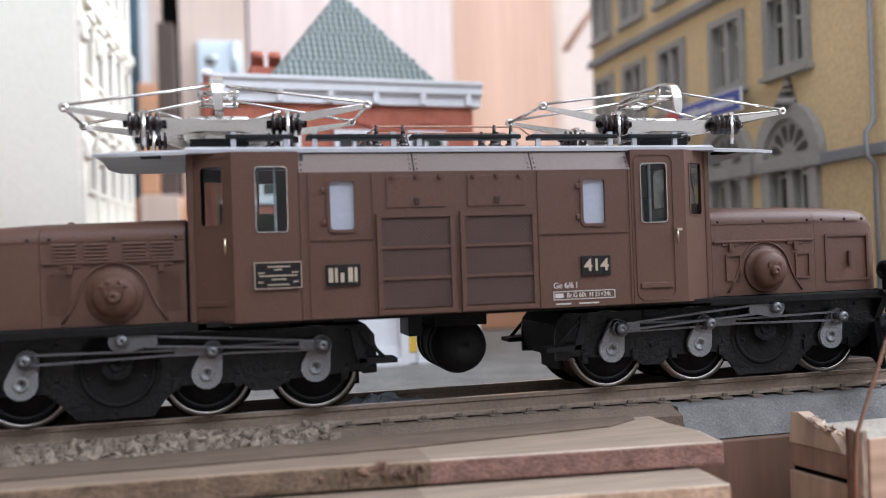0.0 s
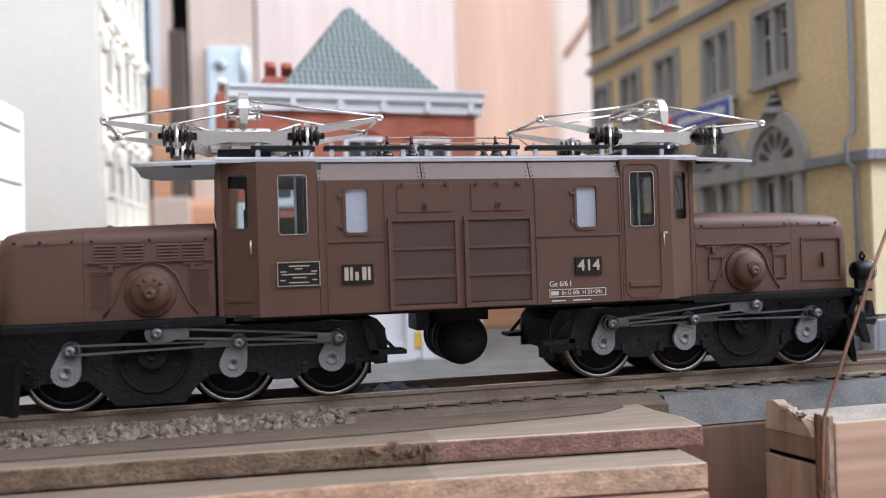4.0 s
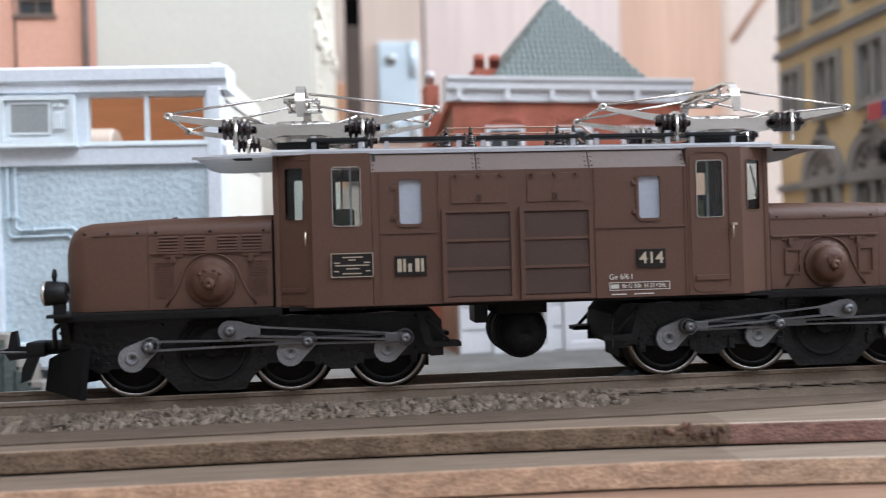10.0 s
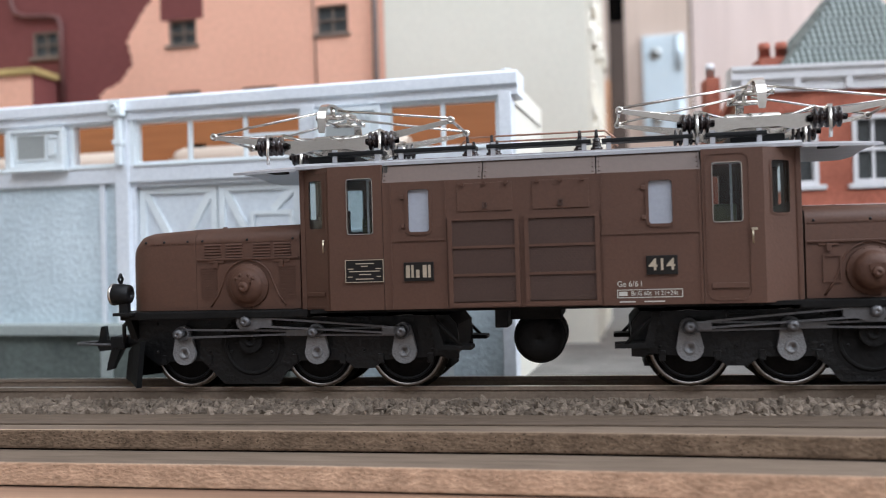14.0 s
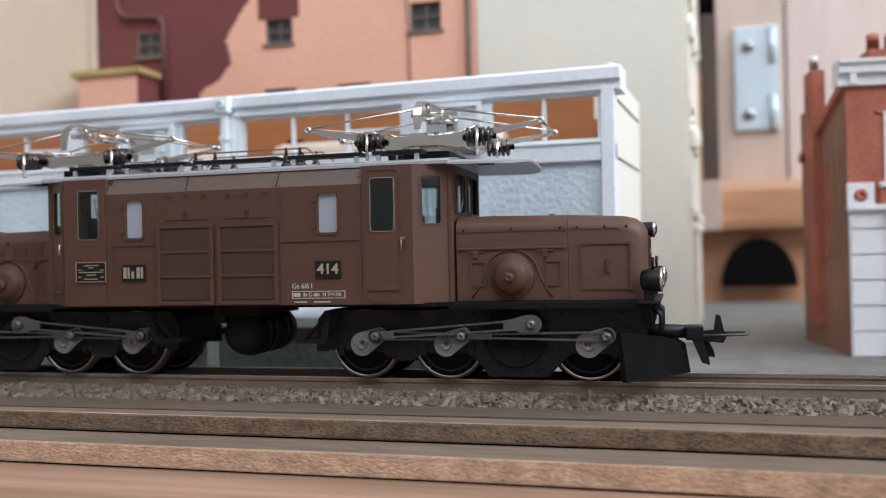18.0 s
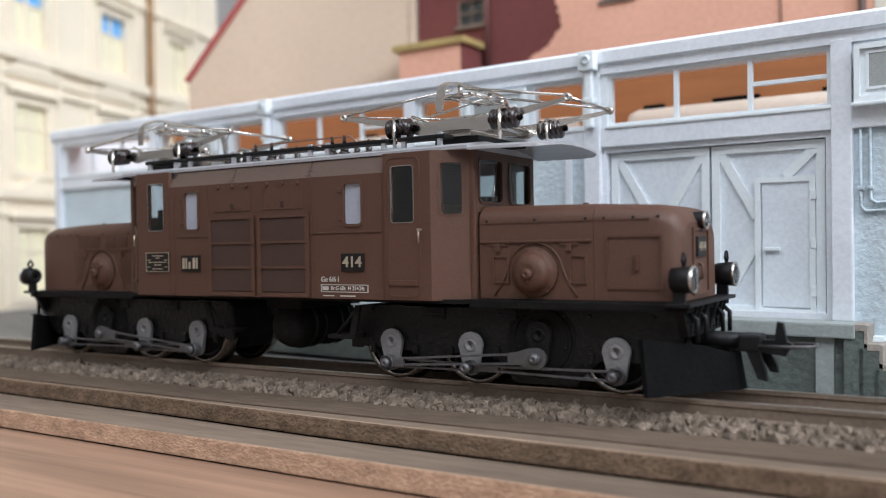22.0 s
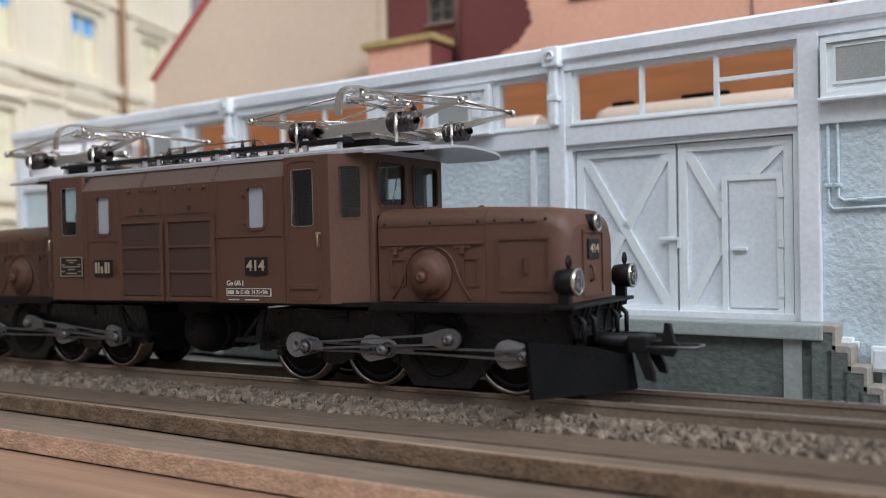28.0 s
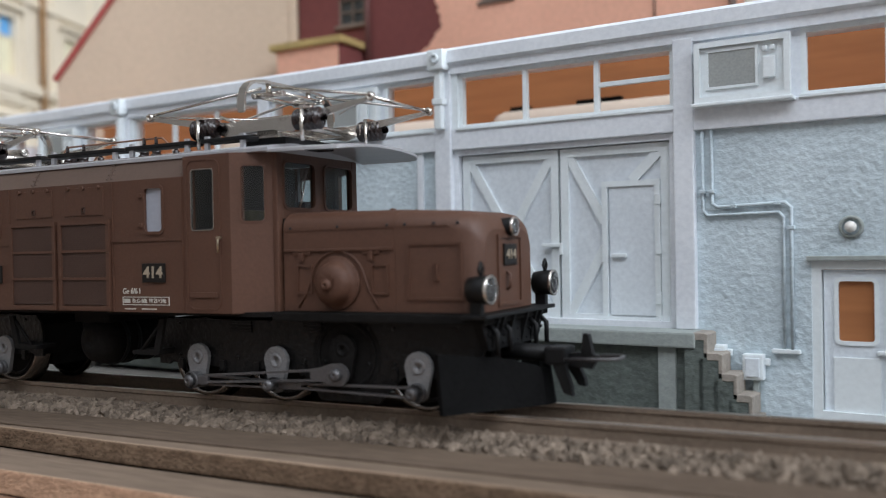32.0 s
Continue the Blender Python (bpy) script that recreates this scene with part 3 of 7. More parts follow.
top = [(-24.5, -3.2), (-26.0, -3.0), (-27.6, -3.7), (-29.2, -3.9), (-30.4, -4.6), (-31.6, -4.3), (-33.0, -5.3), (-34.2, -6.6), (-35.0, -7.9), (-24.5, -7.9)]
prism(bm, [(y, z) for y, z in top], "x", 166.2, 169.1)
for v in bm.verts:
    if v.co.x < 167:
        v.co.x += (-24.5 - v.co.y) * 0.168 + (0.5 if v.co.z > -5 else 0.0)
part("upper_piece", bm, PINE_END, blk)
for k in range(22):
    y, bm = rng.uniform(-36, -25), B()
    bmesh.ops.create_icosphere(bm, subdivisions=1, radius=1.0)
    for v in bm.verts:
        v.co *= rng.uniform(0.5, 1.2)
    bm.transform(Matrix.LocRotScale((168.0 + rng.uniform(-0.7, 0.8), y, -3.5 + (y + 25) * 0.14 + rng.uniform(-0.3, 0.2)), Euler((rng.uniform(-0.5, 0.5), rng.uniform(-0.5, 0.5), rng.uniform(0, 3))), (rng.uniform(0.4, 1.2), rng.uniform(0.2, 0.5), rng.uniform(0.15, 0.4))))
    part("splinter", bm, rng.choice((PINE_END, PALE_EDGE, BARK)), blk)

# crumbled patch on the front edge of the upper board
rng = random.Random(21)
chips = thing("splintered_chip", "dark crumbled splinters on the board edge", "splinter")
for k in range(26):
    bm = B()
    bmesh.ops.create_icosphere(bm, subdivisions=1, radius=1.0)
    for v in bm.verts:
        v.co *= rng.uniform(0.55, 1.15)
    x = rng.uniform(91, 106)
    m = Matrix.LocRotScale((x, -29.2 - (x - 90) * 0.1 + rng.uniform(-0.15, 0.3), rng.uniform(-6.6, -4.6)), Euler([rng.uniform(0, 6.28) for _ in range(3)]), (rng.uniform(0.5, 1.5), rng.uniform(0.3, 0.6), rng.uniform(0.3, 0.7)))
    bm.transform(m)
    part("splinter", bm, BARK, chips)


# ---- track ----
def track():
    tr = thing("railway_track", "narrow gauge model track with brown sleepers", "track")
    for y in (-6.4, 6.4):
        bm = prism(B(), [(y - 0.9, -3.0), (y - 0.9, -2.6), (y - 0.2, -2.3), (y - 0.2, -0.9), (y - 0.45, -0.7), (y - 0.45, -0.12), (y + 0.45, -0.12), (y + 0.45, -0.7),
                         (y + 0.2, -0.9), (y + 0.2, -2.3), (y + 0.9, -2.6), (y + 0.9, -3.0)], "x", -880, 680)
        r = part("rail", bm, RAIL, tr, "weathered brown rail")
        part("rail_head", box(B(), -880, 680, y - 0.4, y + 0.4, -0.115, 0.0), RAIL_TOP, r, "worn shiny rail head")
    sl = B()
    box(sl, -1.15, 1.15, -8.7, 8.7, -4.4, -3.02, 0.2)
    me = mesh_of("sleeper", sl, SLEEPER)
    ch = B()
    for y in (-6.4, 6.4):
        box(ch, -0.5, 0.5, y - 1.35, y - 0.95, -3.0, -2.4, 0.1), box(ch, -0.5, 0.5, y + 0.95, y + 1.35, -3.0, -2.4, 0.1)
    mc = mesh_of("rail_chair", ch, SLEEPER)
    far = B()
    x = -872.0
    while x < 680:
        if -330 < x < 300:
            ob = new("sleeper", me)
            ob.parent, ob.matrix_basis = tr, P(x, 0, 0, 0, 0, random.uniform(-0.6, 0.6))
            oc = new("rail_chair", mc)
            oc.parent = ob
        else:
            box(far, x - 1.15, x + 1.15, -8.7, 8.7, -4.4, -3.02)
        x += 6.1
    tagged(part("far_sleepers", far, SLEEPER, tr), kind="stuff")
    # roadbed: sandy shoulder, then bare foam past the end of the ballast
    bm = prism(B(), [(-13.4, -4.6), (-9.0, -3.3), (9.0, -3.3), (14.6, -6.9), (-13.4, -6.9)], "x", -890, 153.6)
    part("roadbed", bm, BED, tr, "dusty sand coloured roadbed")
    bm = prism(B(), [(-15.4, -8.6), (-11.4, -3.5), (11.4, -3.5), (15.4, -8.6)], "x", 153.7, 690)
    part("foam_bed", bm, FOAM, tr, "dark grey foam roadbed")


track()


def ballast():
    rng = random.Random(5)
    base = []
    for k in range(6):
        bm = B()
        bmesh.ops.create_icosphere(bm, subdivisions=1, radius=1.0)
        for v in bm.verts:
            v.co *= rng.uniform(0.62, 1.15)
        bm.verts.ensure_lookup_table()
        base.append(([v.co.copy() for v in bm.verts], [[v.index for v in f.verts] for f in bm.faces]))
        bm.free()
    verts, faces = [], []

    def stone(x, y, z, s):
        vs, fs = base[rng.randrange(6)]
        m = Matrix.LocRotScale((x, y, z), Euler([rng.uniform(0, 6.28) for _ in range(3)]), (s * rng.uniform(0.8, 1.5), s * rng.uniform(0.7, 1.2), s * rng.uniform(0.55, 0.9)))
        o = len(verts)
        verts.extend([(m @ v) * U for v in vs])
        faces.extend([[i + o for i in f] for f in fs])

    for n, x0, x1, y0, y1, z in ((5800, -330, 96, -13.2, -7.4, -3.25), (3600, -330, 103, -5.4, 5.4, -3.5), (3800, -330, 170, 7.7, 14.5, -3.5)):
        for _ in range(n):
            x, y = rng.uniform(x0, x1), rng.uniform(y0, y1)
            if y < -7 and x > 92 and rng.random() < (x - 92) / 4:
                continue
            drop = max(0.0, abs(y) - 9) * (0.3 if y < 0 else 0.75)
            s = rng.uniform(0.6, 1.25) * (1.1 if x < 0 else 1.08)
            stone(x, y, z - drop + rng.uniform(-0.15, 0.35), s)
    me = bpy.data.meshes.new("ballast")
    me.from_pydata(verts, [], faces)
    me.materials.append(BALLAST)
    tagged(new("ballast", me), "grey brown crushed stone ballast along the track", "ballast", kind="stuff")


ballast()


# scrap of crumpled film between the rails
rng = random.Random(12)
bm = B()
grid = [[bm.verts.new((94 + 23 * i / 17, 0.6 + 5.0 * j / 6 + rng.uniform(-0.3, 0.3), -2.7 + rng.uniform(0.2, 2.9) * math.sin(math.pi * i / 17))) for j in range(7)] for i in range(18)]
for i in range(17):
    for j in range(6):
        bm.faces.new((grid[i][j], grid[i + 1][j], grid[i + 1][j + 1], grid[i][j + 1]))
bmesh.ops.solidify(bm, geom=bm.faces[:], thickness=0.06)
solid("film_scrap", bm, FILM, "crumpled glittering plastic film between the rails", "scrap")


# ---- warehouse with loading dock ----
def warehouse():
    w = thing("warehouse", "pale blue low warehouse with timber doors and a loading dock", "building", P(0, 42.2, 0, 0, 0.45, -4.5))
    T0, T1 = -306.0, 19.6
    END_DEPTH = 52.0

    def put(name, bm, mat, parent=w, label=""):
        return part(name, bm, mat, parent, label)

    # posts, beam, cornice
    posts = [(-306.0, -302.2), (-248.0, -244.4), (-191.8, -187.8), (-138.7, -135.1), (-86.2, -82.2), (-33.4, -29.6), (16.5, 19.6)]
    for a, b in posts:
        put("post", box(B(), a, b, -1.6, 4, 8.0 if b < 0 else -7.0, 62.0, 0.25), SHED_FRAME, w, "pale concrete post")
    put("beam", box(B(), T0, T1, -1.2, 4, 44.8, 49.3, 0.25), SHED_FRAME, w, "pale concrete beam")
    put("cornice", prism(B(), [(-1.4, 61.2), (-1.4, 63.1), (-2.4, 63.6), (-2.4, 66.1), (-1.6, 66.8), (8, 66.8), (8, 61.2)], "x", T0 - 1.5, T1 + 1.5), SHED_FRAME, w, "pale projecting roof cornice")
    put("corner_cap", lathe(B(), [(1.7, 66.7), (1.8, 67.0), (1.0, 67.4), (0.1, 67.5)], (18.4, 0, 0), "z", 10), SHED_FRAME)
    for x in (-189.8, -84.2):
        b = put("drain_box", box(B(), x - 2.0, x + 2.0, -4.4, -1.5, 62.0, 66.4, 0.4), SHED_TRIM)
        put("bolt", lathe(B(), [(1.1, -5.0), (1.1, -4.4), (0.2, -4.3)], (x, 0, 64.3), "y", 10), SHED_TRIM, b)
        put("down_pipe", box(B(), x - 0.9, x + 0.9, -3.4, -1.6, 49.3, 62.2, 0.4), SHED_TRIM, b)
        put("pipe_clamp", box(B(), x - 1.3, x + 1.3, -3.6, -1.6, 54.6, 56.0, 0.2), SHED_TRIM, b)
    # clerestory windows
    lights = [(-302.2, -248.0, 3), (-244.0, -229.8, 1), (-208.6, -191.8, 1), (-186.8, -138.7, 3), (-134.8, -120.6, 1), (-100.4, -86.2, 1), (-80.6, -33.4, 3), (-11.0, 16.5, 2)]
    for a, b, n in lights:
        f = put("clerestory_window", frame_bars(B(), a, b, 49.3, 61.2, 0.9, -0.3, 1.2), SHED_TRIM, w, "pale blue glazing frame without glass")
        for k in range(1, n):
            x = a + (b - a) * k / n
            put("mullion", box(B(), x - 0.5, x + 0.5, -0.2, 1.0, 50.2, 60.3, 0.12), SHED_TRIM, f)
        if n > 2:
            x = a + (b - a) * (n - 1) / n
            put("glazing_bar", box(B(), x + 0.5, b - 0.9, -0.1, 0.9, 55.0, 55.9, 0.1), SHED_TRIM, f)
        put("sill", box(B(), a - 0.2, b + 0.2, -1.6, 0.5, 48.9, 49.6, 0.15), SHED_TRIM, f)
    for a, b in ((-82.2, -80.6), (-187.8, -186.8)):
        put("jamb", box(B(), a, b, -0.9, 2, 49.3, 61.2, 0.1), SHED_TRIM)
    # air conditioner boxes
    for a, b, l, r in ((-226.6, -210.4, -229.8, -208.6), (-117.6, -101.4, -120.6, -100.4), (-28.4, -12.8, -29.6, -11.0)):
        put("vent_wall", box(B(), l, r, 0.0, 3.5, 49.3, 61.2), SHED_FRAME)
        u = put("vent_unit", box(B(), a, b, -2.2, 0.0, 49.6, 59.8, 0.3), SHED_TRIM, w, "pale blue ventilation unit")
        put("unit_frame", frame_bars(B(), a - 0.5, b + 0.5, 49.4, 60.3, 1.0, -3.1, -2.0), SHED_TRIM, u)
        put("grille_frame", frame_bars(B(), a + 1.5, b - 4.9, 51.7, 58.9, 0.5, -2.6, -2.1), SHED_TRIM, u)
        put("unit_grille", box(B(), a + 2.0, b - 5.4, -2.45, -2.1, 52.2, 58.4), MESH_GREY, u, "grey mesh grille")
        put("control_panel", box(B(), b - 4.1, b - 2.0, -3.0, -2.2, 52.8, 56.6, 0.2), SHED_TRIM, u)
        for dx in (-4.2, -2.9):
            put("knob", box(B(), b + dx, b + dx + 0.95, -2.9, -2.2, 57.6, 58.5, 0.2), SHED_TRIM, u)
        put("drip_tray", box(B(), a - 1.0, b + 1.0, -3.6, 0, 48.7, 49.38, 0.2), SHED_TRIM, u)
    # stucco infill, with a flat batten beside some posts
    infill = [(-302.2, -248.0), (-187.8, -138.7), (-135.1, -86.2), (-29.6, 16.5)]
    for a, b in infill:
        z0 = 8.0 if b < 0 else -7.0
        holes = [] if b < 0 else [(-9.8, 4.2, -7.0, 20.7)]
        put("stucco_wall", wall(B(), a, b, z0, 44.8, holes, 0.0, 3.6), SHED_WALL, w, "rough light blue stucco wall")
    for x in (-91.5, -145.2):
        put("batten", box(B(), x, x + 1.5, -0.7, 0.0, 8.0, 44.8, 0.15), SHED_FRAME)
    # large plank doors
    for a, b in ((-244.4, -191.8), (-82.2, -33.4)):
        put("door_surround", frame_bars(B(), a, b, 8.0, 44.8, 1.2, -0.2, 3.5), SHED_FRAME)
        m = (a + b) / 2
        for k, (x0, x1) in enumerate(((a + 1.6, m - 0.25), (m + 0.25, b - 1.6))):
            d = put("warehouse_door", box(B(), x0, x1, 1.6, 2.6, 8.5, 43.4, 0.1), SHED_DOOR, w, "pale blue timber door leaf with diagonal braces")
            put("door_frame", frame_bars(B(), x0, x1, 8.5, 43.4, 1.7, 0.9, 1.6), SHED_TRIM, d)

            def brace(xa, za, xb, zb, wd=1.9):
                n = Vector((zb - za, -(xb - xa))).normalized() * wd / 2
                return prism(B(), [(xa + n.x, za + n.y), (xb + n.x, zb + n.y), (xb - n.x, zb - n.y), (xa - n.x, za - n.y)], "y", 1.0, 1.6)

            if k == 0:
                put("brace", brace(x0 + 1.5, 42.4, x1 - 1.5, 9.4), SHED_TRIM, d)
                put("brace", brace(x1 - 1.5, 42.4, x0 + 11.4, 26.4), SHED_TRIM, d)
                put("brace", brace(x0 + 10.4, 25.0, x0 + 1.5, 9.4), SHED_TRIM, d)
                lever = box(B(), x1 - 3.6, x1 + 0.9, 0.2, 0.8, 23.6, 24.4, 0.2)
                box(lever, x1 + 0.3, x1 + 1.0, 0.1, 0.7, 22.0, 24.3, 0.15)
                put("door_lever", lever, SHED_TRIM, d)
            else:
                put("brace", brace(x0 + 1.5, 42.4, x0 + 9.3, 28.4), SHED_TRIM, d)
                put("brace", brace(x1 - 1.4, 42.4, x1 - 7.6, 36.4), SHED_TRIM, d)
                put("brace", brace(x0 + 1.5, 9.6, x0 + 9.3, 23.4), SHED_TRIM, d)
                wk = put("wicket_door", box(B(), x0 + 10.4, x1 - 2.4, 0.9, 1.6, 9.4, 35.4, 0.1), SHED_DOOR, d)
                put("wicket_frame", frame_bars(B(), x0 + 9.0, x1 - 1.8, 8.7, 36.4, 1.1, 0.5, 1.0), SHED_TRIM, d)
                put("door_lever", box(B(), x0 + 11.0, x0 + 14.0, 0.1, 0.7, 21.4, 22.2, 0.2), SHED_TRIM, d)
                for z in (12.4, 22.0, 31.6):
                    put("hinge", box(B(), x1 - 2.6, x1 - 1.6, 0.2, 0.8, z, z + 2.0, 0.1), SHED_TRIM, d)
    # loading dock with steps
    put("dock_wall", box(B(), T0, -28.6, -5.4, 4, -7.0, 5.1), PLINTH, w, "dark green grey stucco dock wall")
    put("dock_ledge", box(B(), T0 - 0.6, -28.2, -7.4, 4, 5.2, 8.0, 0.35), LEDGE, w, "grey concrete dock ledge")
    for x in (-35.4, -88.4, -141, -194, -247):
        put("dock_pier", box(B(), x, x + 3.3, -6.0, -5.2, -7.0, 5.2, 0.1), LEDGE)
    for k in range(4):
        x, z = -28.6 + 2.55 * k, 8.02 - 3.5 * k
        st = put("step", box(B(), x - 1.6, x + 1.9, -7.0, -1.2, -7.0, z - 0.9, 0.1), PLINTH, w, "rough grey step with a pale tread")
        tread = prism(B(), [(x - 0.1, z - 1.3), (x - 0.1, z), (x + 2.0, z), (x + 2.6, z - 0.25), (x + 2.6, max(-7.0, z - 3.6)), (x + 1.92, max(-7.0, z - 3.6)), (x + 1.92, z - 1.3)], "y", -7.15, -1.2)
        bmesh.ops.bevel(tread, geom=tread.edges[:], offset=0.1, segments=1, affect="EDGES")
        put("tread", tread, STEP, st)
    put("step_foot", box(B(), -20.6, -17.4, -7.0, -1.2, -7.0, -6.2, 0.15), STEP, w)
    # conduit, meter boxes, lamp
    cd = put("conduit", tube(B(), [(-28.9, -0.5, 46.2), (-26.6, -0.6, 46.2), (-26.6, -0.6, 31.2), (-25.6, -0.6, 30.5), (-13.9, -0.6, 31.0), (-12.9, -0.6, 30.0), (-12.9, -0.6, 4.8)], 0.34, 8), SHED_WALL, w, "pale painted conduit")
    put("conduit_branch", tube(B(), [(-28.3, -0.5, 46.2), (-28.3, -0.5, 29.9), (-27.5, -0.5, 29.0), (-15.0, -0.5, 29.3), (-14.2, -0.5, 28.4), (-14.2, -0.5, 4.8)], 0.3, 8), SHED_WALL, cd)
    for x, z in ((-28.3, 45.9), (-26.6, 45.9), (-28.3, 33.4), (-26.6, 33.4), (-22.8, 30.6), (-15.2, 30.9), (-12.9, 26.5)):
        put("conduit_clip", box(B(), x - 0.6, x + 0.6, -1.1, 0, z - 0.35, z + 0.35, 0.15), SHED_WALL, cd)
    put("conduit_clip", box(B(), -16.4, -11.6, -1.0, 0, 4.3, 5.1, 0.2), SHED_TRIM, cd)
    for x, z in ((-27.8, 0.9), (-21.2, -0.5)):
        mb = put("meter_box", box(B(), x, x + 3.6, -2.4, 0, z, z + 4.6, 0.3), SHED_TRIM, w, "pale grey meter box")
        put("meter_cover", box(B(), x + 0.55, x + 3.05, -2.8, -2.4, z + 0.6, z + 4.0, 0.2), SHED_DOOR, mb)
        put("meter_pipe", box(B(), x + 1.7, x + 2.7, -1.8, -0.2, -7.0, z, 0.2), LEDGE, mb)
        put("meter_lug", box(B(), x + 3.6, x + 4.5, -1.4, -0.2, z + 2.6, z + 3.8, 0.2), SHED_TRIM, mb)
    wl = put("wall_lamp", lathe(B(), [(2.0, 0.0), (2.0, -0.4), (1.4, -0.8)], (-3.3, 0, 26.4), "y", 20), LEDGE, w, "round wall lamp")
    put("bulb", ball(B(), (-3.3, -1.2, 26.4), 1.0, 2), WHITE_TUBE, wl)
    # small door with a brown pane
    dr = put("side_door", wall(B(), -8.0, 2.4, -6.6, 19.0, [(-5.7, 0.1, 6.7, 17.2)], 1.0, 2.0), SHED_DOOR, w, "pale blue side door with a brown pane")
    put("door_frame", frame_bars(B(), -9.8, 4.2, -7.0, 20.7, 1.6, 0.2, 3.0), SHED_TRIM, dr)
    put("door_head", box(B(), -10.4, 4.8, -1.2, 0.0, 20.7, 21.5, 0.15), LEDGE, dr)
    put("door_pane", box(B(), -5.9, 0.3, 1.4, 1.8, 6.5, 17.4), SHED_INSIDE, dr)
    put("pane_frame", round_frame(B(), -5.6, 0.0, 6.8, 17.1, 0.7, 0.6, 0.7, 1.1), SHED_TRIM, dr)
    put("door_handle", box(B(), 0.4, 3.0, 0.1, 0.9, 4.6, 5.4, 0.2), SHED_TRIM, dr)
    put("door_panel", box(B(), -6.5, 0.9, 0.7, 1.1, -6.2, 4.0, 0.1), SHED_TRIM, dr)
    # end walls, floor, and the wooden back seen through the windows
    put("end_wall", box(B(), 16.6, 18.8, 4.1, END_DEPTH, -7, 65.8), CREAM, w, "cream plaster end wall")
    for z in (46, 60):
        put("end_trim", box(B(), 18.8, 19.1, 6, END_DEPTH - 3, z, z + 0.5), STONE)
    put("end_wall", box(B(), -305.9, -303.7, 4.1, END_DEPTH, -7, 65.6), SHED_FRAME, w)
    put("back_panel", prism(B(), [(-303.6, -7), (16.5, -7), (16.5, 62), (6, 62), (6, 75), (-303.6, 75)], "y", 50, 51.8), SHED_INSIDE, w, "orange wooden back panel")
    put("inner_ledge", box(B(), -303.6, 16.5, 5, 49.8, 44, 46), SHED_INSIDE)
    for x0, x1 in ((-196, -112), (-95, -18.5)):
        tb = put("white_tube", lathe(B(), [(1.4, x0 - 2.6), (1.8, x0), (4.0, x0 + 1.0), (4.6, x0 + 3.0), (4.6, x1 - 1.0), (4.2, x1)], (0, 43, 54.6), "x", 22), PALE_TUBE, w, "white tube behind the windows")
        for dx, ln in ((4.4, 5.6), (23.2, 11.8), (50.0, 8.0)):
            put("dark_slot", box(B(), x0 + dx, x0 + dx + ln, 42, 44, 58.6, 60.2, 0.2), DARK, tb)


warehouse()


def slab(name, parent, mat, p, q, z0, z1, thick=3.0, label="", holes=()):
    """An upright wall from plan point p to q; outside is to the right of p->q. holes along it from p."""
    d = Vector((q[0] - p[0], q[1] - p[1]))
    bm = wall(B(), 0, d.length, z0, z1, list(holes), 0, thick)
    m = Matrix.Translation((p[0], p[1], 0)) @ Matrix.Rotation(math.atan2(d.y, d.x), 4, "Z")
    bm.transform(m)
    return part(name, bm, mat, parent, label)


def on_wall(bm, p, q):
    d = Vector((q[0] - p[0], q[1] - p[1]))
    bm.transform(Matrix.Translation((p[0], p[1], 0)) @ Matrix.Rotation(math.atan2(d.y, d.x), 4, "Z"))
    return bm


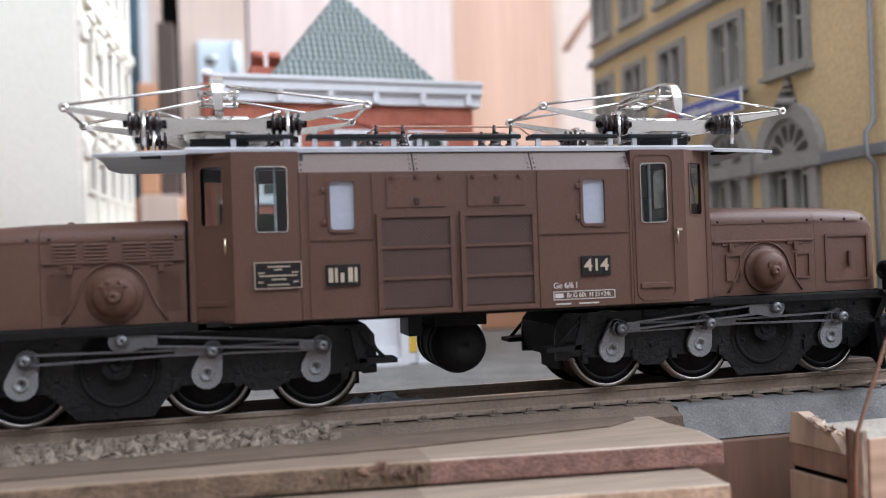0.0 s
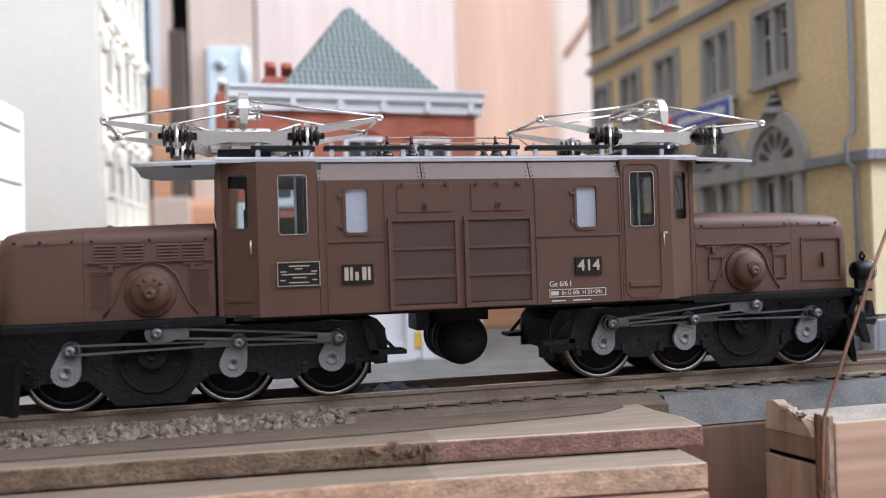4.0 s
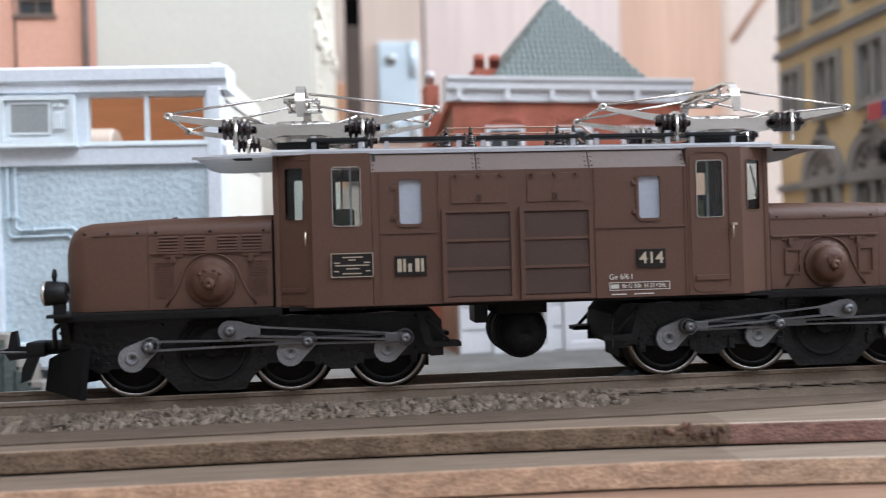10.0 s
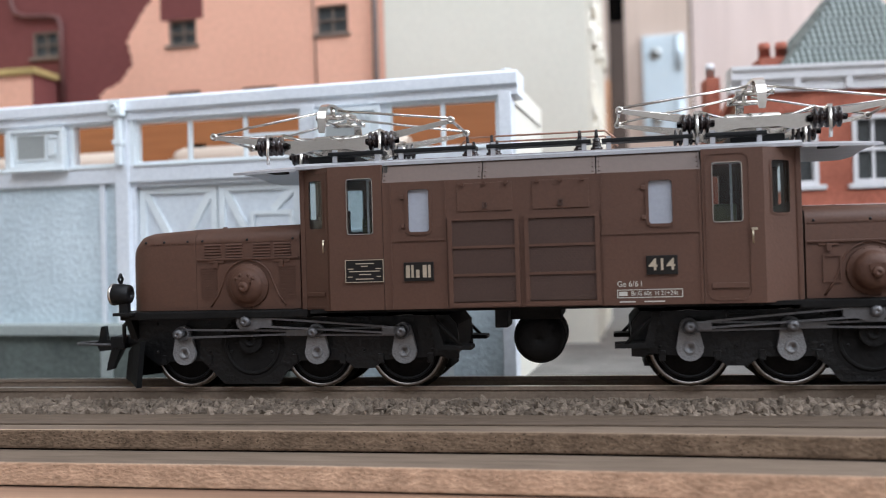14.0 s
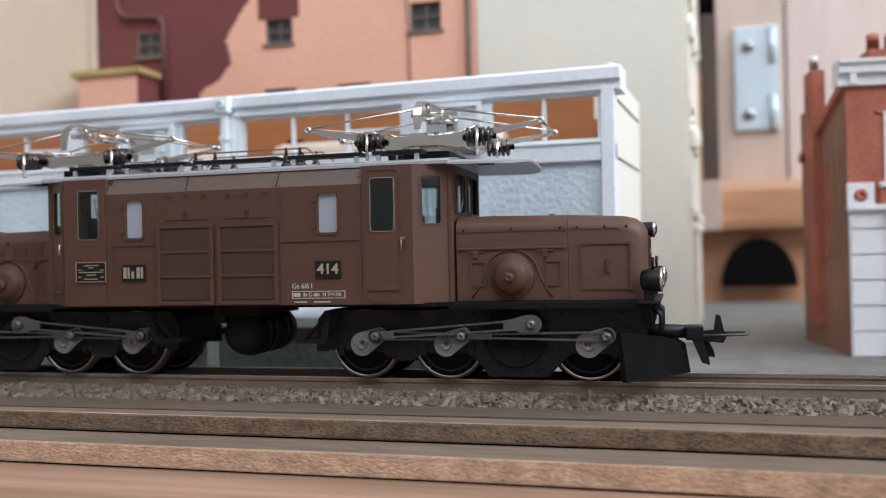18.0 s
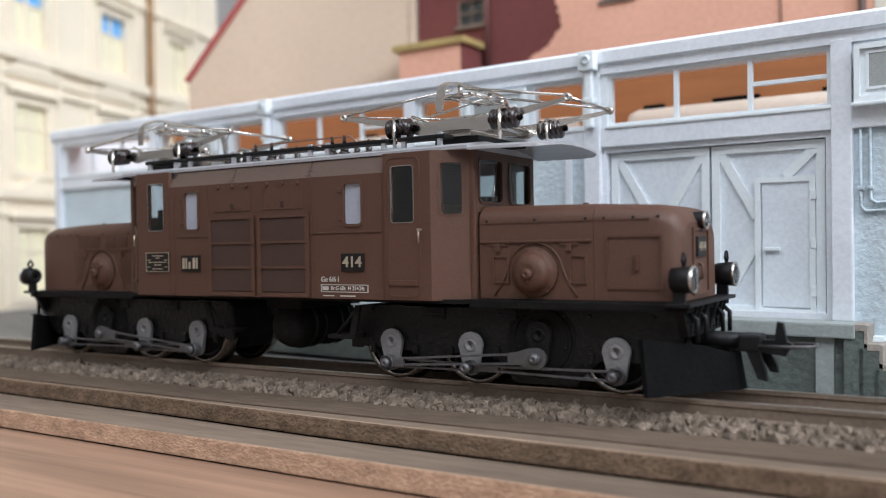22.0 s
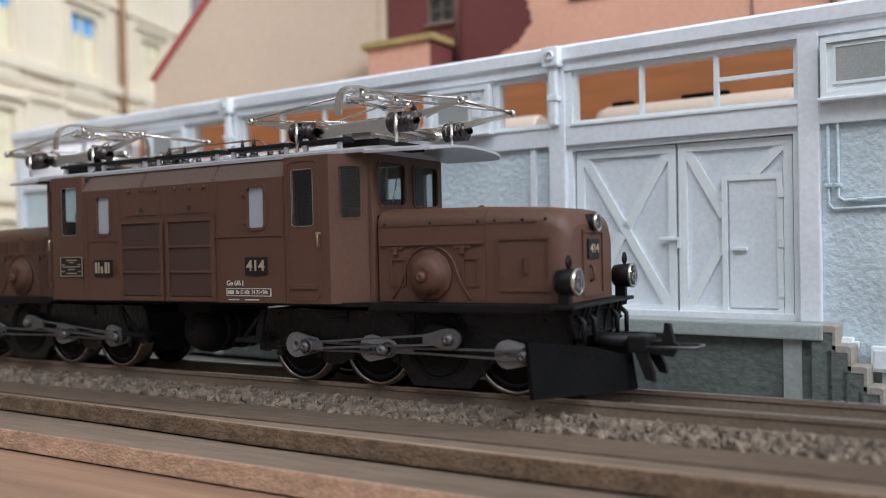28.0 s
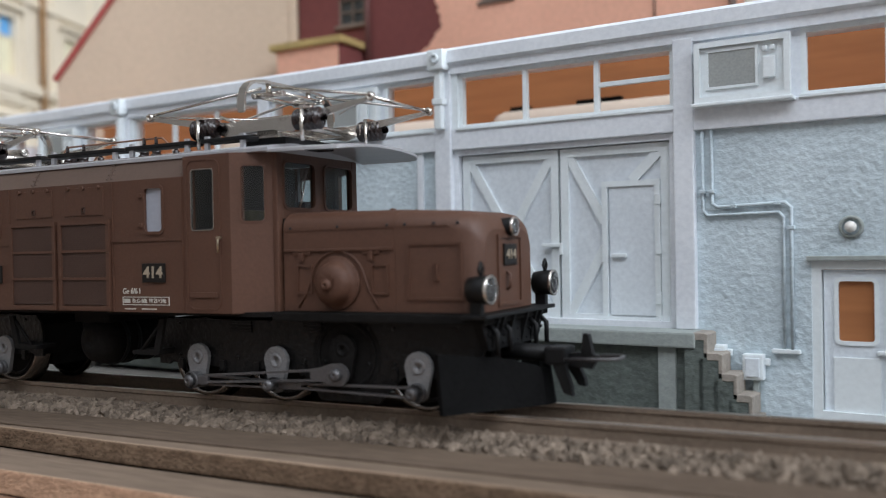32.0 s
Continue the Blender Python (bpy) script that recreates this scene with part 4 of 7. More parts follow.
def pink_house():
    h = thing("pink_house", "salmon pink house wall with patches of dark red", "building", P(0, 143.5, 0))
    wins = [(-118.6, -107.4, 105.8, 115.2), (-60.6, -48.6, 105.8, 116.2), (-175.4, -164.4, 105.2, 115.0), (-119.6, -106.4, 76, 88.5), (-89.8, -76.4, 76, 88.3)]
    part("wall", wall(B(), -193, -35.2, -7, 190, wins, 0.6, 5), MAROON, h, "dark red brown plaster wall")
    # pink plaster skin with a ragged edge
    rng = random.Random(3)
    edge = [(-147.6, 60), (-147.4, 88), (-145.4, 90.4), (-139, 93.6), (-134, 99), (-134.3, 104), (-135.3, 108), (-134.4, 112), (-130, 118), (-125.5, 124), (-120, 130), (-117, 145), (-120, 190)]
    rag = []
    for (x0, z0), (x1, z1) in zip(edge, edge[1:]):
        for k in range(4):
            f = k / 4
            rag.append((x0 + (x1 - x0) * f + rng.uniform(-0.9, 0.9), z0 + (z1 - z0) * f))
    rag.append((-120, 190))
    bm = B()
    # strips between heights keep the openings free
    hs = [w for w in wins if w[0] > -140]
    zs = sorted({z for _, z in rag} | {z for w in hs for z in w[2:]})
    def left(z):
        for (x0, z0), (x1, z1) in zip(rag, rag[1:]):
            if z0 <= z <= z1 and z1 > z0:
                return x0 + (x1 - x0) * (z - z0) / (z1 - z0)
        return rag[0][0]
    for z0, z1 in zip(zs, zs[1:]):
        if z1 - z0 < 1e-4:
            continue
        m = (z0 + z1) / 2
        cuts = sorted((w[0], w[1]) for w in hs if w[2] < m < w[3])
        a0, a1 = left(z0), left(z1)
        for c0, c1 in cuts + [(-35.2, None)]:
            if c0 > max(a0, a1):
                prism(bm, [(a0, z0), (c0, z0), (c0, z1), (a1, z1)], "y", 0.0, 0.6)
            a0 = a1 = c1 if c1 is not None else c0
    bmesh.ops.remove_doubles(bm, verts=bm.verts, dist=0.001)
    part("plaster", bm, PINK, h, "salmon pink plaster")
    bm = box(B(), -121.5, -104.5, -0.15, 0.6, 115.3, 190)
    part("plaster_gap", bm, MAROON, h, "dark red patch above a window")
    for w in wins:
        f = part("window", frame_bars(B(), w[0], w[1], w[2], w[3], 0.7, 0.8, 2.0), LINTEL, h, "small dark window")
        part("pane", box(B(), w[0], w[1], 2.0, 2.4, w[2], w[3]), WINDOW_DARK, f)
        part("glazing_bar", box(B(), (w[0] + w[1]) / 2 - 0.3, (w[0] + w[1]) / 2 + 0.3, 1.2, 2.0, w[2] + 0.7, w[3] - 0.7), LINTEL, f)
        part("glazing_bar", box(B(), w[0] + 0.7, w[1] - 0.7, 1.2, 2.0, (w[2] + w[3]) / 2 - 0.3, (w[2] + w[3]) / 2 + 0.3), LINTEL, f)
        part("sill", box(B(), w[0] - 1.0, w[1] + 1.0, -0.9, 1.0, w[2] - 1.2, w[2], 0.15), LINTEL, f)
    part("drain_pipe", tube(B(), [(-38.2, -1.2, -7), (-38.2, -1.2, 190)], 1.1, 8), PIPE, h, "dark drain pipe")
    part("cable", tube(B(), [(-60.8, -0.4, 84), (-61, -0.4, 106), (-61.6, -0.4, 118), (-61.2, -0.4, 190)], 0.3, 6), PIPE, h)
    part("bent_pipe", tube(B(), [(-162.4, -1.0, 86), (-162.4, -1.0, 117), (-163.6, -1.0, 119.6), (-167, -1.0, 120.6), (-178, -1.0, 121.2), (-182, -1.0, 123), (-183.4, -1.0, 127), (-183.4, -1.0, 190)], 1.0, 8), PIPE_MAROON, h, "dull red pipe with a double bend")
    # small annexe
    a = part("annexe", box(B(), -191.6, -165.5, -15.0, -0.2, -7, 95.2), PINK, h, "small pink annexe")
    part("annexe_side", box(B(), -165.4, -164.8, -14.9, -0.2, -7, 95.2), MAROON, a)
    part("coping", box(B(), -194.0, -163.4, -16.4, -0.2, 95.3, 97.7, 0.3), OCHRE, a, "lichen covered coping")


pink_house()


def cream_house():
    h = thing("cream_house", "tall house with bare cream side wall and ornate front", "building")
    part("fire_wall", on_wall(box(B(), 0, 71.6, 0, 4, -7, 200), (-35.0, 143.2), (36.6, 136.1)), CREAM, h, "bare cream plaster fire wall")
    p, q = (36.8, 136.3), (41.5, 236)
    L = 99.8
    wins = [(10 + 18 * k, 20 + 18 * k, z, z + 17) for k in range(5) for z in (12, 48, 84, 120)]
    slab("front_wall", h, ORNATE, p, q, -7, 200, 4, "ivory stucco front", wins)
    for w in wins:
        f = part("window", on_wall(frame_bars(B(), w[0] - 1.2, w[1] + 1.2, w[2] - 1, w[3] + 1, 1.2, -1.0, 1), p, q), ORNATE, h)
        part("pane", on_wall(box(B(), w[0], w[1], 2, 2.4, w[2], w[3]), p, q), PANE, f)
        part("pediment", on_wall(prism(B(), [(w[0] - 2.4, w[3] + 1.6), (w[1] + 2.4, w[3] + 1.6), ((w[0] + w[1]) / 2, w[3] + 5)], "y", -2.2, 0), p, q), ORNATE, f)
    for z, d in ((34, 2.4), (70, 2.2), (106, 2.4), (142, 2.6)):
        part("string_course", on_wall(box(B(), 0, L, -d, 0, z, z + 3.2, 0.4), p, q), ORNATE, h)
    for x in (1.2, 24, 42, 60, 78, 96):
        part("pilaster", on_wall(box(B(), x - 1.2, x + 1.8, -1.2, 0, -7, 150, 0.3), p, q), ORNATE, h)
    for x in (1.4, 24.5):
        for z in (60, 96, 132):
            bm = lathe(B(), [(0.4, z - 4), (1.8, z - 2.4), (1.3, z), (2.2, z + 2.4), (1.0, z + 4), (0.2, z + 5)], (x, -1.8, 0), "z", 10)
            part("console", on_wall(bm, p, q), ORNATE, h)


cream_house()


def beige_house():
    h = thing("beige_house", "plain beige gable wall with a red verge", "building")
    p, q = (-284.0, 103.0), (-193.2, 143.0)
    L = math.hypot(q[0] - p[0], q[1] - p[1])
    bm = prism(B(), [(7.2, -7), (L, -7), (L, 200), (90.7, 200), (7.2, 90.1)], "y", 0, 4)
    part("gable_wall", on_wall(bm, p, q), BEIGE, h, "plain beige plaster gable")
    n = Vector((90.7, 119.4)).normalized()
    bm = prism(B(), [(7.2, 90.2), (90.6, 200), (90.6 - 1.9 * n.y, 200 + 1.9 * n.x), (7.2 - 1.9 * n.y, 90.2 + 1.9 * n.x)], "y", -1.2, 5)
    part("verge", on_wall(bm, p, q), VERGE, h, "dull red sloping verge")
    part("verge_shadow_board", on_wall(box(B(), L - 2.5, L, -0.8, 0, -7, 200), p, q), BEIGE, h)


beige_house()


def far_palace():
    h = thing("ornate_townhouse", "cream ornate town house front with tall windows", "building")
    p, q = (-545.0, 375.0), (-395.0, -84.0)
    L = math.hypot(q[0] - p[0], q[1] - p[1])
    cols = [21 + 80 * k for k in range(6)]
    rows = ((0, 38), (70, 108), (141, 178))
    wins = [(x - 13.5, x + 13.5, a, b) for x in cols for a, b in rows]

    def put(name, bm, mat, parent=h, label=""):
        return part(name, on_wall(bm, q, p), mat, parent, label)

    put("front_wall", wall(B(), 0, L, -7, 230, wins, -5, 0), PALACE, h, "warm cream stucco front")
    for x in cols:
        for a, b in rows:
            f = put("window", frame_bars(B(), x - 17.5, x + 17.5, a - 4, b + 4, 4.2, -6.2, -4), PALACE, h)
            m = a + (b - a) * 0.66
            # Pane colours stand in for the light in the glass.
            for x0, x1 in ((x - 13, x - 0.8), (x + 0.8, x + 13)):
                put("pane", box(B(), x0, x1, -2.4, -1.8, a, m - 0.7), WARM_PANE, f)
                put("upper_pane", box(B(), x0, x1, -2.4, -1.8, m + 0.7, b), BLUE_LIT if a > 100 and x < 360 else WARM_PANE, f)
            put("mullion", box(B(), x - 0.9, x + 0.9, -3.4, -1.6, a, b), PALACE, f)
            put("transom", box(B(), x - 13.4, x + 13.4, -3.2, -1.6, m - 0.8, m + 0.8), PALACE, f)
            put("hood_mould", box(B(), x - 20, x + 20, -9.5, -5, b + 5, b + 8, 0.5), PALACE, f)
            if a < 100:
                put("pediment", prism(B(), [(x - 24, b + 17), (x + 24, b + 17), (x, b + 29)], "y", -8, -5), PALACE, f)
    for z, t, d in ((44, 3, 3), (54, 6, 4), (115.5, 3, 3), (122, 3, 2.4), (131, 6.5, 4.5), (190, 4, 3)):
        put("string_course", box(B(), 0, L, -5 - d, -5, z, z + t, 0.5), PALACE, h)
    for k, x in enumerate(cols):
        for dx in (-24, 24):
            put("pilaster", box(B(), x + dx - 2.6, x + dx + 2.6, -6.6, -5, -7, 230, 0.4), PALACE, h)
        if k % 2 == 0:
            put("rain_pipe", tube(B(), [(x + 39, -8.5, -7), (x + 39, -8.5, 230)], 2.4, 8), PIPE_RUST, h, "rusty brown rain pipe")


far_palace()


# ---- station building ----
def station():
    h = thing("station_building", "ochre yellow station building with grey stone windows and arches", "building")
    L = 177.0

    def W(bm):
        """u runs from the near corner along the front; outside is -y of the drawing."""
        for v in bm.verts:
            v.co.x, v.co.y = v.co.y, v.co.x
        bmesh.ops.reverse_faces(bm, faces=bm.faces)
        bm.transform(Matrix.Translation((236, 33, 0)))
        return bm

    uw = [(29, 48.2), (60.6, 79), (97, 115), (127, 145), (156, 173)]
    wins = [(a, b, 73.6, 95.8) for a, b in uw] + [(a, b, 113.5, 136) for a, b in uw]
    arches = [(38.8, 9.4), (71.6, 9.4), (107, 9.4), (141, 9.4)]
    holes = wins + [(c - r, c + r, 8, 57) for c, r in arches]
    part("front_wall", W(wall(B(), 0.2, L, -7, 180, holes, 0, 5)), YELLOW, h, "ochre yellow plaster front")
    # End wall gets the paler yellow to look lit beside the front.
    bm = wall(B(), 0.1, 200, -7, 180, [], -0.4, 5)
    bm.transform(Matrix.Translation((236, 33, 0)))
    part("end_wall", bm, YELLOW_LIT, h, "yellow end wall painted paler as the lit side")
    for a, b, z0, z1 in wins:
        f = part("window", W(frame_bars(B(), a - 0.8, b + 0.8, z0 - 1.2, z1 + 1, 2.4, -1.4, 1.5)), STONE, h, "grey stone window surround")
        part("sill", W(box(B(), a - 1.8, b + 1.8, -2.6, 0, z0 - 2.4, z0 - 0.8, 0.2)), STONE, f)
        m = (a + b) / 2
        part("mullion", W(box(B(), m - 1.2, m + 1.2, -0.8, 1.5, z0, z1)), STONE, f)
        for x0, x1 in ((a + 1.6, m - 1.2), (m + 1.2, b - 1.6)):
            part("pane", W(box(B(), x0, x1, 2.2, 2.6, z0, z1)), PANE, f)
            part("sash", W(frame_bars(B(), x0, x1, z0 + 1.2, z1 - 1.4, 0.8, 1.2, 2.2)), SASH, f)
            part("glazing_bar", W(box(B(), x0, x1, 1.2, 2.2, z0 + (z1 - z0) * 0.6, z0 + (z1 - z0) * 0.6 + 0.9)), SASH, f)
    for c, r in arches:
        f = thing("arched_window", "", "")
        f.parent = h
        zs, ri, ro = 48.4, 10.8, 15.2
        arc = [(math.cos(math.pi * k / 20), math.sin(math.pi * k / 20)) for k in range(21)]
        bm = B()
        for (c0, s0), (c1, s1) in zip(arc, arc[1:]):
            prism(bm, [(c + ri * c0, zs + ri * s0), (c + ro * c0, zs + ro * s0), (c + ro * c1, zs + ro * s1), (c + ri * c1, zs + ri * s1)], "y", -2.2, 1.0)
        bmesh.ops.remove_doubles(bm, verts=bm.verts[:], dist=0.001)
        part("arch", W(bm), STONE, f, "grey stone arch")
        for x in (c - r - 3.2, c + r - 0.4):
            part("jamb", W(box(B(), x, x + 3.6, -1.8, 2, 4, 44.6, 0.2)), STONE, f)
        part("mullion", W(box(B(), c - 1.6, c + 1.6, -1.0, 2.6, 6, 44.6, 0.2)), STONE, f)
        part("transom", W(box(B(), c - ro, c + ro, -2.6, 2, 44.7, 48.3, 0.3)), STONE, f)
        part("tympanum", W(prism(B(), [(c + ri * a, zs + ri * b) for a, b in arc], "y", -0.8, 0.9)), STONE, f)
        for k in range(6):
            a = math.pi * (k + 0.5) / 6
            pts = []
            for d, w in ((3.4, 0.25), (4.8, 0.75), (6.4, 1.25), (7.8, 1.3), (8.7, 0.7), (8.7, -0.7), (7.8, -1.3), (6.4, -1.25), (4.8, -0.75), (3.4, -0.25)):
                pts.append((c + d * math.cos(a) - w * math.sin(a), zs + 0.6 + d * math.sin(a) + w * math.cos(a)))
            part("fan_light", W(prism(B(), pts, "y", -0.9, -0.4)), FAN_DARK, f)
        for x0, x1 in ((c - r + 0.4, c - 1.7), (c + 1.7, c + r - 0.4)):
            part("pane", W(box(B(), x0 - 0.6, x1 + 0.6, 2.7, 3.1, 6, 46)), PANE, f)
            part("sash", W(frame_bars(B(), x0, x1, 8, 44, 1.0, 1.4, 2.6)), SASH, f)
            part("glazing_bar", W(box(B(), x0, x1, 1.4, 2.6, 27, 28)), SASH, f)
        part("sill", W(box(B(), c - r - 5, c + r + 5, -2.6, 0, 4, 6.4, 0.2)), STONE, f)
        part("keystone", W(lathe(B(), [(4.2, 62.4), (3.2, 64.6), (2.0, 66.4), (2.4, 67.0), (1.1, 68.0), (1.5, 69.0), (0.9, 70.2), (0.2, 71)], (c, -0.6, 0), "z", 10)), STONE, f)
    for z0, z1, d in ((44.8, 47.8, 2.2), (102.4, 105.2, 2.6)):
        c = part("string_course", W(box(B(), -2.2, L, -d, 0, z0, z1, 0.4)), STONE_BLUE, h, "blue grey stone string course")
        bm = box(B(), 0, 200, -2.2, 0, z0, z1, 0.4)
        bm.transform(Matrix.Translation((236, 33, 0)))
        part("string_course", bm, STONE_BLUE, h, "blue grey stone string course")
    part("plinth", W(box(B(), -1.0, L, -1.2, 0, -7, 4, 0.3)), STONE_BLUE, h)
    bm = box(B(), 0, 200, -1.2, 0, -7, 4, 0.3)
    bm.transform(Matrix.Translation((236, 33, 0)))
    part("plinth", bm, STONE_BLUE, h)
    part("drain_pipe", W(tube(B(), [(4.0, -1.2, -6), (4.0, -1.2, 42.5), (4.0, -3.6, 45), (4.0, -3.6, 50.5), (4.0, -1.2, 53.2), (4.0, -1.2, 178)], 0.6, 8)), STONE_BLUE, h, "blue grey drain pipe")
    s = thing("station_sign", "", "")
    s.parent = h
    part("sign_board", W(box(B(), 56, 93, -5.2, -4.4, 65, 71.2, 0.15)), SIGN_BLUE, s, "blue enamel name board")
    part("sign_end", W(box(B(), 93.2, 102, -5.2, -4.4, 65, 71.2, 0.15)), SIGN_RED, s, "red end panel")
    part("sign_rim", W(frame_bars(B(), 55.6, 102.4, 64.6, 71.6, 0.5, -5.0, -4.2)), WHITE, s)
    rng = random.Random(9)
    u = 59.0
    while u < 89:
        wd = rng.uniform(1.2, 2.4)
        part("writing_bar", W(box(B(), u, u + wd, -5.4, -5.2, 66.8, 66.8 + rng.uniform(1.8, 2.6))), WHITE, s)
        u += wd + 0.7
    for u in (62, 96):
        part("sign_bracket", W(box(B(), u, u + 1, -4.4, 0, 68, 69)), STONE_BLUE, s)
    wl = part("wall_lantern", W(lathe(B(), [(0.6, 50), (2.2, 51), (2.6, 55), (1.0, 57), (0.3, 58)], (92.5, -5, 0), "z", 8)), BLACK, h, "black wall lantern")
    part("lantern_arm", W(tube(B(), [(91.5, 0, 48), (91.5, -3, 48), (91.5, -5, 50)], 0.5, 6)), BLACK, wl)


station()


# ---- red brick corner house ----
def brick_house():
    h = thing("brick_house", "red brick house with white shop floor and hipped roof", "building", P(78.6, 95, 0, 0, 0, 6.3))
    wins = [(9.6, 21.6, 40.6, 60), (31.0, 43.0, 40.6, 60), (52.4, 64.4, 40.6, 60)]
    low = [(12, 26, -6.9, 30), (34, 48, -2, 30), (55, 67, -6.9, 30)]
    part("brick_wall", wall(B(), 0, 73, 34.5, 67.2, wins, 0, 4), BRICK, h, "red brick upper front")
    part("shop_wall", wall(B(), 0, 73, -7, 34.4, low, -0.4, 4), WHITE, h, "white boarded shop front")
    for k in range(6):
        z = -7 + 7.0 * k
        for a, b in ((0.3, 9.6), (28.4, 31.6), (50.4, 53.0), (69, 72.8)):
            part("shop_board", box(B(), a, b, -1.1, -0.4, z + 0.25, z + 6.6, 0.12), WHITE, h)
    for k, (a, b, z0, z1) in enumerate(low):
        f = part("shop_frame", frame_bars(B(), a - 2.2, b + 2.2, -7, 32.4, 2.2, -2.2, 0.6), WHITE, h, "white shop window frame")
        part("shop_pane", box(B(), a, b, 1.2, 1.6, z0, z1), PANE if k != 1 else WHITE, f)
        part("console", box(B(), a - 2.8, a, -3.0, -0.4, 30.5, 34.5, 0.3), WHITE, f)
        part("console", box(B(), b, b + 2.8, -3.0, -0.4, 30.5, 34.5, 0.3), WHITE, f)
    part("shop_notice", box(B(), 50.6, 52.8, -1.5, -1.12, -3.6, 1.2, 0.1), AMBER, h, "small yellow notice")
    part("shop_fascia", box(B(), 8, 72.5, -1.2, -0.4, 34.6, 38.6, 0.15), BRICK, h)
    part("fascia_edge", box(B(), -0.6, 73.6, -2.6, 0, 33.0, 34.6, 0.2), WHITE, h)
    part("corner_board", box(B(), -0.4, 6.6, -1.2, 0, 34.6, 40.6, 0.2), WHITE, h)
    part("rosette", lathe(B(), [(1.7, -1.2), (1.7, -1.6), (0.2, -1.9)], (3, 0, 37.2), "y", 12), BRICK, h)
    for a, b, z0, z1 in wins:
        f = part("window", frame_bars(B(), a, b, z0, z1, 1.3, -0.6, 1.6), WHITE, h, "white sash window")
        part("pane", box(B(), a, b, 1.6, 2.0, z0, z1), WINDOW_DARK, f)
        part("glazing_bar", box(B(), (a + b) / 2 - 0.4, (a + b) / 2 + 0.4, 0.6, 1.6, z0 + 1, z1 - 1), WHITE, f)
        part("meeting_rail", box(B(), a + 1, b - 1, 0.3, 1.6, (z0 + z1) / 2 - 0.5, (z0 + z1) / 2 + 0.5), WHITE, f)
        part("sill", box(B(), a - 1.6, b + 1.6, -1.8, 0.4, z0 - 1.4, z0, 0.2), WHITE, f)
        bm = B()
        c = (a + b) / 2
        for k in range(9):
            t0, t1 = math.radians(150 - 120 * k / 9), math.radians(150 - 120 * (k + 0.86) / 9)
            o = [(c + rr * math.cos(t), z1 - 3.6 + rr * 0.75 * math.sin(t)) for rr, t in ((7.4, t0), (9.6, t0), (9.6, t1), (7.4, t1))]
            prism(bm, o, "y", -0.5, 0.5)
        part("brick_arch", bm, CHIMNEY, f)
    # cornice with brackets
    part("cornice", prism(B(), [(0, 67.2), (-1.2, 67.2), (-1.2, 70.0), (-2.6, 70.6), (-2.6, 72.4), (-3.4, 73.2), (-3.4, 74.2), (4, 74.2), (4, 67.2)], "x", -2.2, 75.2), WHITE, h, "off white moulded cornice")
    for x in (1.5, 16, 30, 43, 57, 71):
        part("cornice_bracket", box(B(), x - 0.9, x + 0.9, -2.4, -1.0, 67.4, 70.8, 0.2), WHITE, h)
    # hipped roof in courses of curved tiles
    apex, base, z0, z1 = (39.4, 22.0), ((13.2, 3.0), (65.6, 3.0), (65.6, 46), (13.2, 46)), 73.0, 105.5
    bm = B()
    vs = [bm.verts.new((x, y, z0)) for x, y in base] + [bm.verts.new((*apex, z1))]
    for i in range(4):
        bm.faces.new((vs[i], vs[(i + 1) % 4], vs[4]))
    bm.faces.new(vs[:4][::-1])
    roof_ob = part("roof", bm, TILE, h, "weathered green grey tiled roof")
    rng = random.Random(4)
    tm, side_verts, side_faces = {}, [], []
    for face in (0, 3):
        (xa, ya), (xb, yb) = base[face], base[(face + 1) % 4]
        d = Vector((xb - xa, yb - ya, 0))
        L = d.length
        d.normalize()
        up = Vector(((apex[0]) - (xa + xb) / 2, apex[1] - (ya + yb) / 2, z1 - z0))
        H = up.length
        up.normalize()
        n = d.cross(up).normalized()
        rows, cw = 17, 1.75
        for r in range(rows):
            f = (r + 0.5) / rows
            w = L * (1 - f)
            c = int(w / cw)
            for k in range(c):
                u = L / 2 + (k - (c - 1) / 2) * cw
                key = rng.randrange(3)
                if key not in tm:
                    t = B()
                    for a in range(4):
                        a0, a1 = math.pi * a / 4, math.pi * (a + 1) / 4
                        for z in (0,):
                            v = [t.verts.new((-0.84 * math.cos(q), -1.2 + y, 0.55 * math.sin(q) + (0.14 if y == 0 else 0))) for q in (a0, a1) for y in (0, 2.35)]
                            t.faces.new((v[0], v[2], v[3], v[1]))
                    t.faces.new([t.verts.new((-0.84 * math.cos(math.pi * a / 4), -1.2, 0.55 * math.sin(math.pi * a / 4) + 0.14)) for a in range(5)])
                    bmesh.ops.rotate(t, cent=(0, 0, 0), matrix=Matrix.Rotation(rng.uniform(-0.05, 0.05), 3, "Z"), verts=t.verts)
                    bmesh.ops.recalc_face_normals(t, faces=t.faces)
                    tm[key] = mesh_of("roof_tile", t, TILE)
                pos = Vector((xa, ya, z0)) + d * u + up * (H * f) + n * 0.1
                m = Matrix((d, up, n)).transposed().to_4x4()
                m.translation = pos * U
                if face == 0:
                    ob = new("roof_tile", tm[key])
                    ob.parent, ob.matrix_basis = roof_ob, m
                else:
                    o = len(side_verts)
                    side_verts.extend([m @ v.co for v in tm[key].vertices])
                    side_faces.extend([[i + o for i in p.vertices] for p in tm[key].polygons])
    me = bpy.data.meshes.new("side_tiles")
    me.from_pydata(side_verts, [], side_faces)
    me.materials.append(TILE)
    ob = new("side_tiles", me)
    ob.parent = roof_ob
    tagged(ob, kind="stuff")
    # left flank with its sloping eaves, chimney slab and pots
    p = [(0.2, -7), (47, -7), (47, 51), (0.2, 66)]
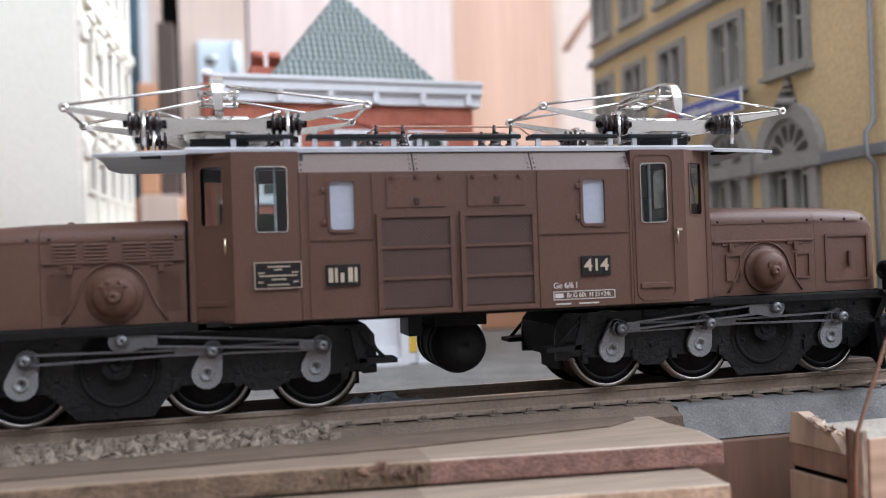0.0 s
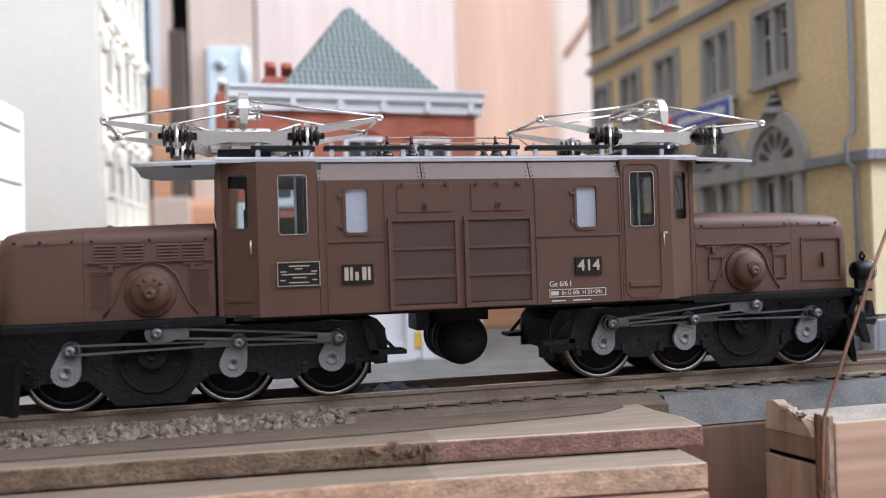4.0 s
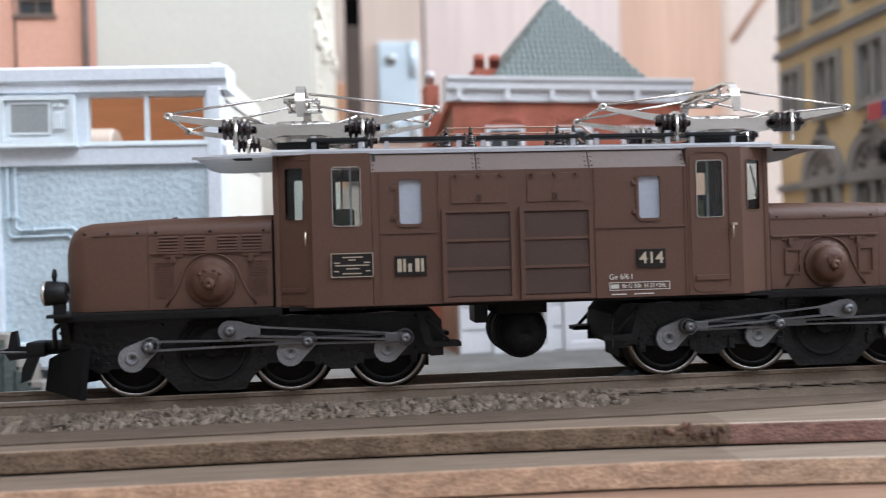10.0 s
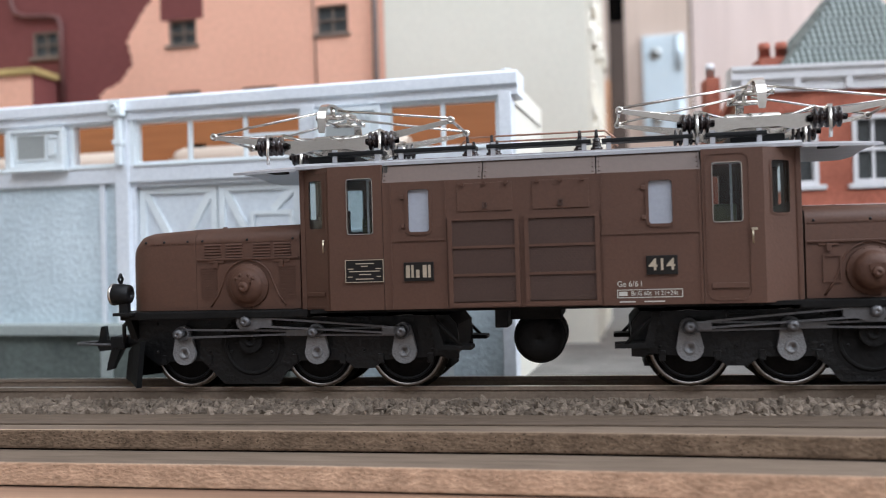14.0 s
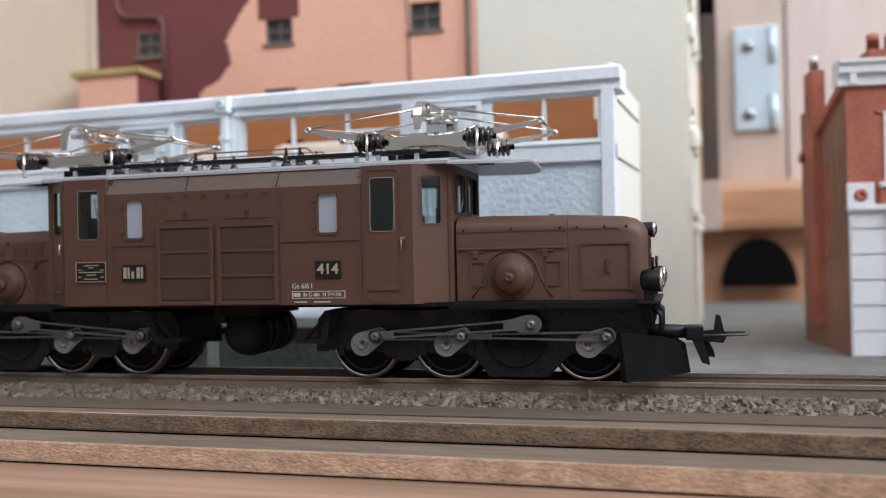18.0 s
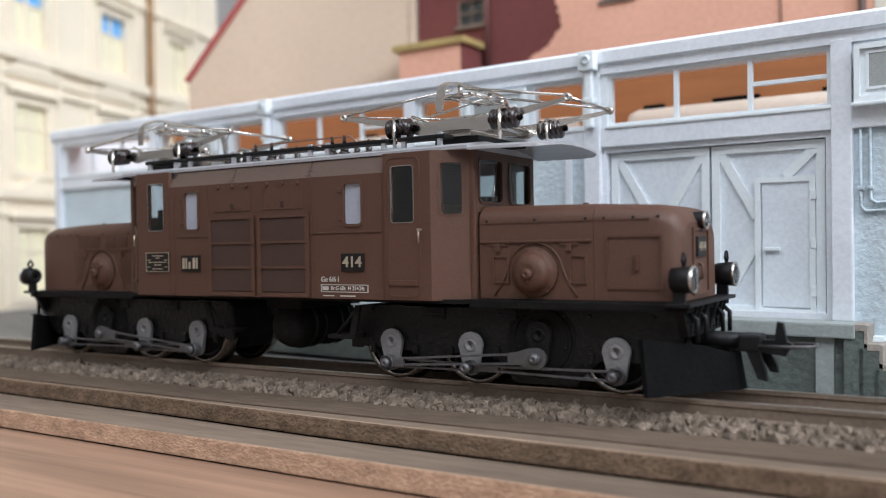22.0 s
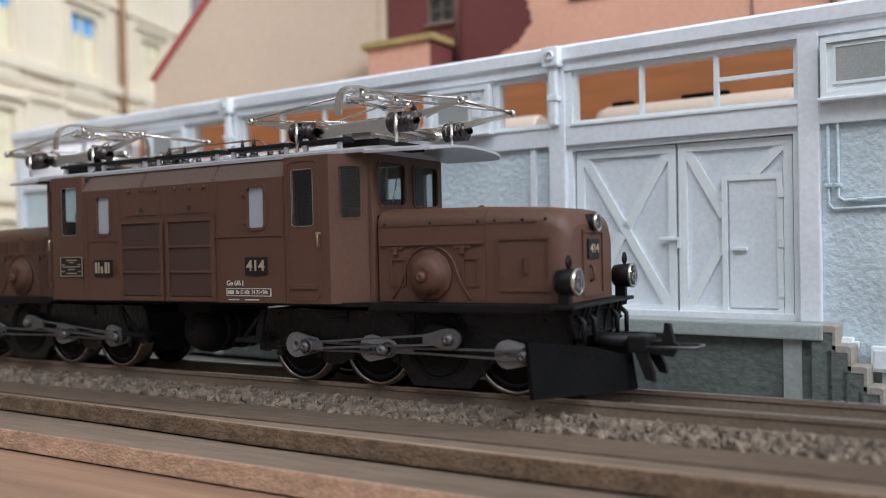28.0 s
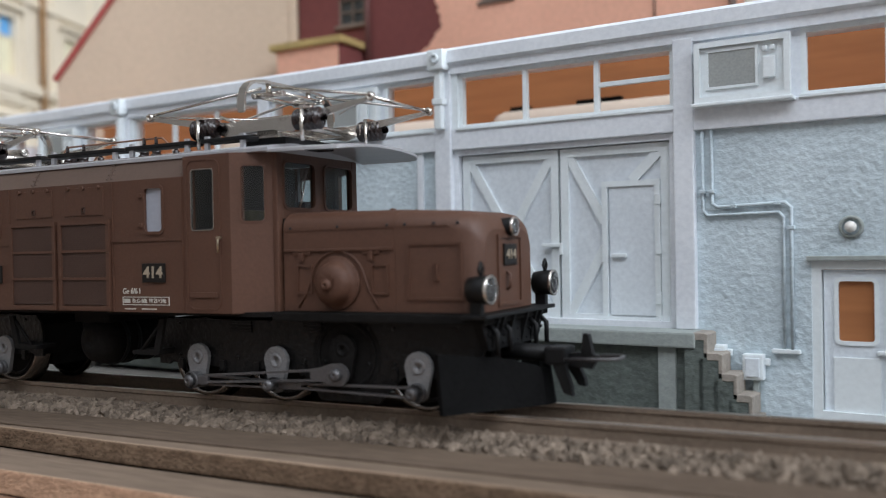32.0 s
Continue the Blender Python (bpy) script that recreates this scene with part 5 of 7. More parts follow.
    bm = prism(B(), p, "x", 0.0, 3.0)
    bm.transform(Matrix.Translation((0, 0.0, 0)))
    part("flank_wall", bm, BRICK_DARK, h, "dull brown brick flank")
    part("flank_eave", prism(B(), [(0.2, 66), (47.5, 50.8), (47.5, 53.2), (0.2, 68.4)], "x", -1.6, 3.2), CHIMNEY, h, "orange red eaves tiles")
    st = part("chimney", box(B(), -2.4, 1.6, 26, 35, 0, 77, 0.2), BRICK, h, "tall red brick chimney stack")
    part("chimney_pot", lathe(B(), [(1.4, 77), (1.2, 80), (1.5, 80.4), (1.3, 82)], (-0.4, 30.5, 0), "z", 10), WHITE, st)
    for y, z in ((6, 55), (12, 52)):
        part("flank_recess", box(B(), -0.4, 0.1, y, y + 2.4, 33, z, 0.1), BRICK_DARK, h)
    part("flank_recess", box(B(), -0.5, 0.1, 18, 24, 20, 48, 0.1), BRICK, h)
    ch = part("chimney", box(B(), 10.5, 20.5, 14, 22, 66, 80, 0.3), CHIMNEY, h, "orange red chimney")
    for x in (13.0, 18.0):
        part("chimney_pot", lathe(B(), [(1.9, 80), (1.6, 82.8), (1.9, 83.4), (1.7, 85)], (x, 18, 0), "z", 10), CHIMNEY, ch)
    # back and far walls close the house
    part("back_wall", box(B(), 0, 73, 47, 50, -7, 67), BRICK_DARK, h)
    part("far_wall", box(B(), 70, 73, 4, 47, -7, 67.2), BRICK, h)


brick_house()


# ---- furniture of the room behind the layout ----
def background():
    c = thing("cabinet", "orange veneered cabinet front with pale hinge", "cabinet", P(0, 366, 0))
    part("door_panel", box(B(), 94.2, 214, 0, 20, -30, 520), CABINET, c, "glossy pale orange veneer door")
    part("door_panel", box(B(), 214.3, 278, 0.2, 20, -30, 520), CABINET_DEEP, c, "deep orange veneer door")
    part("side_panel", box(B(), 56, 92.8, 0, 20, 61, 520), CABINET_LIGHT, c, "pale veneer panel")
    # Black strip stands in for the shade between the doors.
    part("door_gap_shade", box(B(), 92.8, 94.2, 4, 20, 61, 520), DARK, c)
    part("edge_strip", box(B(), 278.2, 283, 0, 20, -30, 520), CABINET_LIGHT, c)
    cd = thing("painted_door", "cream painted door beside the cabinet", "door", P(0, 372, 0))
    part("leaf", box(B(), 285, 460, 0, 14, -30, 520, 1.0), CREAM_DOOR, cd)
    part("panel_moulding", tube(B(), [(288, -0.5, 150), (318, -0.5, 190), (318, -0.5, 500)], 2.0, 8), CABINET_DEEP, cd)
    hg = part("hinge", box(B(), 65.6, 89.6, -3, 0, 90, 148.4, 0.6), HINGE, c, "pale blue painted hinge plate")
    for z in (99, 137.5):
        s = part("screw", lathe(B(), [(3.4, -3.0), (3.2, -4.4), (1.2, -4.9), (0.1, -5)], (73.0, 0, z), "y", 16), ZINC, hg)
        part("screw_slot", box(B(), 70.4, 75.6, -5.3, -4.6, z - 0.5, z + 0.5), DARK, s)
    part("hinge_knuckle", cyl(B(), (86, -3.5, 90), (86, -3.5, 110), 2.0, n=12), HINGE, hg)
    part("hinge_knuckle", cyl(B(), (86, -3.5, 128), (86, -3.5, 148), 2.0, n=12), HINGE, hg)
    # Black sheet at the back paints the shade of the recess.
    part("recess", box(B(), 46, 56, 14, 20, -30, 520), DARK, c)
    part("side_panel", box(B(), 40, 46.5, 0, 20, -30, 520), CABINET_LIGHT, c)
    s = solid("wooden_shelf", box(B(), 30, 240, 340, 366, 33, 60, 5), SHELF, "rounded orange wooden shelf board", "shelf", m=None)
    # Black arched slab takes the place of the shade in an opening.
    bm = B()
    ring = [(75 + 20 * math.cos(math.pi * k / 12), 2 + 27 * math.sin(math.pi * k / 12)) for k in range(13)]
    prism(bm, ring, "y", 346, 352)
    solid("tunnel_shade", bm, DARK, "black arched slab, painted shade of an opening below the shelf", "opening")
    solid("shelf_back", box(B(), 20, 300, 356, 364, -30, 33), SHELF, "orange brown board below the shelf", "board")
    solid("curtain", box(B(), 10, 35.5, 352, 360, -30, 520), TEAL, "dark teal cloth hanging beside the cabinet", "curtain")
    bx = thing("box_stack", "brown boxes stacked beside the cabinet", "box")
    part("box", box(B(), 36.5, 46, 330, 350, 60, 118, 0.8), SHELF, bx)
    part("box", box(B(), 46.4, 55, 332, 350, 60, 150, 0.8), BOX_BROWN, bx)
    part("box", box(B(), 36, 55.4, 328, 350, 33, 59.8, 0.8), CABINET_LIGHT, bx)
    solid("wooden_plank", box(B(), 168, 225, 196, 214, -7, 30, 1.0), SHELF, "orange brown plank standing behind the track", "plank")


background()

# copper wire that rises from the block
bm = tube(B(), [(166.3, -39.6, -15.0), (166.5, -39.6, -9), (167.0, -39.6, -3.6), (172.3, -39.6, 9), (177.7, -39.6, 21.3), (183.2, -39.6, 32.7), (192.6, -39.6, 54)], 0.28, 8)
solid("copper_wire", bm, COPPER, "thin bare copper wire stuck in the wooden block", "wire")


# ---- the locomotive ----
WHEEL_R, PIN_R = 6.9, 3.7
AXLES = (25.0, 41.5, 67.7)
JACK_X, JACK_Z = 54.4, 9.1
OFF = -0.8  # the frame is symmetric about this line

loco = thing("locomotive", "brown articulated electric model locomotive with two long hoods, on the rails", "locomotive")


def side_panel(name, x0, x1, z0, z1, holes, side, taper=0.0, x_in=0.0):
    bm = wall(B(), x0, x1, z0, z1, holes, -15, -14.1)
    for v in bm.verts:
        if taper:
            v.co.y += taper * max(0.0, abs(v.co.x) - x_in)
    if side > 0:
        for v in bm.verts:
            v.co.y = -v.co.y
            v.co.x = -v.co.x
    return part(name, bm, BROWN, loco)


def turn(bm, side):
    """Half a turn about the loco's middle, for the far side."""
    if side > 0:
        bmesh.ops.rotate(bm, cent=(0, 0, 0), matrix=Matrix.Rotation(math.pi, 3, "Z"), verts=bm.verts)
    return bm


def window_set(x0, x1, z0, z1, parent, side, mat, rim, blind=False, y=-15.0, slope=0.0):
    """Rim, glazing and the round-cornered frame of one side window."""
    yo = y
    bm = round_frame(B(), x0 + 0.1, x1 - 0.1, z0 + 0.1, z1 - 0.1, 0.5, 0.55, yo - 0.22, yo + 0.3)
    if slope:
        for v in bm.verts:
            v.co.y += slope * (abs(v.co.x) - 37.0)
    win = part("window", turn(bm, side), rim, parent)
    bm = box(B(), x0 - 0.1, x1 + 0.1, yo + 0.35, yo + (0.75 if blind else 0.55), z0 - 0.1, z1 + 0.1)
    if slope:
        for v in bm.verts:
            v.co.y += slope * (abs(v.co.x) - 37.0)
    pane = part("pane", turn(bm, side), mat, win)
    if not blind:
        pane.visible_shadow = False
    return win


def loco_body():
    for s in (-1, 1):
        holes = [(-23.4, -19.5, 28.1, 35.7), (17.7, 21.7, 28.1, 35.5)]
        sp = side_panel("body_side", -27.9 if s < 0 else -26.3, 26.3 if s < 0 else 27.9, 14.7, 37.0, holes, s)
        for h in holes:
            window_set(h[0], h[1], h[2], h[3], sp, s, BLIND, BROWN, True)
        # hinges of the small windows
        for x in (-24.3, 16.9):
            for z in (29.3, 34.3):
                part("window_hinge", turn(box(B(), x - 0.35, x + 0.35, -15.35, -15, z - 0.35, z + 0.35, 0.1), s), BROWN, sp)
        # belt and seams
        for a, b in ((-26.4, -16.6), (9.8, 26.1)):
            part("belt_strip", turn(box(B(), a, b, -15.22, -15, 26.6, 27.1), s), BROWN, sp)
        for x in (-26.5, -16.7, 10.1, 26.0):
            part("seam_strip", turn(box(B(), x - 0.12, x + 0.12, -15.16, -15, 14.9, 36.9), s), BROWN, sp)
        # cooling grilles
        for a, b in ((-16.3, -3.95), (-3.05, 9.6)):
            g = part("grille", turn(frame_bars(B(), a, b, 14.9, 30.6, 0.75, -15.55, -15), s), BROWN, loco, "brown framed cooling grille")
            zs = (15.6, 20.4, 25.2, 29.9)
            for z0, z1 in zip(zs, zs[1:]):
                part("mesh_panel", turn(box(B(), a + 0.7, b - 0.7, -15.28, -15, z0 + 0.25, z1 - 0.15), s), BROWN_DARK, g, "dark fine wire mesh")
            for z in zs[1:3]:
                part("grille_bar", turn(box(B(), a + 0.7, b - 0.7, -15.5, -15, z - 0.2, z + 0.25), s), BROWN, g)
        # hatches above the grilles with latches
        for a in (-14.6, -1.6):
            h = part("hatch", turn(box(B(), a, a + 9.6, -15.15, -15, 31.4, 36.3, 0.06), s), BROWN, loco)
            for dx in (1.0, 4.8, 8.6):
                bm = cyl(B(), (a + dx, -15.15, 36.2), (a + dx, -15.6, 36.2), 0.36, n=8)
                part("latch", turn(bm, s), BROWN_LID, h)
            bm = frame_bars(B(), a + 4.4, a + 5.2, 31.9, 32.9, 0.2, -15.4, -15.15)
            part("ring_latch", turn(bm, s), BROWN_DARK, h)
        # sloping roof plates
        for a, b in ((-27.9 if s < 0 else -26.3, -10.2), (-10.0, 9.2), (9.4, 26.3 if s < 0 else 27.9)):
            bm = prism(B(), [(-15.0, 37.0), (-14.1, 36.9), (-11.8, 40.9), (-12.7, 41.2)], "x", a, b)
            pl = part("roof_slope", turn(bm, s), ROOF_BROWN, loco, "greyish brown sloping roof plate")
            bm = B()
            for x in (a + 0.45, b - 0.45):
                for k in range(5):
                    f = (k + 0.5) / 5
                    ball(bm, (x, -15.0 + 2.3 * f - 0.03, 37.1 + 4.0 * f), 0.17, 1)
            part("rivet_row", turn(bm, s), ROOF_BROWN, pl)
    part("body_floor", box(B(), -42, 42, -14, 14, 14.2, 14.9), BLACK_SOFT, loco)
    for x in (-27.6, 26.5):
        part("bulkhead", box(B(), x, x + 0.5, -14, 14, 15, 40), INTERIOR, loco)


loco_body()


def cab(s):
    """One cab; s = 1 is the cab beside the number plate, s = -1 the same cab turned round."""
    c = thing("cab", "brown driver's cab", "")
    del c["label"]
    c.parent = loco
    turn_far = s < 0

    def put(name, bm, mat, parent, label=""):
        if turn_far:
            bmesh.ops.rotate(bm, cent=(0, 0, 0), matrix=Matrix.Rotation(math.pi, 3, "Z"), verts=bm.verts)
        for v in bm.verts:
            v.co.x += OFF
        return part(name, bm, mat, parent, label)

    k = 0.646
    for side in (-1, 1):
        def mir(bm):
            if side > 0:
                for v in bm.verts:
                    v.co.y = -v.co.y
                bmesh.ops.reverse_faces(bm, faces=bm.faces)
            return bm

        # big window in the flat part, slim window in the tapering part
        door_side = side < 0
        bw = (28.9, 33.6, 28.1, 37.9)
        bm = wall(B(), 27.2, 37.0, 14.7, 40.2, [bw], -15, -14.1)
        side_ob = put("cab_side", mir(bm), BROWN, c)
        bm = wall(B(), 37.0, 43.4, 14.7, 40.2, [(38.4, 41.6, 29.3, 38.1)], -15, -14.1)
        for v in bm.verts:
            v.co.y += k * (v.co.x - 37.0)
        side2 = put("cab_side", mir(bm), BROWN, c)
        win = put("window", mir(round_frame(B(), bw[0] + 0.06, bw[1] - 0.06, bw[2] + 0.06, bw[3] - 0.06, 0.13, 0.5, -15.14, -14.7)), RIM, side_ob, "bright metal window frame")
        pane = put("pane", mir(box(B(), bw[0], bw[1], -14.6, -14.4, bw[2], bw[3])), CAB_GLASS, win)
        pane.visible_shadow = False
        bm = round_frame(B(), 38.45, 41.55, 29.35, 38.05, 0.25, 0.5, -15.15, -14.8)
        for v in bm.verts:
            v.co.y += k * (v.co.x - 37.0)
        win = put("window", mir(bm), BROWN, side2)
        bm = box(B(), 38.4, 41.6, -14.7, -14.5, 29.3, 38.1)
        for v in bm.verts:
            v.co.y += k * (v.co.x - 37.0)
        pane = put("pane", mir(bm), CAB_GLASS, win)
        pane.visible_shadow = False
        if door_side:
            # door outline round the big window, kick plate, handle
            bm = round_frame(B(), 28.0, 34.6, 15.5, 39.3, 0.3, 1.3, -15.15, -15)
            d = put("door", mir(bm), BROWN, side_ob)
            put("kick_plate", mir(box(B(), 28.4, 34.2, -15.3, -15, 17.2, 18.1, 0.1)), BROWN, side_ob)
            bm = tube(B(), [(35.0, -15, 26.8), (35.0, -15.8, 26.8), (35.0, -15.8, 24.4)], 0.15, 6)
            box(bm, 34.8, 35.7, -16.0, -15.8, 26.6, 27.0)
            put("door_handle", mir(bm), BRASS, side_ob, "small brass door handle")
        else:
            bm = frame_bars(B(), 37.4, 43.0, 15.1, 39.6, 0.3, -15.15, -15)
            for v in bm.verts:
                v.co.y += k * (v.co.x - 37.0)
            put("door", mir(bm), BROWN, side2)
            bm = box(B(), 38.2, 42.4, -15.3, -15, 17.2, 18.0, 0.1)
            for v in bm.verts:
                v.co.y += k * (v.co.x - 37.0)
            put("kick_plate", mir(bm), BROWN, side2)
            bm = tube(B(), [(38.2, -14.4, 27.2), (38.2, -15.0, 27.2), (38.2, -15.0, 25.0)], 0.14, 6)
            put("door_handle", mir(bm), BRASS, side2, "small brass door handle")
        put("corner_post", mir(box(B(), 42.6, 43.6, -11.5, -9.9, 14.7, 40.2, 0.25)), BROWN, c)
    # end wall with two windows above the hood
    holes = [(-9.7, -1.45, 31.4, 38.8), (1.45, 9.7, 31.4, 38.8)]
    bm = wall(B(), -10.9, 10.9, 14.7, 40.2, holes, 42.7, 43.5)
    bmesh.ops.rotate(bm, cent=(0, 0, 0), matrix=Matrix.Rotation(-math.pi / 2, 3, "Z"), verts=bm.verts)
    end = put("cab_front", bm, BROWN, c)
    for h in holes:
        bm = box(B(), h[0], h[1], 43.0, 43.2, h[2], h[3])
        bmesh.ops.rotate(bm, cent=(0, 0, 0), matrix=Matrix.Rotation(-math.pi / 2, 3, "Z"), verts=bm.verts)
        put("pane", bm, CAB_GLASS, end).visible_shadow = False
        bm = round_frame(B(), h[0] + 0.05, h[1] - 0.05, h[2] + 0.05, h[3] - 0.05, 0.34, 1.0, 43.3, 43.75)
        bmesh.ops.rotate(bm, cent=(0, 0, 0), matrix=Matrix.Rotation(-math.pi / 2, 3, "Z"), verts=bm.verts)
        put("window_frame", bm, BROWN, end)
    put("wiper", tube(B(), [(43.8, -4.0, 37.8), (44.1, -5.4, 33.5), (43.9, -6.0, 31.5)], 0.14, 5), STEEL, end)
    put("dashboard", box(B(), 39.5, 42.6, -9, 9, 15, 29.5, 0.3), INTERIOR, c)
    put("control_stand", box(B(), 30, 34, -6, 4, 15, 31.5, 0.5), CABGREEN, c)
    for x, y in ((30.4, 11.5), (32.2, -11.5)):
        put("pillar", box(B(), x, x + 0.35, y, y + 0.35, 15, 40), GREASE, c)
    put("switch_box", box(B(), 36.6, 39.0, 2.0, 8.0, 15, 33.0, 0.3), INTERIOR, c)


cab(1), cab(-1)


def roof():
    prof = [(-13.6, 40.2), (-13.6, 40.75), (-12.6, 41.2), (-7, 41.9), (7, 41.9), (12.6, 41.2), (13.6, 40.75), (13.6, 40.2)]
    part("roof", prism(B(), prof, "x", -44.3, 42.7), ROOF_GREY, loco, "light grey sheet metal roof")
    for s in (-1, 1):
        bm = B()
        secs = []
        for x, w, drop in ((43.4, 13.6, 0.0), (48, 13.5, 0.1), (53.2, 13.1, 0.3), (55.6, 12.2, 0.45), (56.7, 10.6, 0.55), (57.2, 9.0, 0.62)):
            arc = [(w * q, 41.75 - drop - 1.35 * abs(w * q / 13.6) ** 2.4) for q in (-1, -0.92, -0.8, -0.6, -0.3, 0, 0.3, 0.6, 0.8, 0.92, 1)]
            pts = arc + [(y, z - 0.45) for y, z in arc[::-1]]
            secs.append([bm.verts.new((s * x + OFF, y, z)) for y, z in pts])
        fs = []
        for a, b in zip(secs, secs[1:]):
            n = len(a)
            for i in range(n):
                fs.append(bm.faces.new((a[i], a[(i + 1) % n], b[(i + 1) % n], b[i])))
        fs += [bm.faces.new(secs[0]), bm.faces.new(secs[-1])]
        bmesh.ops.recalc_face_normals(bm, faces=fs)
        cn = part("canopy", bm, ROOF_GREY, loco, "grey overhanging cab roof")
        xa, xb = sorted((s * 47.5 + OFF, s * 50.5 + OFF))
        part("slot_plate", box(B(), xa, xb, -9.5, -5.5, 40.25, 40.75, 0.1), BLACK_SOFT, cn)
        # walkway boards with brackets
        for a, b in ((-38.5, -28.2), (-26.2, -11.4), (-9.6, 8.6), (10.4, 25.6), (27.6, 37.5)):
            w = part("walkway_board", box(B(), a, b, s * 9.0, s * 12.2, 42.5, 43.2, 0.15), BLACK, loco, "black roof walkway board")
            bm = B()
            for x in (a + 1.2, b - 1.2):
                box(bm, x - 0.4, x + 0.4, s * 11.4, s * 12.0, 41.2, 43.6)
            part("bracket", bm, ROOF_GREY, w)
    # copper roof line on insulators
    for y in (-4.0, 4.0):
        bm = tube(B(), [(-16, y, 43.6), (-14, y, 45.6), (11, y, 45.6), (13.5, y, 43.6)], 0.2, 6)
        part("roof_conductor", bm, COPPER, loco, "bare copper roof conductor")
        for x in (-14, -9.5, 6.5, 9.5):
            prof = [(1.1, 41.7), (1.1, 42.6), (0.6, 42.8), (0.95, 43.3), (0.5, 43.6), (0.75, 44.1), (0.35, 44.4), (0.3, 45.8), (0.05, 45.9)]
            part("roof_insulator", lathe(B(), prof, (x, y, 0), "z", 10), INSULATOR, loco, "dark ribbed roof insulator")


roof()


def pantograph(cx):
    p = thing("pantograph", "", "")
    p.parent = loco
    s = 1 if cx > 0 else -1

    def put(name, bm, mat, parent=p, label=""):
        for v in bm.verts:
            v.co.x += cx
        return part(name, bm, mat, parent, label)

    bm = B()
    for y in (-8.2, 8.2):
        prism(bm, [(-9.4, 44.6), (-8.6, 45.7), (-6.6, 46.0), (-5.6, 45.3), (-2.2, 45.5), (2.2, 45.5), (5.6, 45.3), (6.6, 46.0), (8.6, 45.7), (9.4, 44.6), (6.4, 43.6), (3.0, 44.2), (-3.0, 44.2), (-6.4, 43.6)], "y", y - 0.35, y + 0.35)
    for x in (-6.4, 6.4):
        cyl(bm, (x, -8.5, 44.9), (x, 8.5, 44.9), 0.6, n=10)
    box(bm, -2.2, 2.2, -6, 6, 43.2, 44.4, 0.2)
    for y in (-6.6, 6.6):
        box(bm, -6.4, 6.4, y - 0.4, y + 0.4, 44.2, 45.0)
    put("base_frame", bm, STEEL, p, "bright metal pantograph base frame")
    put("pedestal", box(B(), -4.5, 4.5, -7, 7, 41.8, 43.2, 0.2), BLACK)
    for x in (-10.4 * s, 10.9 * s):
        for y in (-9.2, 9.2):
            prof = [(0.55, -3.1), (0.55, -2.4)]
            for k in range(5):
                h = -2.4 + k * 0.97
                prof += [(1.05, h), (1.78, h + 0.16), (1.78, h + 0.52), (1.05, h + 0.7)]
            prof += [(0.55, 2.4), (0.55, 3.1)]
            ins = put("insulator", lathe(B(), prof, (x, y, 45.2), "x", 14), INSULATOR, p, "brown ribbed insulator")
            bm = tube(B(), [(x, y - 1.9, 46.6), (x, y - 2.1, 44.0), (x, y - 1.9, 41.6)], 0.32, 6)
            box(bm, x - 0.4, x + 0.4, y - 2.1, y + 0.5, 46.6, 47.1)
            put("clamp", bm, STEEL, ins)
    for d in (-1, 1):
        kx, kz = d * (22.3 if d == s else 23.2), (47.6 if d == s else 48.3)
        for y in (-1, 1):
            # flat lower arm, deep at the base and slim at the knee
            x0, x1 = -d * 2.0, kx
            bm = prism(B(), [(x0, 44.2), (d * 7, 44.5), (x1, kz - 0.5), (x1, kz + 0.1), (d * 7, 46.2), (x0, 46.2)], "y", -0.22, 0.22)
            for v in bm.verts:
                v.co.y += y * (7.2 + 1.9 * abs(v.co.x - x0) / abs(x1 - x0))
            put("lower_arm", bm, STEEL)
            put("upper_arm", cyl(B(), (kx, y * 9.3, kz + 0.3), (d * 1.2, y * 6.0, 51.7), 0.24, 0.24, 6), STEEL)
            put("knee_joint", lathe(B(), [(0.3, -0.5), (0.72, -0.35), (0.72, 0.35), (0.3, 0.5)], (kx, y * 9.2, kz), "y", 12), STEEL)
        put("knee_tube", cyl(B(), (kx, -9.2, kz), (kx, 9.2, kz), 0.3, n=6), STEEL)
        put("cross_brace", cyl(B(), (kx, -9.0, kz + 0.2), (d * 6.0, 6.5, 48.2), 0.18, n=5), STEEL)
        put("lift_link", cyl(B(), (d * 4.0, -7.6, 45.6), (d * 9.6, -6.6, 47.6), 0.3, n=6), STEEL)
    # collector bow: a broad smooth strap, square to the arms and turned down at both ends
    path = [(-12.5, 46.8), (-12.45, 48.0), (-12.3, 49.4), (-11.8, 50.7), (-10.9, 51.6), (-9.6, 52.2), (-7.5, 52.5), (0, 52.6)]
    path = path + [(-y, z) for y, z in path[-2::-1]]
    bm = B()
    ring = []
    for i, (y, z) in enumerate(path):
        (ya, za), (yb, zb) = path[max(0, i - 1)], path[min(len(path) - 1, i + 1)]
        n = Vector((-(zb - za), yb - ya)).normalized() * 0.22
        hw = 0.5 if i in (0, len(path) - 1) else 0.75
        ring.append([bm.verts.new((a * hw, y + b * n.x, z + b * n.y)) for a, b in ((-1, -1), (1, -1), (1, 1), (-1, 1))])
    fs = []
    for a, b in zip(ring, ring[1:]):
        for i in range(4):
            fs.append(bm.faces.new((a[i], a[(i + 1) % 4], b[(i + 1) % 4], b[i])))
    fs += [bm.faces.new(ring[0]), bm.faces.new(ring[-1])]
    bmesh.ops.recalc_face_normals(bm, faces=fs)
    head = put("collector_bow", bm, STEEL, p, "bright curved collector bow")
    bm = B()
    for y in (-5.5, 5.5):
        cyl(bm, (-3.2, y, 50.6), (3.2, y, 50.6), 0.5, n=8)
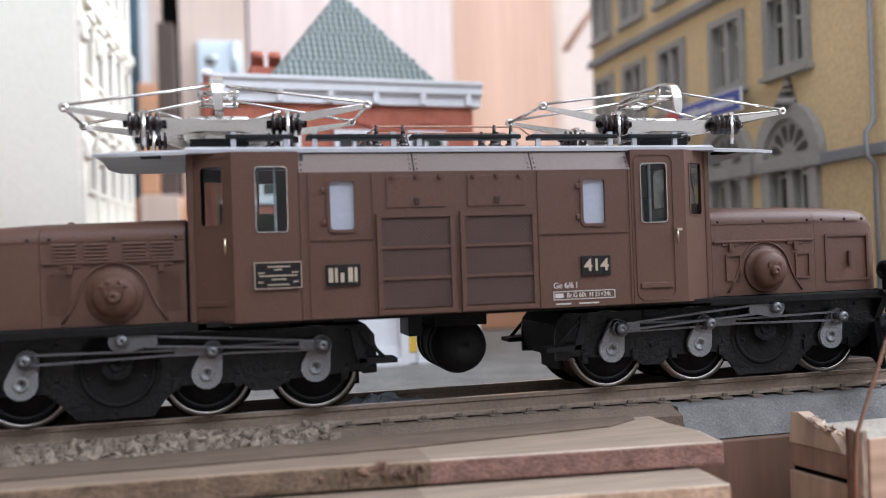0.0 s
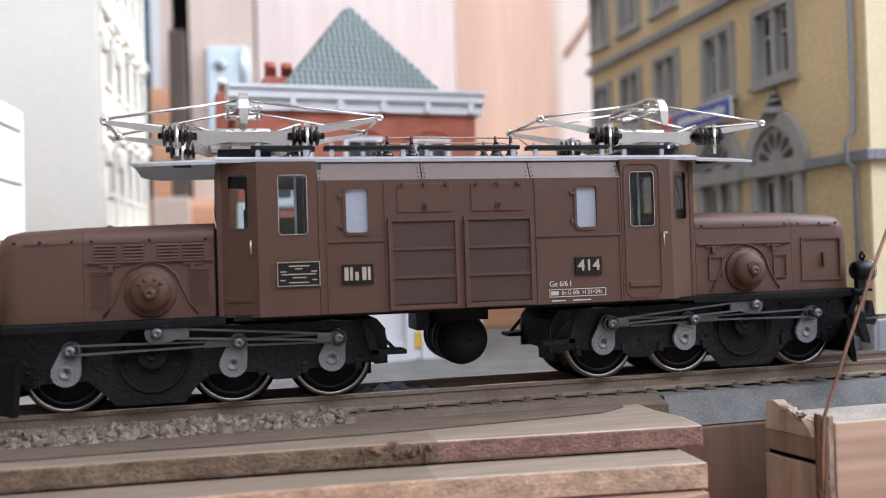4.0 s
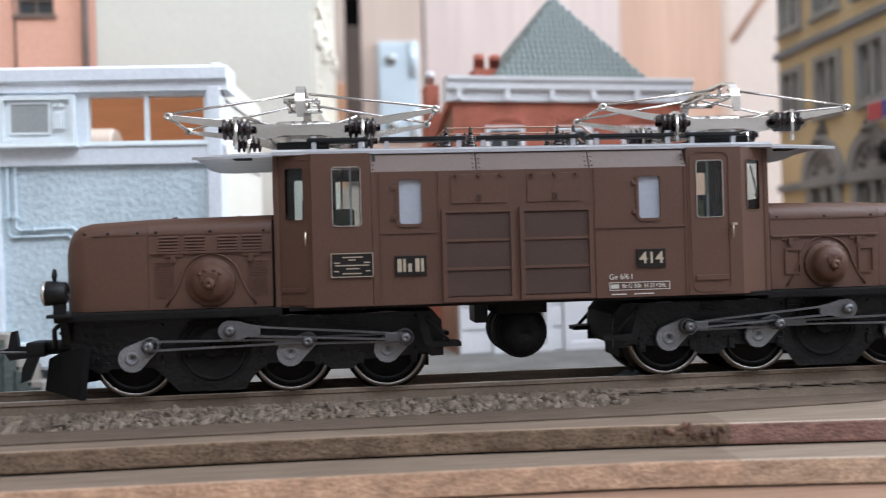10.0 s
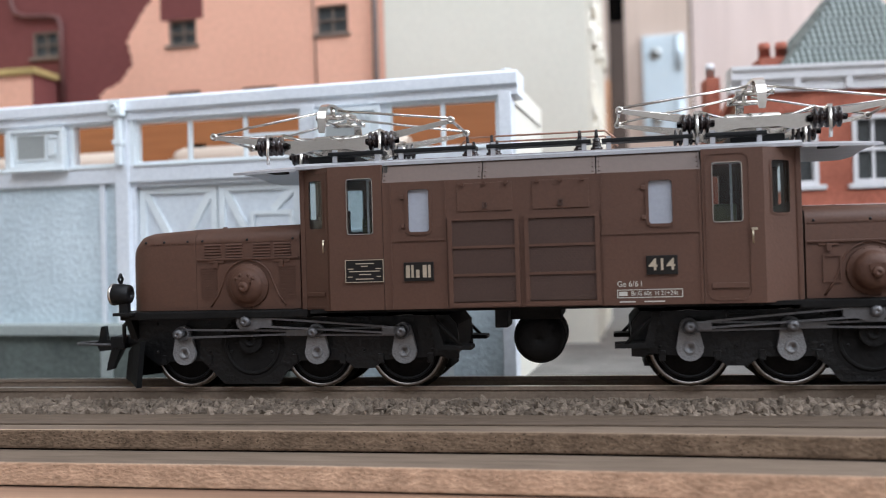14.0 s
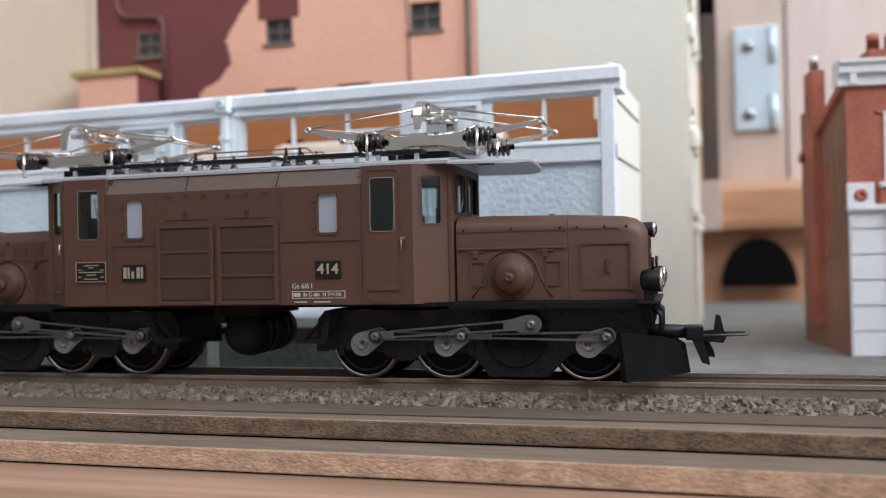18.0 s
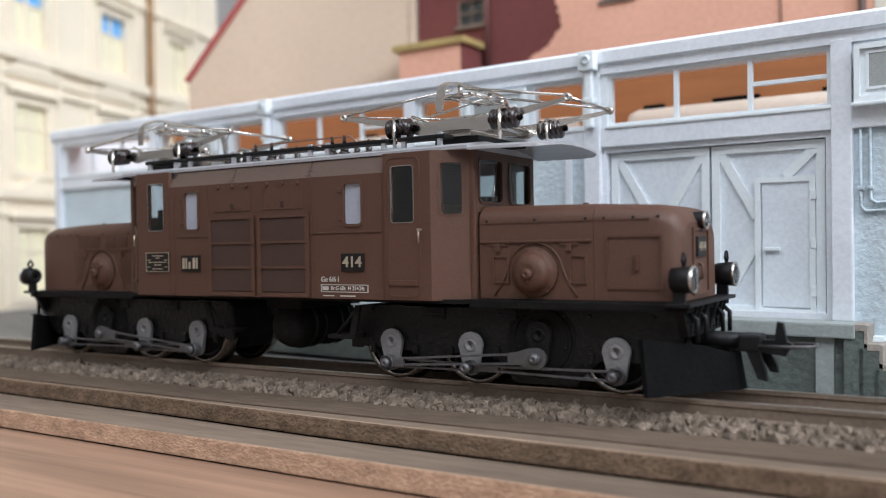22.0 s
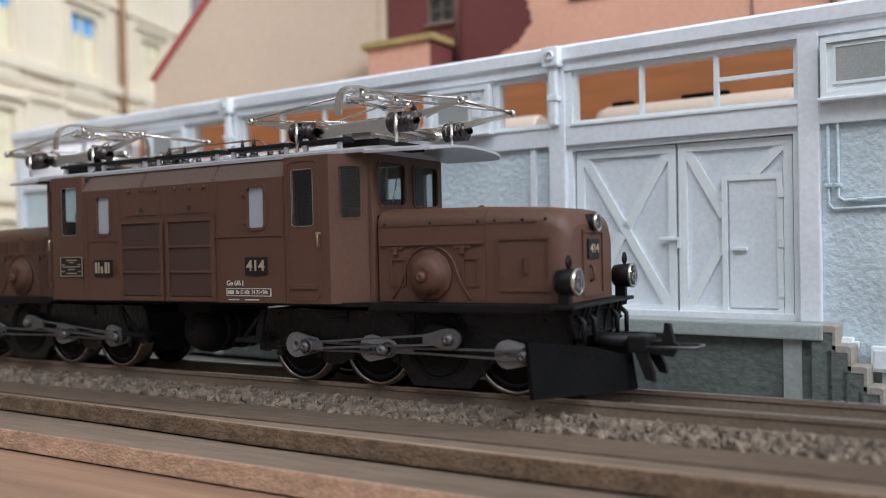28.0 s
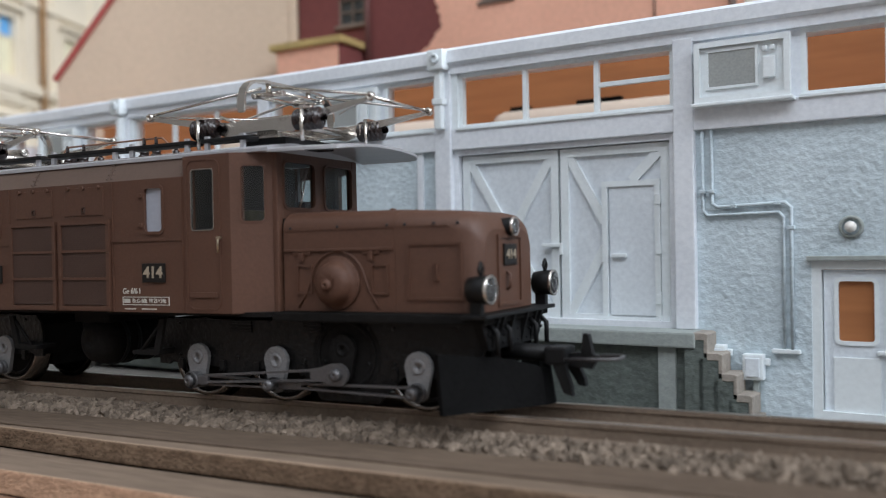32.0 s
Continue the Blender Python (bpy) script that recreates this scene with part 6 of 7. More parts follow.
        cyl(bm, (0, y, 50.3), (0, y, 52.6), 0.45, n=8)
    cyl(bm, (-2.6, -6.5, 50.6), (-2.6, 6.5, 50.6), 0.36, n=8), cyl(bm, (2.6, -6.5, 50.6), (2.6, 6.5, 50.6), 0.36, n=8)
    put("bow_carrier", bm, STEEL, head)
    bm = B()
    for y in (-2.5, 2.5):
        lathe(bm, [(0.5, -5), (0.9, -4.4), (0.9, 4.4), (0.5, 5)], (0, y, 46.6), "x", 10)
    put("spring", bm, STEEL)


pantograph(-39.4), pantograph(36.8)


def hood(s):
    h = thing("hood", "", "")
    h.parent = loco

    def put(name, bm, mat, parent=h, label=""):
        if s < 0:
            bmesh.ops.rotate(bm, cent=(0, 0, 0), matrix=Matrix.Rotation(math.pi, 3, "Z"), verts=bm.verts)
        for v in bm.verts:
            v.co.x += OFF
        return part(name, bm, mat, parent, label)

    def section(bm, x, w, top, r):
        pts = [(-w, 15.0), (-w, top - r)]
        for k in range(1, 6):
            a = math.pi / 2 * k / 6
            pts.append((-w + r * 1.3 * (1 - math.cos(a)), top - r + r * math.sin(a)))
        pts.append((-w + r * 1.3, top))
        pts += [(-y, z) for y, z in pts[::-1]]
        return [bm.verts.new((x, y, z)) for y, z in pts]

    def loft(secs, bm):
        fs = []
        for a, b in zip(secs, secs[1:]):
            for i in range(len(a) - 1):
                f = bm.faces.new((a[i], a[i + 1], b[i + 1], b[i]))
                f.smooth = True
                fs.append(f)
            fs.append(bm.faces.new((a[-1], a[0], b[0], b[-1])))
        ends = [bm.faces.new(secs[0]), bm.faces.new(secs[-1])]
        for e in ends[0].edges[:] + ends[1].edges[:]:
            e.smooth = False
        bmesh.ops.recalc_face_normals(bm, faces=fs + ends)
        return bm

    SPLIT, HW = 64.5, 10.7
    bm = B()
    shell = put("hood_shell", loft([section(bm, SPLIT + 0.07, 10.69, 30.28, 2.6), section(bm, 74.2, 10.6, 29.8, 2.6), section(bm, 76.3, 10.3, 29.3, 2.8), section(bm, 77.5, 9.6, 28.4, 3.0), section(bm, 78.2, 8.5, 27.0, 3.0)], bm), BROWN)
    bm = B()
    put("hood_shell", loft([section(bm, 44.05, HW, 30.6, 2.6), section(bm, SPLIT, HW, 30.3, 2.6)], bm), BROWN)
    # Black filler painted as the shade between cab and hood.
    put("end_gap_shade", box(B(), 43.5, 44.0, -10.2, 10.2, 15.0, 29.6), BLACK_SOFT, shell)
    # catches on the roof line
    for x, w in ((45.4, HW), (54.3, HW), (63.2, HW), (66.2, 10.62), (71.0, 10.57), (74.8, 10.4)):
        for y in (-1, 1):
            put("catch", ball(B(), (x, y * (w - 0.08), 27.95), 0.3, 1), BLACK, shell)
    for y in (-1, 1):
        put("cover_bead", box(B(), 44.3, SPLIT - 0.1, min(y * HW, y * (HW + 0.12)), max(y * HW, y * (HW + 0.12)), 27.5, 27.68), BROWN, shell)
        put("cover_bead", box(B(), SPLIT + 0.2, 73.5, min(y * 10.4, y * 10.74), max(y * 10.4, y * 10.74), 27.5, 27.68), BROWN, shell)
    for x in (50, 61):
        for y in (-5, 5):
            put("lifting_eye", lathe(B(), [(0.6, 30.2), (0.6, 30.5), (0.3, 30.7)], (x, y, 0), "z", 8), BROWN, shell)
    for side in (-1, 1):
        def span(a, b):
            return min(side * a, side * b), max(side * a, side * b)
        lo, hi = span(HW, HW + 0.3)
        cx = 54.3
        # domed cover with a bolted round cap
        if side > 0:
            prof, reach, f = [(4.1, 0), (4.1, 0.3), (3.9, 0.5), (3.4, 0.55), (3.2, 1.0), (2.6, 1.6), (1.6, 1.95), (0.05, 2.1)], 2.0, 0.86
        else:
            prof, reach, f = [(4.1, 0), (4.1, 0.4), (3.9, 0.55), (3.35, 0.6), (3.2, 1.5), (2.95, 2.2), (2.4, 2.7), (1.5, 3.0), (0.05, 3.1)], 2.85, 0.78
        d = put("domed_cover", lathe(B(), [(r, side * q) for r, q in prof], (cx, side * HW, 19.4), "y", 32), BROWN_LID, h, "lighter brown domed motor cover")
        shield = [(-1.75, 1.15), (-1.2, 1.75), (0.0, 1.35), (1.2, 1.75), (1.75, 1.15), (1.35, -0.5), (0.55, -1.6), (0.0, -2.1), (-0.55, -1.6), (-1.35, -0.5)]
        bm = prism(B(), [(cx + f * u, 19.4 + f * v) for u, v in shield], "y", *span(HW + reach - 1.2, HW + reach + 0.42))
        bmesh.ops.bevel(bm, geom=bm.edges[:], offset=0.12, segments=2, affect="EDGES")
        put("shield_plate", bm, BROWN_LID, d)
        put("round_cap", lathe(B(), [(r * f, side * q) for r, q in ((1.25, 0), (1.15, 0.35), (0.8, 0.6), (0.05, 0.7))], (cx, side * (HW + reach + 0.3), 19.2), "y", 18), BROWN_LID, d)
        for u, v in ((-1.9, 1.6), (1.9, 1.6), (-0.9, 2.3), (0.9, 2.3)):
            put("cap_lug", ball(B(), (cx + f * u, side * (HW + reach - 0.35), 19.4 + f * v), 0.42, 1), BROWN_LID, d)
        for k in range(10):
            t = math.radians(36 * k)
            put("cover_bolt", ball(B(), (cx + (prof[1][0] - 0.15) * math.cos(t), side * (HW + prof[1][1] + 0.05), 19.4 + (prof[1][0] - 0.15) * math.sin(t)), 0.2, 1), BROWN_LID, d)
        # moulded rib that arches over the dome
        pts = []
        for k in range(15):
            a = math.radians(12 + 156 * k / 14)
            pts.append((cx + 4.9 * math.cos(a), side * (HW + 0.08), 19.4 + 4.8 * math.sin(a)))
        y = side * (HW + 0.08)
        pts = [(cx + 7.4, y, 15.6), (cx + 6.0, y, 17.6), (cx + 5.4, y, 18.9)] + pts + [(cx - 5.4, y, 18.9), (cx - 6.0, y, 17.6), (cx - 7.4, y, 15.6)]
        put("arched_rib", tube(B(), pts, 0.2, 8), BROWN)
        put("belt_strip", box(B(), 44.3, SPLIT - 0.3, *span(HW, HW + 0.4), 24.25, 24.65, 0.1), BROWN)
        for x in (47.6, 60.4):
            bm = box(B(), x - 1.6, x + 1.6, *span(HW, HW + 0.25), 23.7, 24.3, 0.1)
            put("hinge", bm, BROWN)
            put("hinge_lug", box(B(), x - 0.4, x + 0.4, *span(HW, HW + 0.6), 22.8, 24.1, 0.1), BROWN)
        if side > 0:
            # louvred upper row and slatted panels beside the dome
            for x in (47.4, 51.4, 56.8, 61.1):
                for k in range(5):
                    z = 24.8 + 0.54 * k
                    put("louvre", prism(B(), [(side * HW, z), (side * (HW + 0.3), z + 0.04), (side * HW, z + 0.46)], "x", x - 1.65, x + 1.65), BROWN_LID)
            for x in (46.6, 61.9):
                for k in range(13):
                    z = 17.0 + 0.48 * k
                    put("slat", box(B(), x - 1.6, x + 1.6, *span(HW, HW + 0.14), z, z + 0.26), BROWN)
        else:
            for x in (46.6, 60.4):
                put("side_panel", frame_bars(B(), x, x + 3.0, 17.6, 22.2, 0.3, lo, hi), BROWN)
            # square service door near the nose
            dd = put("service_door", frame_bars(B(), 66.6, 75.6, 16.8, 25.2, 0.4, side * 10.5, side * 10.88), BROWN)
            put("door_latch", box(B(), 71.2, 71.8, *span(10.4, 11.2), 19.6, 22.2, 0.1), BROWN_LID, dd)
    # nose: number plate, rail and lamps
    plate = put("nose_plate", box(B(), 78.2, 78.55, -2.3, 2.3, 21.6, 24.8, 0.1), PLATE)
    bm = frame_bars(B(), -4.4, 4.4, 15.6, 26.2, 0.5, -0.3, 0)
    bm.transform(Matrix.Translation((78.2, 0, 0)) @ Matrix.Rotation(math.pi / 2, 4, "Z"))
    put("nose_door", bm, BROWN)
    put("nose_handle", tube(B(), [(78.2, -1, 18.0), (78.8, -1, 18.3), (78.8, -1, 20.2), (78.2, -1, 20.5)], 0.25, 6), BROWN)
    def lamp(x, y, z, r):
        l = put("head_lamp", lathe(B(), [(r * 0.4, -2.4), (r * 0.9, -2.0), (r, -0.6), (r * 1.05, 0.9), (r * 0.98, 1.1)], (x, y, z), "x", 16), BLACK, h, "black round head lamp")
        put("lamp_rim", lathe(B(), [(r * 1.0, 0.9), (r * 1.08, 1.0), (r * 1.08, 1.4), (r * 0.86, 1.4)], (x, y, z), "x", 16, True), STEEL, l)
        put("lens", lathe(B(), [(r * 0.88, 1.12), (r * 0.8, 1.5), (r * 0.4, 1.8), (0.05, 1.85)], (x, y, z), "x", 16), LENS, l)
        return l
    lettering("414", 2.0, RELIEF, plate, s * 78.62 + OFF, 0, 23.15, "number", 3.5, s * 90, 0.015)
    lamp(78.0, 0, 27.4, 1.35)
    for y in (-12.2, 12.2):
        l = lamp(79.4, y, 18.4, 1.95)
        put("lamp_bracket", box(B(), 77.6, 79.4, y - 0.6, y + 0.6, 14.6, 17.0, 0.1), BLACK, l)
        bm = B()
        tube(bm, [(79.2, y, 20.2), (79.2, y - 0.7, 21.2), (79.2, y, 22.1), (79.2, y + 0.7, 21.2), (79.2, y, 20.2)], 0.25, 6)
        put("carry_ring", bm, BLACK, l)


hood(1), hood(-1)


def underframe(s):
    b = thing("bogie", "", "")
    b.parent = loco

    def put(name, bm, mat, parent=b, label=""):
        for v in bm.verts:
            v.co.x = v.co.x * s + OFF
        if s < 0:
            bmesh.ops.reverse_faces(bm, faces=bm.faces)
        return part(name, bm, mat, parent, label)

    put("running_plate", box(B(), 42.5, 79.6, -12.2, 12.2, 13.4, 14.9, 0.3), BLACK_SOFT, b, "black running plate")
    put("centre_frame", box(B(), 17.5, 77, -4.6, 4.6, 3.2, 13.2), BLACK_SOFT)
    put("end_block", prism(B(), [(19, 5.6), (16.4, 5.6), (15.5, 7.4), (15.3, 11.4), (16.8, 13.2), (19, 13.2)], "y", -8.48, 8.48), BLACK_SOFT)
    for y in (-1, 1):
        pts = [(17.0, 13.2), (15.6, 11.6), (15.2, 9.5), (15.2, 5.4), (17.4, 5.3), (18.2, 6.0), (21.5, 5.6), (29.0, 5.2), (31.2, 3.7), (34.6, 3.7), (36.6, 5.2), (45.2, 5.2), (47.6, 3.4), (49.4, 0.9), (60.2, 0.9), (62.8, 3.6), (64.6, 5.2), (71.2, 5.2), (73.4, 4.4), (76, 6.2), (78, 9.0), (78.5, 13.2)]
        y0, y1 = sorted((y * 8.5, y * 9.0))
        fp = put("frame_plate", prism(B(), pts, "y", y0, y1), FRAME_BLACK, b, "oily black side frame")
        for x in AXLES:
            for dx in (-4.6, 4.6):
                put("spring_hanger", box(B(), x + dx - 0.55, x + dx + 0.55, min(y * 9.0, y * 9.4), max(y * 9.0, y * 9.4), 4.6, 6.4, 0.12), FRAME_BLACK, fp)
        for x in (20.0, 32.8, 46.6, 50.6, 58.6, 63.0, 73.6):
            for z in (7.0, 12.4):
                put("bolt", ball(B(), (x, y * 9.02, z), 0.34, 1), FRAME_BLACK, fp)
        for x0, x1 in ((31.5, 36), (47.5, 50)):
            bm = B()
            for k in range(4):
                box(bm, x0, x1, min(y * 9.0, y * 9.4), max(y * 9.0, y * 9.4), 11.2 + 0.5 * k, 11.55 + 0.5 * k)
            put("leaf_spring", bm, BLACK)
        # step beside the bogie's inner end, on one side of each bogie
        bm = B()
        prism(bm, [(12.4, 7.2), (18.5, 7.2), (18.5, 8.2), (12.4, 7.9)], "y", min(y * 8, y * 12.6), max(y * 8, y * 12.6))
        prism(bm, [(17.2, 7.4), (18.6, 7.4), (20.0, 13.4), (18.8, 13.4)], "y", min(y * 12.0, y * 12.6), max(y * 12.0, y * 12.6))
        cyl(bm, (14.2, y * 12.2, 7.8), (18.6, y * 12.2, 12.4), 0.35, n=6)
        put("step", bm, BLACK_SOFT)
        bm = B()
        cyl(bm, (JACK_X, y * 8.4, JACK_Z - 1), (JACK_X, y * 9.1, JACK_Z - 1), 6.3, n=24)
        lathe(bm, [(5.6, y * 9.1), (5.4, y * 9.3), (5.0, y * 9.3), (4.8, y * 9.1)], (JACK_X, 0, JACK_Z - 1), "y", 24, True)
        put("jackshaft_housing", bm, BLACK_SOFT)
    # buffer beam, plough, coupler
    bb = put("buffer_beam", prism(B(), [(-13.0, 14.6), (13.0, 14.6), (11.6, 13.4), (9.4, 9.6), (-9.4, 9.6), (-11.6, 13.4)], "x", 77.6, 78.9), BLACK, b, "black riveted buffer beam")
    put("beam_shelf", box(B(), 76.4, 80.4, -13.4, 13.4, 14.3, 14.9, 0.15), BLACK, bb)
    for y in (-8.2, -6.2, -2.6, 2.6, 6.2, 8.2):
        put("beam_bracket", prism(B(), [(78.9, 14.3), (80.2, 14.3), (79.3, 11.4), (79.0, 9.8), (78.9, 9.8)], "y", y - 0.22, y + 0.22), BLACK, bb)
    for y in (-11.2, -9.8, -7.2, -4.4, -1.0, 1.0, 4.4, 7.2, 9.8, 11.2):
        for z in (13.7, 12.0, 10.3):
            if abs(y) < 8.6 + (z - 9.6) * 0.6:
                put("rivet", ball(B(), (78.92, y, z), 0.24, 1), BLACK, bb)
    bm = B()
    for y in (-9.5, -5, 5, 9.5):
        for z in (11.6, 13.6):
            ball(bm, (79.3, y, z), 0.3, 1)
        tube(bm, [(79.2, y, 13.2), (80.3, y, 12.2), (80.3, y, 9.0)], 0.4, 6)
    put("brake_hose", bm, BLACK)
    bm = B()
    low, high = [], []
    for x, y, top in ((74.6, -15.6, 9.6), (81.0, -6.5, 8.2), (84.6, -2.0, 6.6), (85.2, 0.0, 6.2), (84.6, 2.0, 6.6), (81.0, 6.5, 8.2), (74.6, 15.6, 9.6),
                      (73.8, 15.2, 9.6), (80.0, 6.0, 8.2), (82.9, 1.8, 6.6), (83.4, 0.0, 6.2), (82.9, -1.8, 6.6), (80.0, -6.0, 8.2), (73.8, -15.2, 9.6)):
        low.append(bm.verts.new((x, y, 1.1))), high.append(bm.verts.new((x - 0.8, y * 0.98, top)))
    fs = [bm.faces.new(low), bm.faces.new(high)]
    for i in range(14):
        fs.append(bm.faces.new((low[i], low[(i + 1) % 14], high[(i + 1) % 14], high[i])))
    bmesh.ops.recalc_face_normals(bm, faces=fs)
    put("snow_plough", bm, PLOUGH, b, "dull black snow plough")
    bm = cyl(B(), (74, 0, 8.8), (85.6, 0, 8.4), 1.35, 1.25, 12)
    box(bm, 84.4, 87.6, -2.4, 2.4, 7.0, 9.6, 0.4)
    prism(bm, [(85.0, 8.4), (87.2, 3.0), (88.6, 2.6), (88.4, 4.0), (87.0, 8.6)], "y", -2.2, -1.0)
    prism(bm, [(85.6, 8.4), (88.4, 3.8), (89.6, 3.6), (89.4, 4.8), (87.6, 8.6)], "y", 0.9, 2.0)
    prism(bm, [(87.2, 6.8), (91.0, 6.4), (92.0, 8.2), (91.2, 8.6), (90.6, 11.4), (89.8, 11.6), (89.4, 8.8), (87.2, 8.6)], "y", -0.6, 0.6)
    c = put("coupler", bm, BLACK, b, "black model coupler")
    put("coupler_loop", tube(B(), [(87.4, -2.2, 7.9), (94.2, -2.4, 8.1), (95.2, -1.5, 8.1), (95.2, 1.5, 8.1), (94.2, 2.4, 8.1), (87.4, 2.2, 7.9)], 0.28, 6), ROD, c, "bent wire coupling loop")


underframe(1), underframe(-1)

# tank and battery boxes under the body
bm = lathe(B(), [(0.1, -10.4), (2.4, -10.1), (3.7, -9.2), (4.3, -7.8), (4.45, -6.0), (4.45, 6.0), (4.3, 7.8), (3.7, 9.2), (2.4, 10.1), (0.1, 10.4)], (-1.6, 0, 8.7), "y", 28)
tank = part("air_tank", bm, BLACK_SOFT, loco, "black round ended air tank")
for y in (-5.4, -2.6, 2.6, 5.4):
    bm = lathe(B(), [(4.5, y - 0.4), (4.75, y - 0.3), (4.75, y + 0.3), (4.5, y + 0.4)], (-1.6, 0, 8.7), "y", 28)
    part("tank_band", bm, BLACK, tank)
part("tank_hanger", box(B(), -6.5, 2.5, -9.5, 9.5, 12.2, 14.2, 0.2), BLACK_SOFT, loco)
part("junction_box", box(B(), -9.8, -7.4, -5, 3, 10.4, 14.2, 0.2), BLACK, loco)


def side_details(s):
    """Plates and lettering on one flank."""
    def put(name, bm, mat, parent, label=""):
        return part(name, turn(bm, s), mat, parent, label)

    pl = put("maker_plate", box(B(), -34.9, -27.9, -15.35, -15, 19.6, 23.6, 0.08), PLATE, loco, "black works plate with a brass edge")
    put("plate_rim", frame_bars(B(), -34.9, -27.9, 19.6, 23.6, 0.13, -15.42, -15.3), RELIEF, pl)
    for z, a, b in ((22.9, -33.0, -29.6), (22.45, -32.0, -30.8), (22.0, -34.4, -33.4), (22.0, -29.4, -28.4), (21.55, -34.2, -28.6), (21.0, -32.4, -30.2), (20.6, -34.4, -33.6), (20.6, -29.2, -28.4), (20.2, -33.0, -29.8)):
        put("writing_bar", box(B(), a, b, -15.40, -15.36, z - 0.09, z + 0.09), RELIEF, pl)
    pl = put("owner_plate", box(B(), -24.3, -19.0, -15.35, -15, 19.6, 22.9, 0.08), PLATE, loco, "black plate with pale raised marks")
    for a, b, z1 in ((-23.9, -23.2, 22.4), (-22.95, -22.5, 22.4), (-22.1, -21.5, 21.6), (-20.9, -20.2, 22.4), (-19.95, -19.5, 22.4)):
        put("initial_bar", box(B(), a, b, -15.42, -15.36, 20.2, z1), RELIEF, pl)
    pl = put("number_plate", box(B(), 17.1, 22.2, -15.35, -15, 19.7, 22.9, 0.08), PLATE, loco, "black cast number plate")
    if s < 0:
        lettering("414", 2.7, RELIEF, pl, 19.65, -15.4, 21.3, "number", 4.3, 0, 0.02)
        lettering("Ge 6/6 I", 1.35, LETTER, loco, 14.3, -15.06, 18.2, "class_lettering", 4.0)
        wl = put("weight_panel", frame_bars(B(), 12.2, 22.9, 15.9, 17.3, 0.12, -15.12, -15), LETTER, loco, "white lined weight panel")
        lettering("Br.G 60t  H 21+24t", 1.05, LETTER, wl, 18.3, -15.06, 16.6, "weight_lettering", 7.6)
        put("tonnage_block", box(B(), 12.5, 13.9, -15.08, -15, 16.25, 16.95), LETTER, wl)
        bm = B()
        for a, b in ((12.6, 15.2), (16.6, 20.0)):
            box(bm, a, b, -15.06, -15, 15.15, 15.35)
        put("small_print", bm, LETTER, wl)


side_details(-1), side_details(1)


# ---- wheels, cranks and rods ----
def wheelset(x, s):
    w = thing("wheelset", "", "")
    w.parent = loco
    for y in (-1, 1):
        prof = [(6.0, y * 8.1), (6.4, y * 7.9), (6.4, y * 6.0), (6.0, y * 5.4)]
        disc = part("wheel", lathe(B(), [(1.2, y * 8.4), (1.6, y * 7.6), (6.3, y * 7.5), (6.3, y * 5.9), (1.2, y * 5.6)], (0, 0, 0), "y", 32), BLACK_SOFT, w)
        part("tyre", lathe(B(), [(6.0, y * 7.9), (6.2, y * 8.1), (6.8, y * 8.1), (6.9, y * 6.2), (7.55, y * 5.7), (7.55, y * 5.1), (6.0, y * 5.1)], (0, 0, 0), "y", 40, True), TYRE, disc, "shiny metal tyre")
        part("web_ring", lathe(B(), [(5.0, y * 7.55), (5.1, y * 7.8), (5.4, y * 7.8), (5.5, y * 7.55)], (0, 0, 0), "y", 36, True), BLACK, disc)
    part("axle", cyl(B(), (0, -9.2, 0), (0, 9.2, 0), 1.0, n=12), BLACK_SOFT, w)
    crank(w)
    return w


def crank(w, big=2.3, mat=CRANK):
    for y, off in ((-1, 0.0), (1, math.pi / 2)):
        ca, sa = math.cos(off), math.sin(off)
        pts = []
        for k in range(9):
            a = math.pi / 2 + math.pi * k / 8
            pts.append((big * math.cos(a), big * math.sin(a)))
        for k in range(9):
            a = -math.pi / 2 + math.pi * k / 8
            pts.append((PIN_R + 1.5 * math.cos(a), 1.5 * math.sin(a)))
        pts = [(a * ca - b * sa, a * sa + b * ca) for a, b in pts]
        y0, y1 = sorted((y * 9.45, y * 10.2))
        c = part("crank", prism(B(), pts, "y", y0, y1), mat, w, "cast grey crank" if mat is CRANK else "")
        bm = cyl(B(), (PIN_R * ca, y * 10.0, PIN_R * sa), (PIN_R * ca, y * 12.2, PIN_R * sa), 0.7, n=10)
        lathe(bm, [(0.95, y * 12.1), (1.0, y * 12.5), (0.6, y * 12.8), (0.05, y * 12.9)], (PIN_R * ca, 0, PIN_R * sa), "y", 10)
        part("crank_pin", bm, ROD, c)
        part("axle_cap", lathe(B(), [(1.15, y * 10.2), (1.1, y * 10.35), (0.75, y * 10.35), (0.7, y * 10.25), (0.05, y * 10.25)], (0, 0, 0), "y", 14), mat, c)


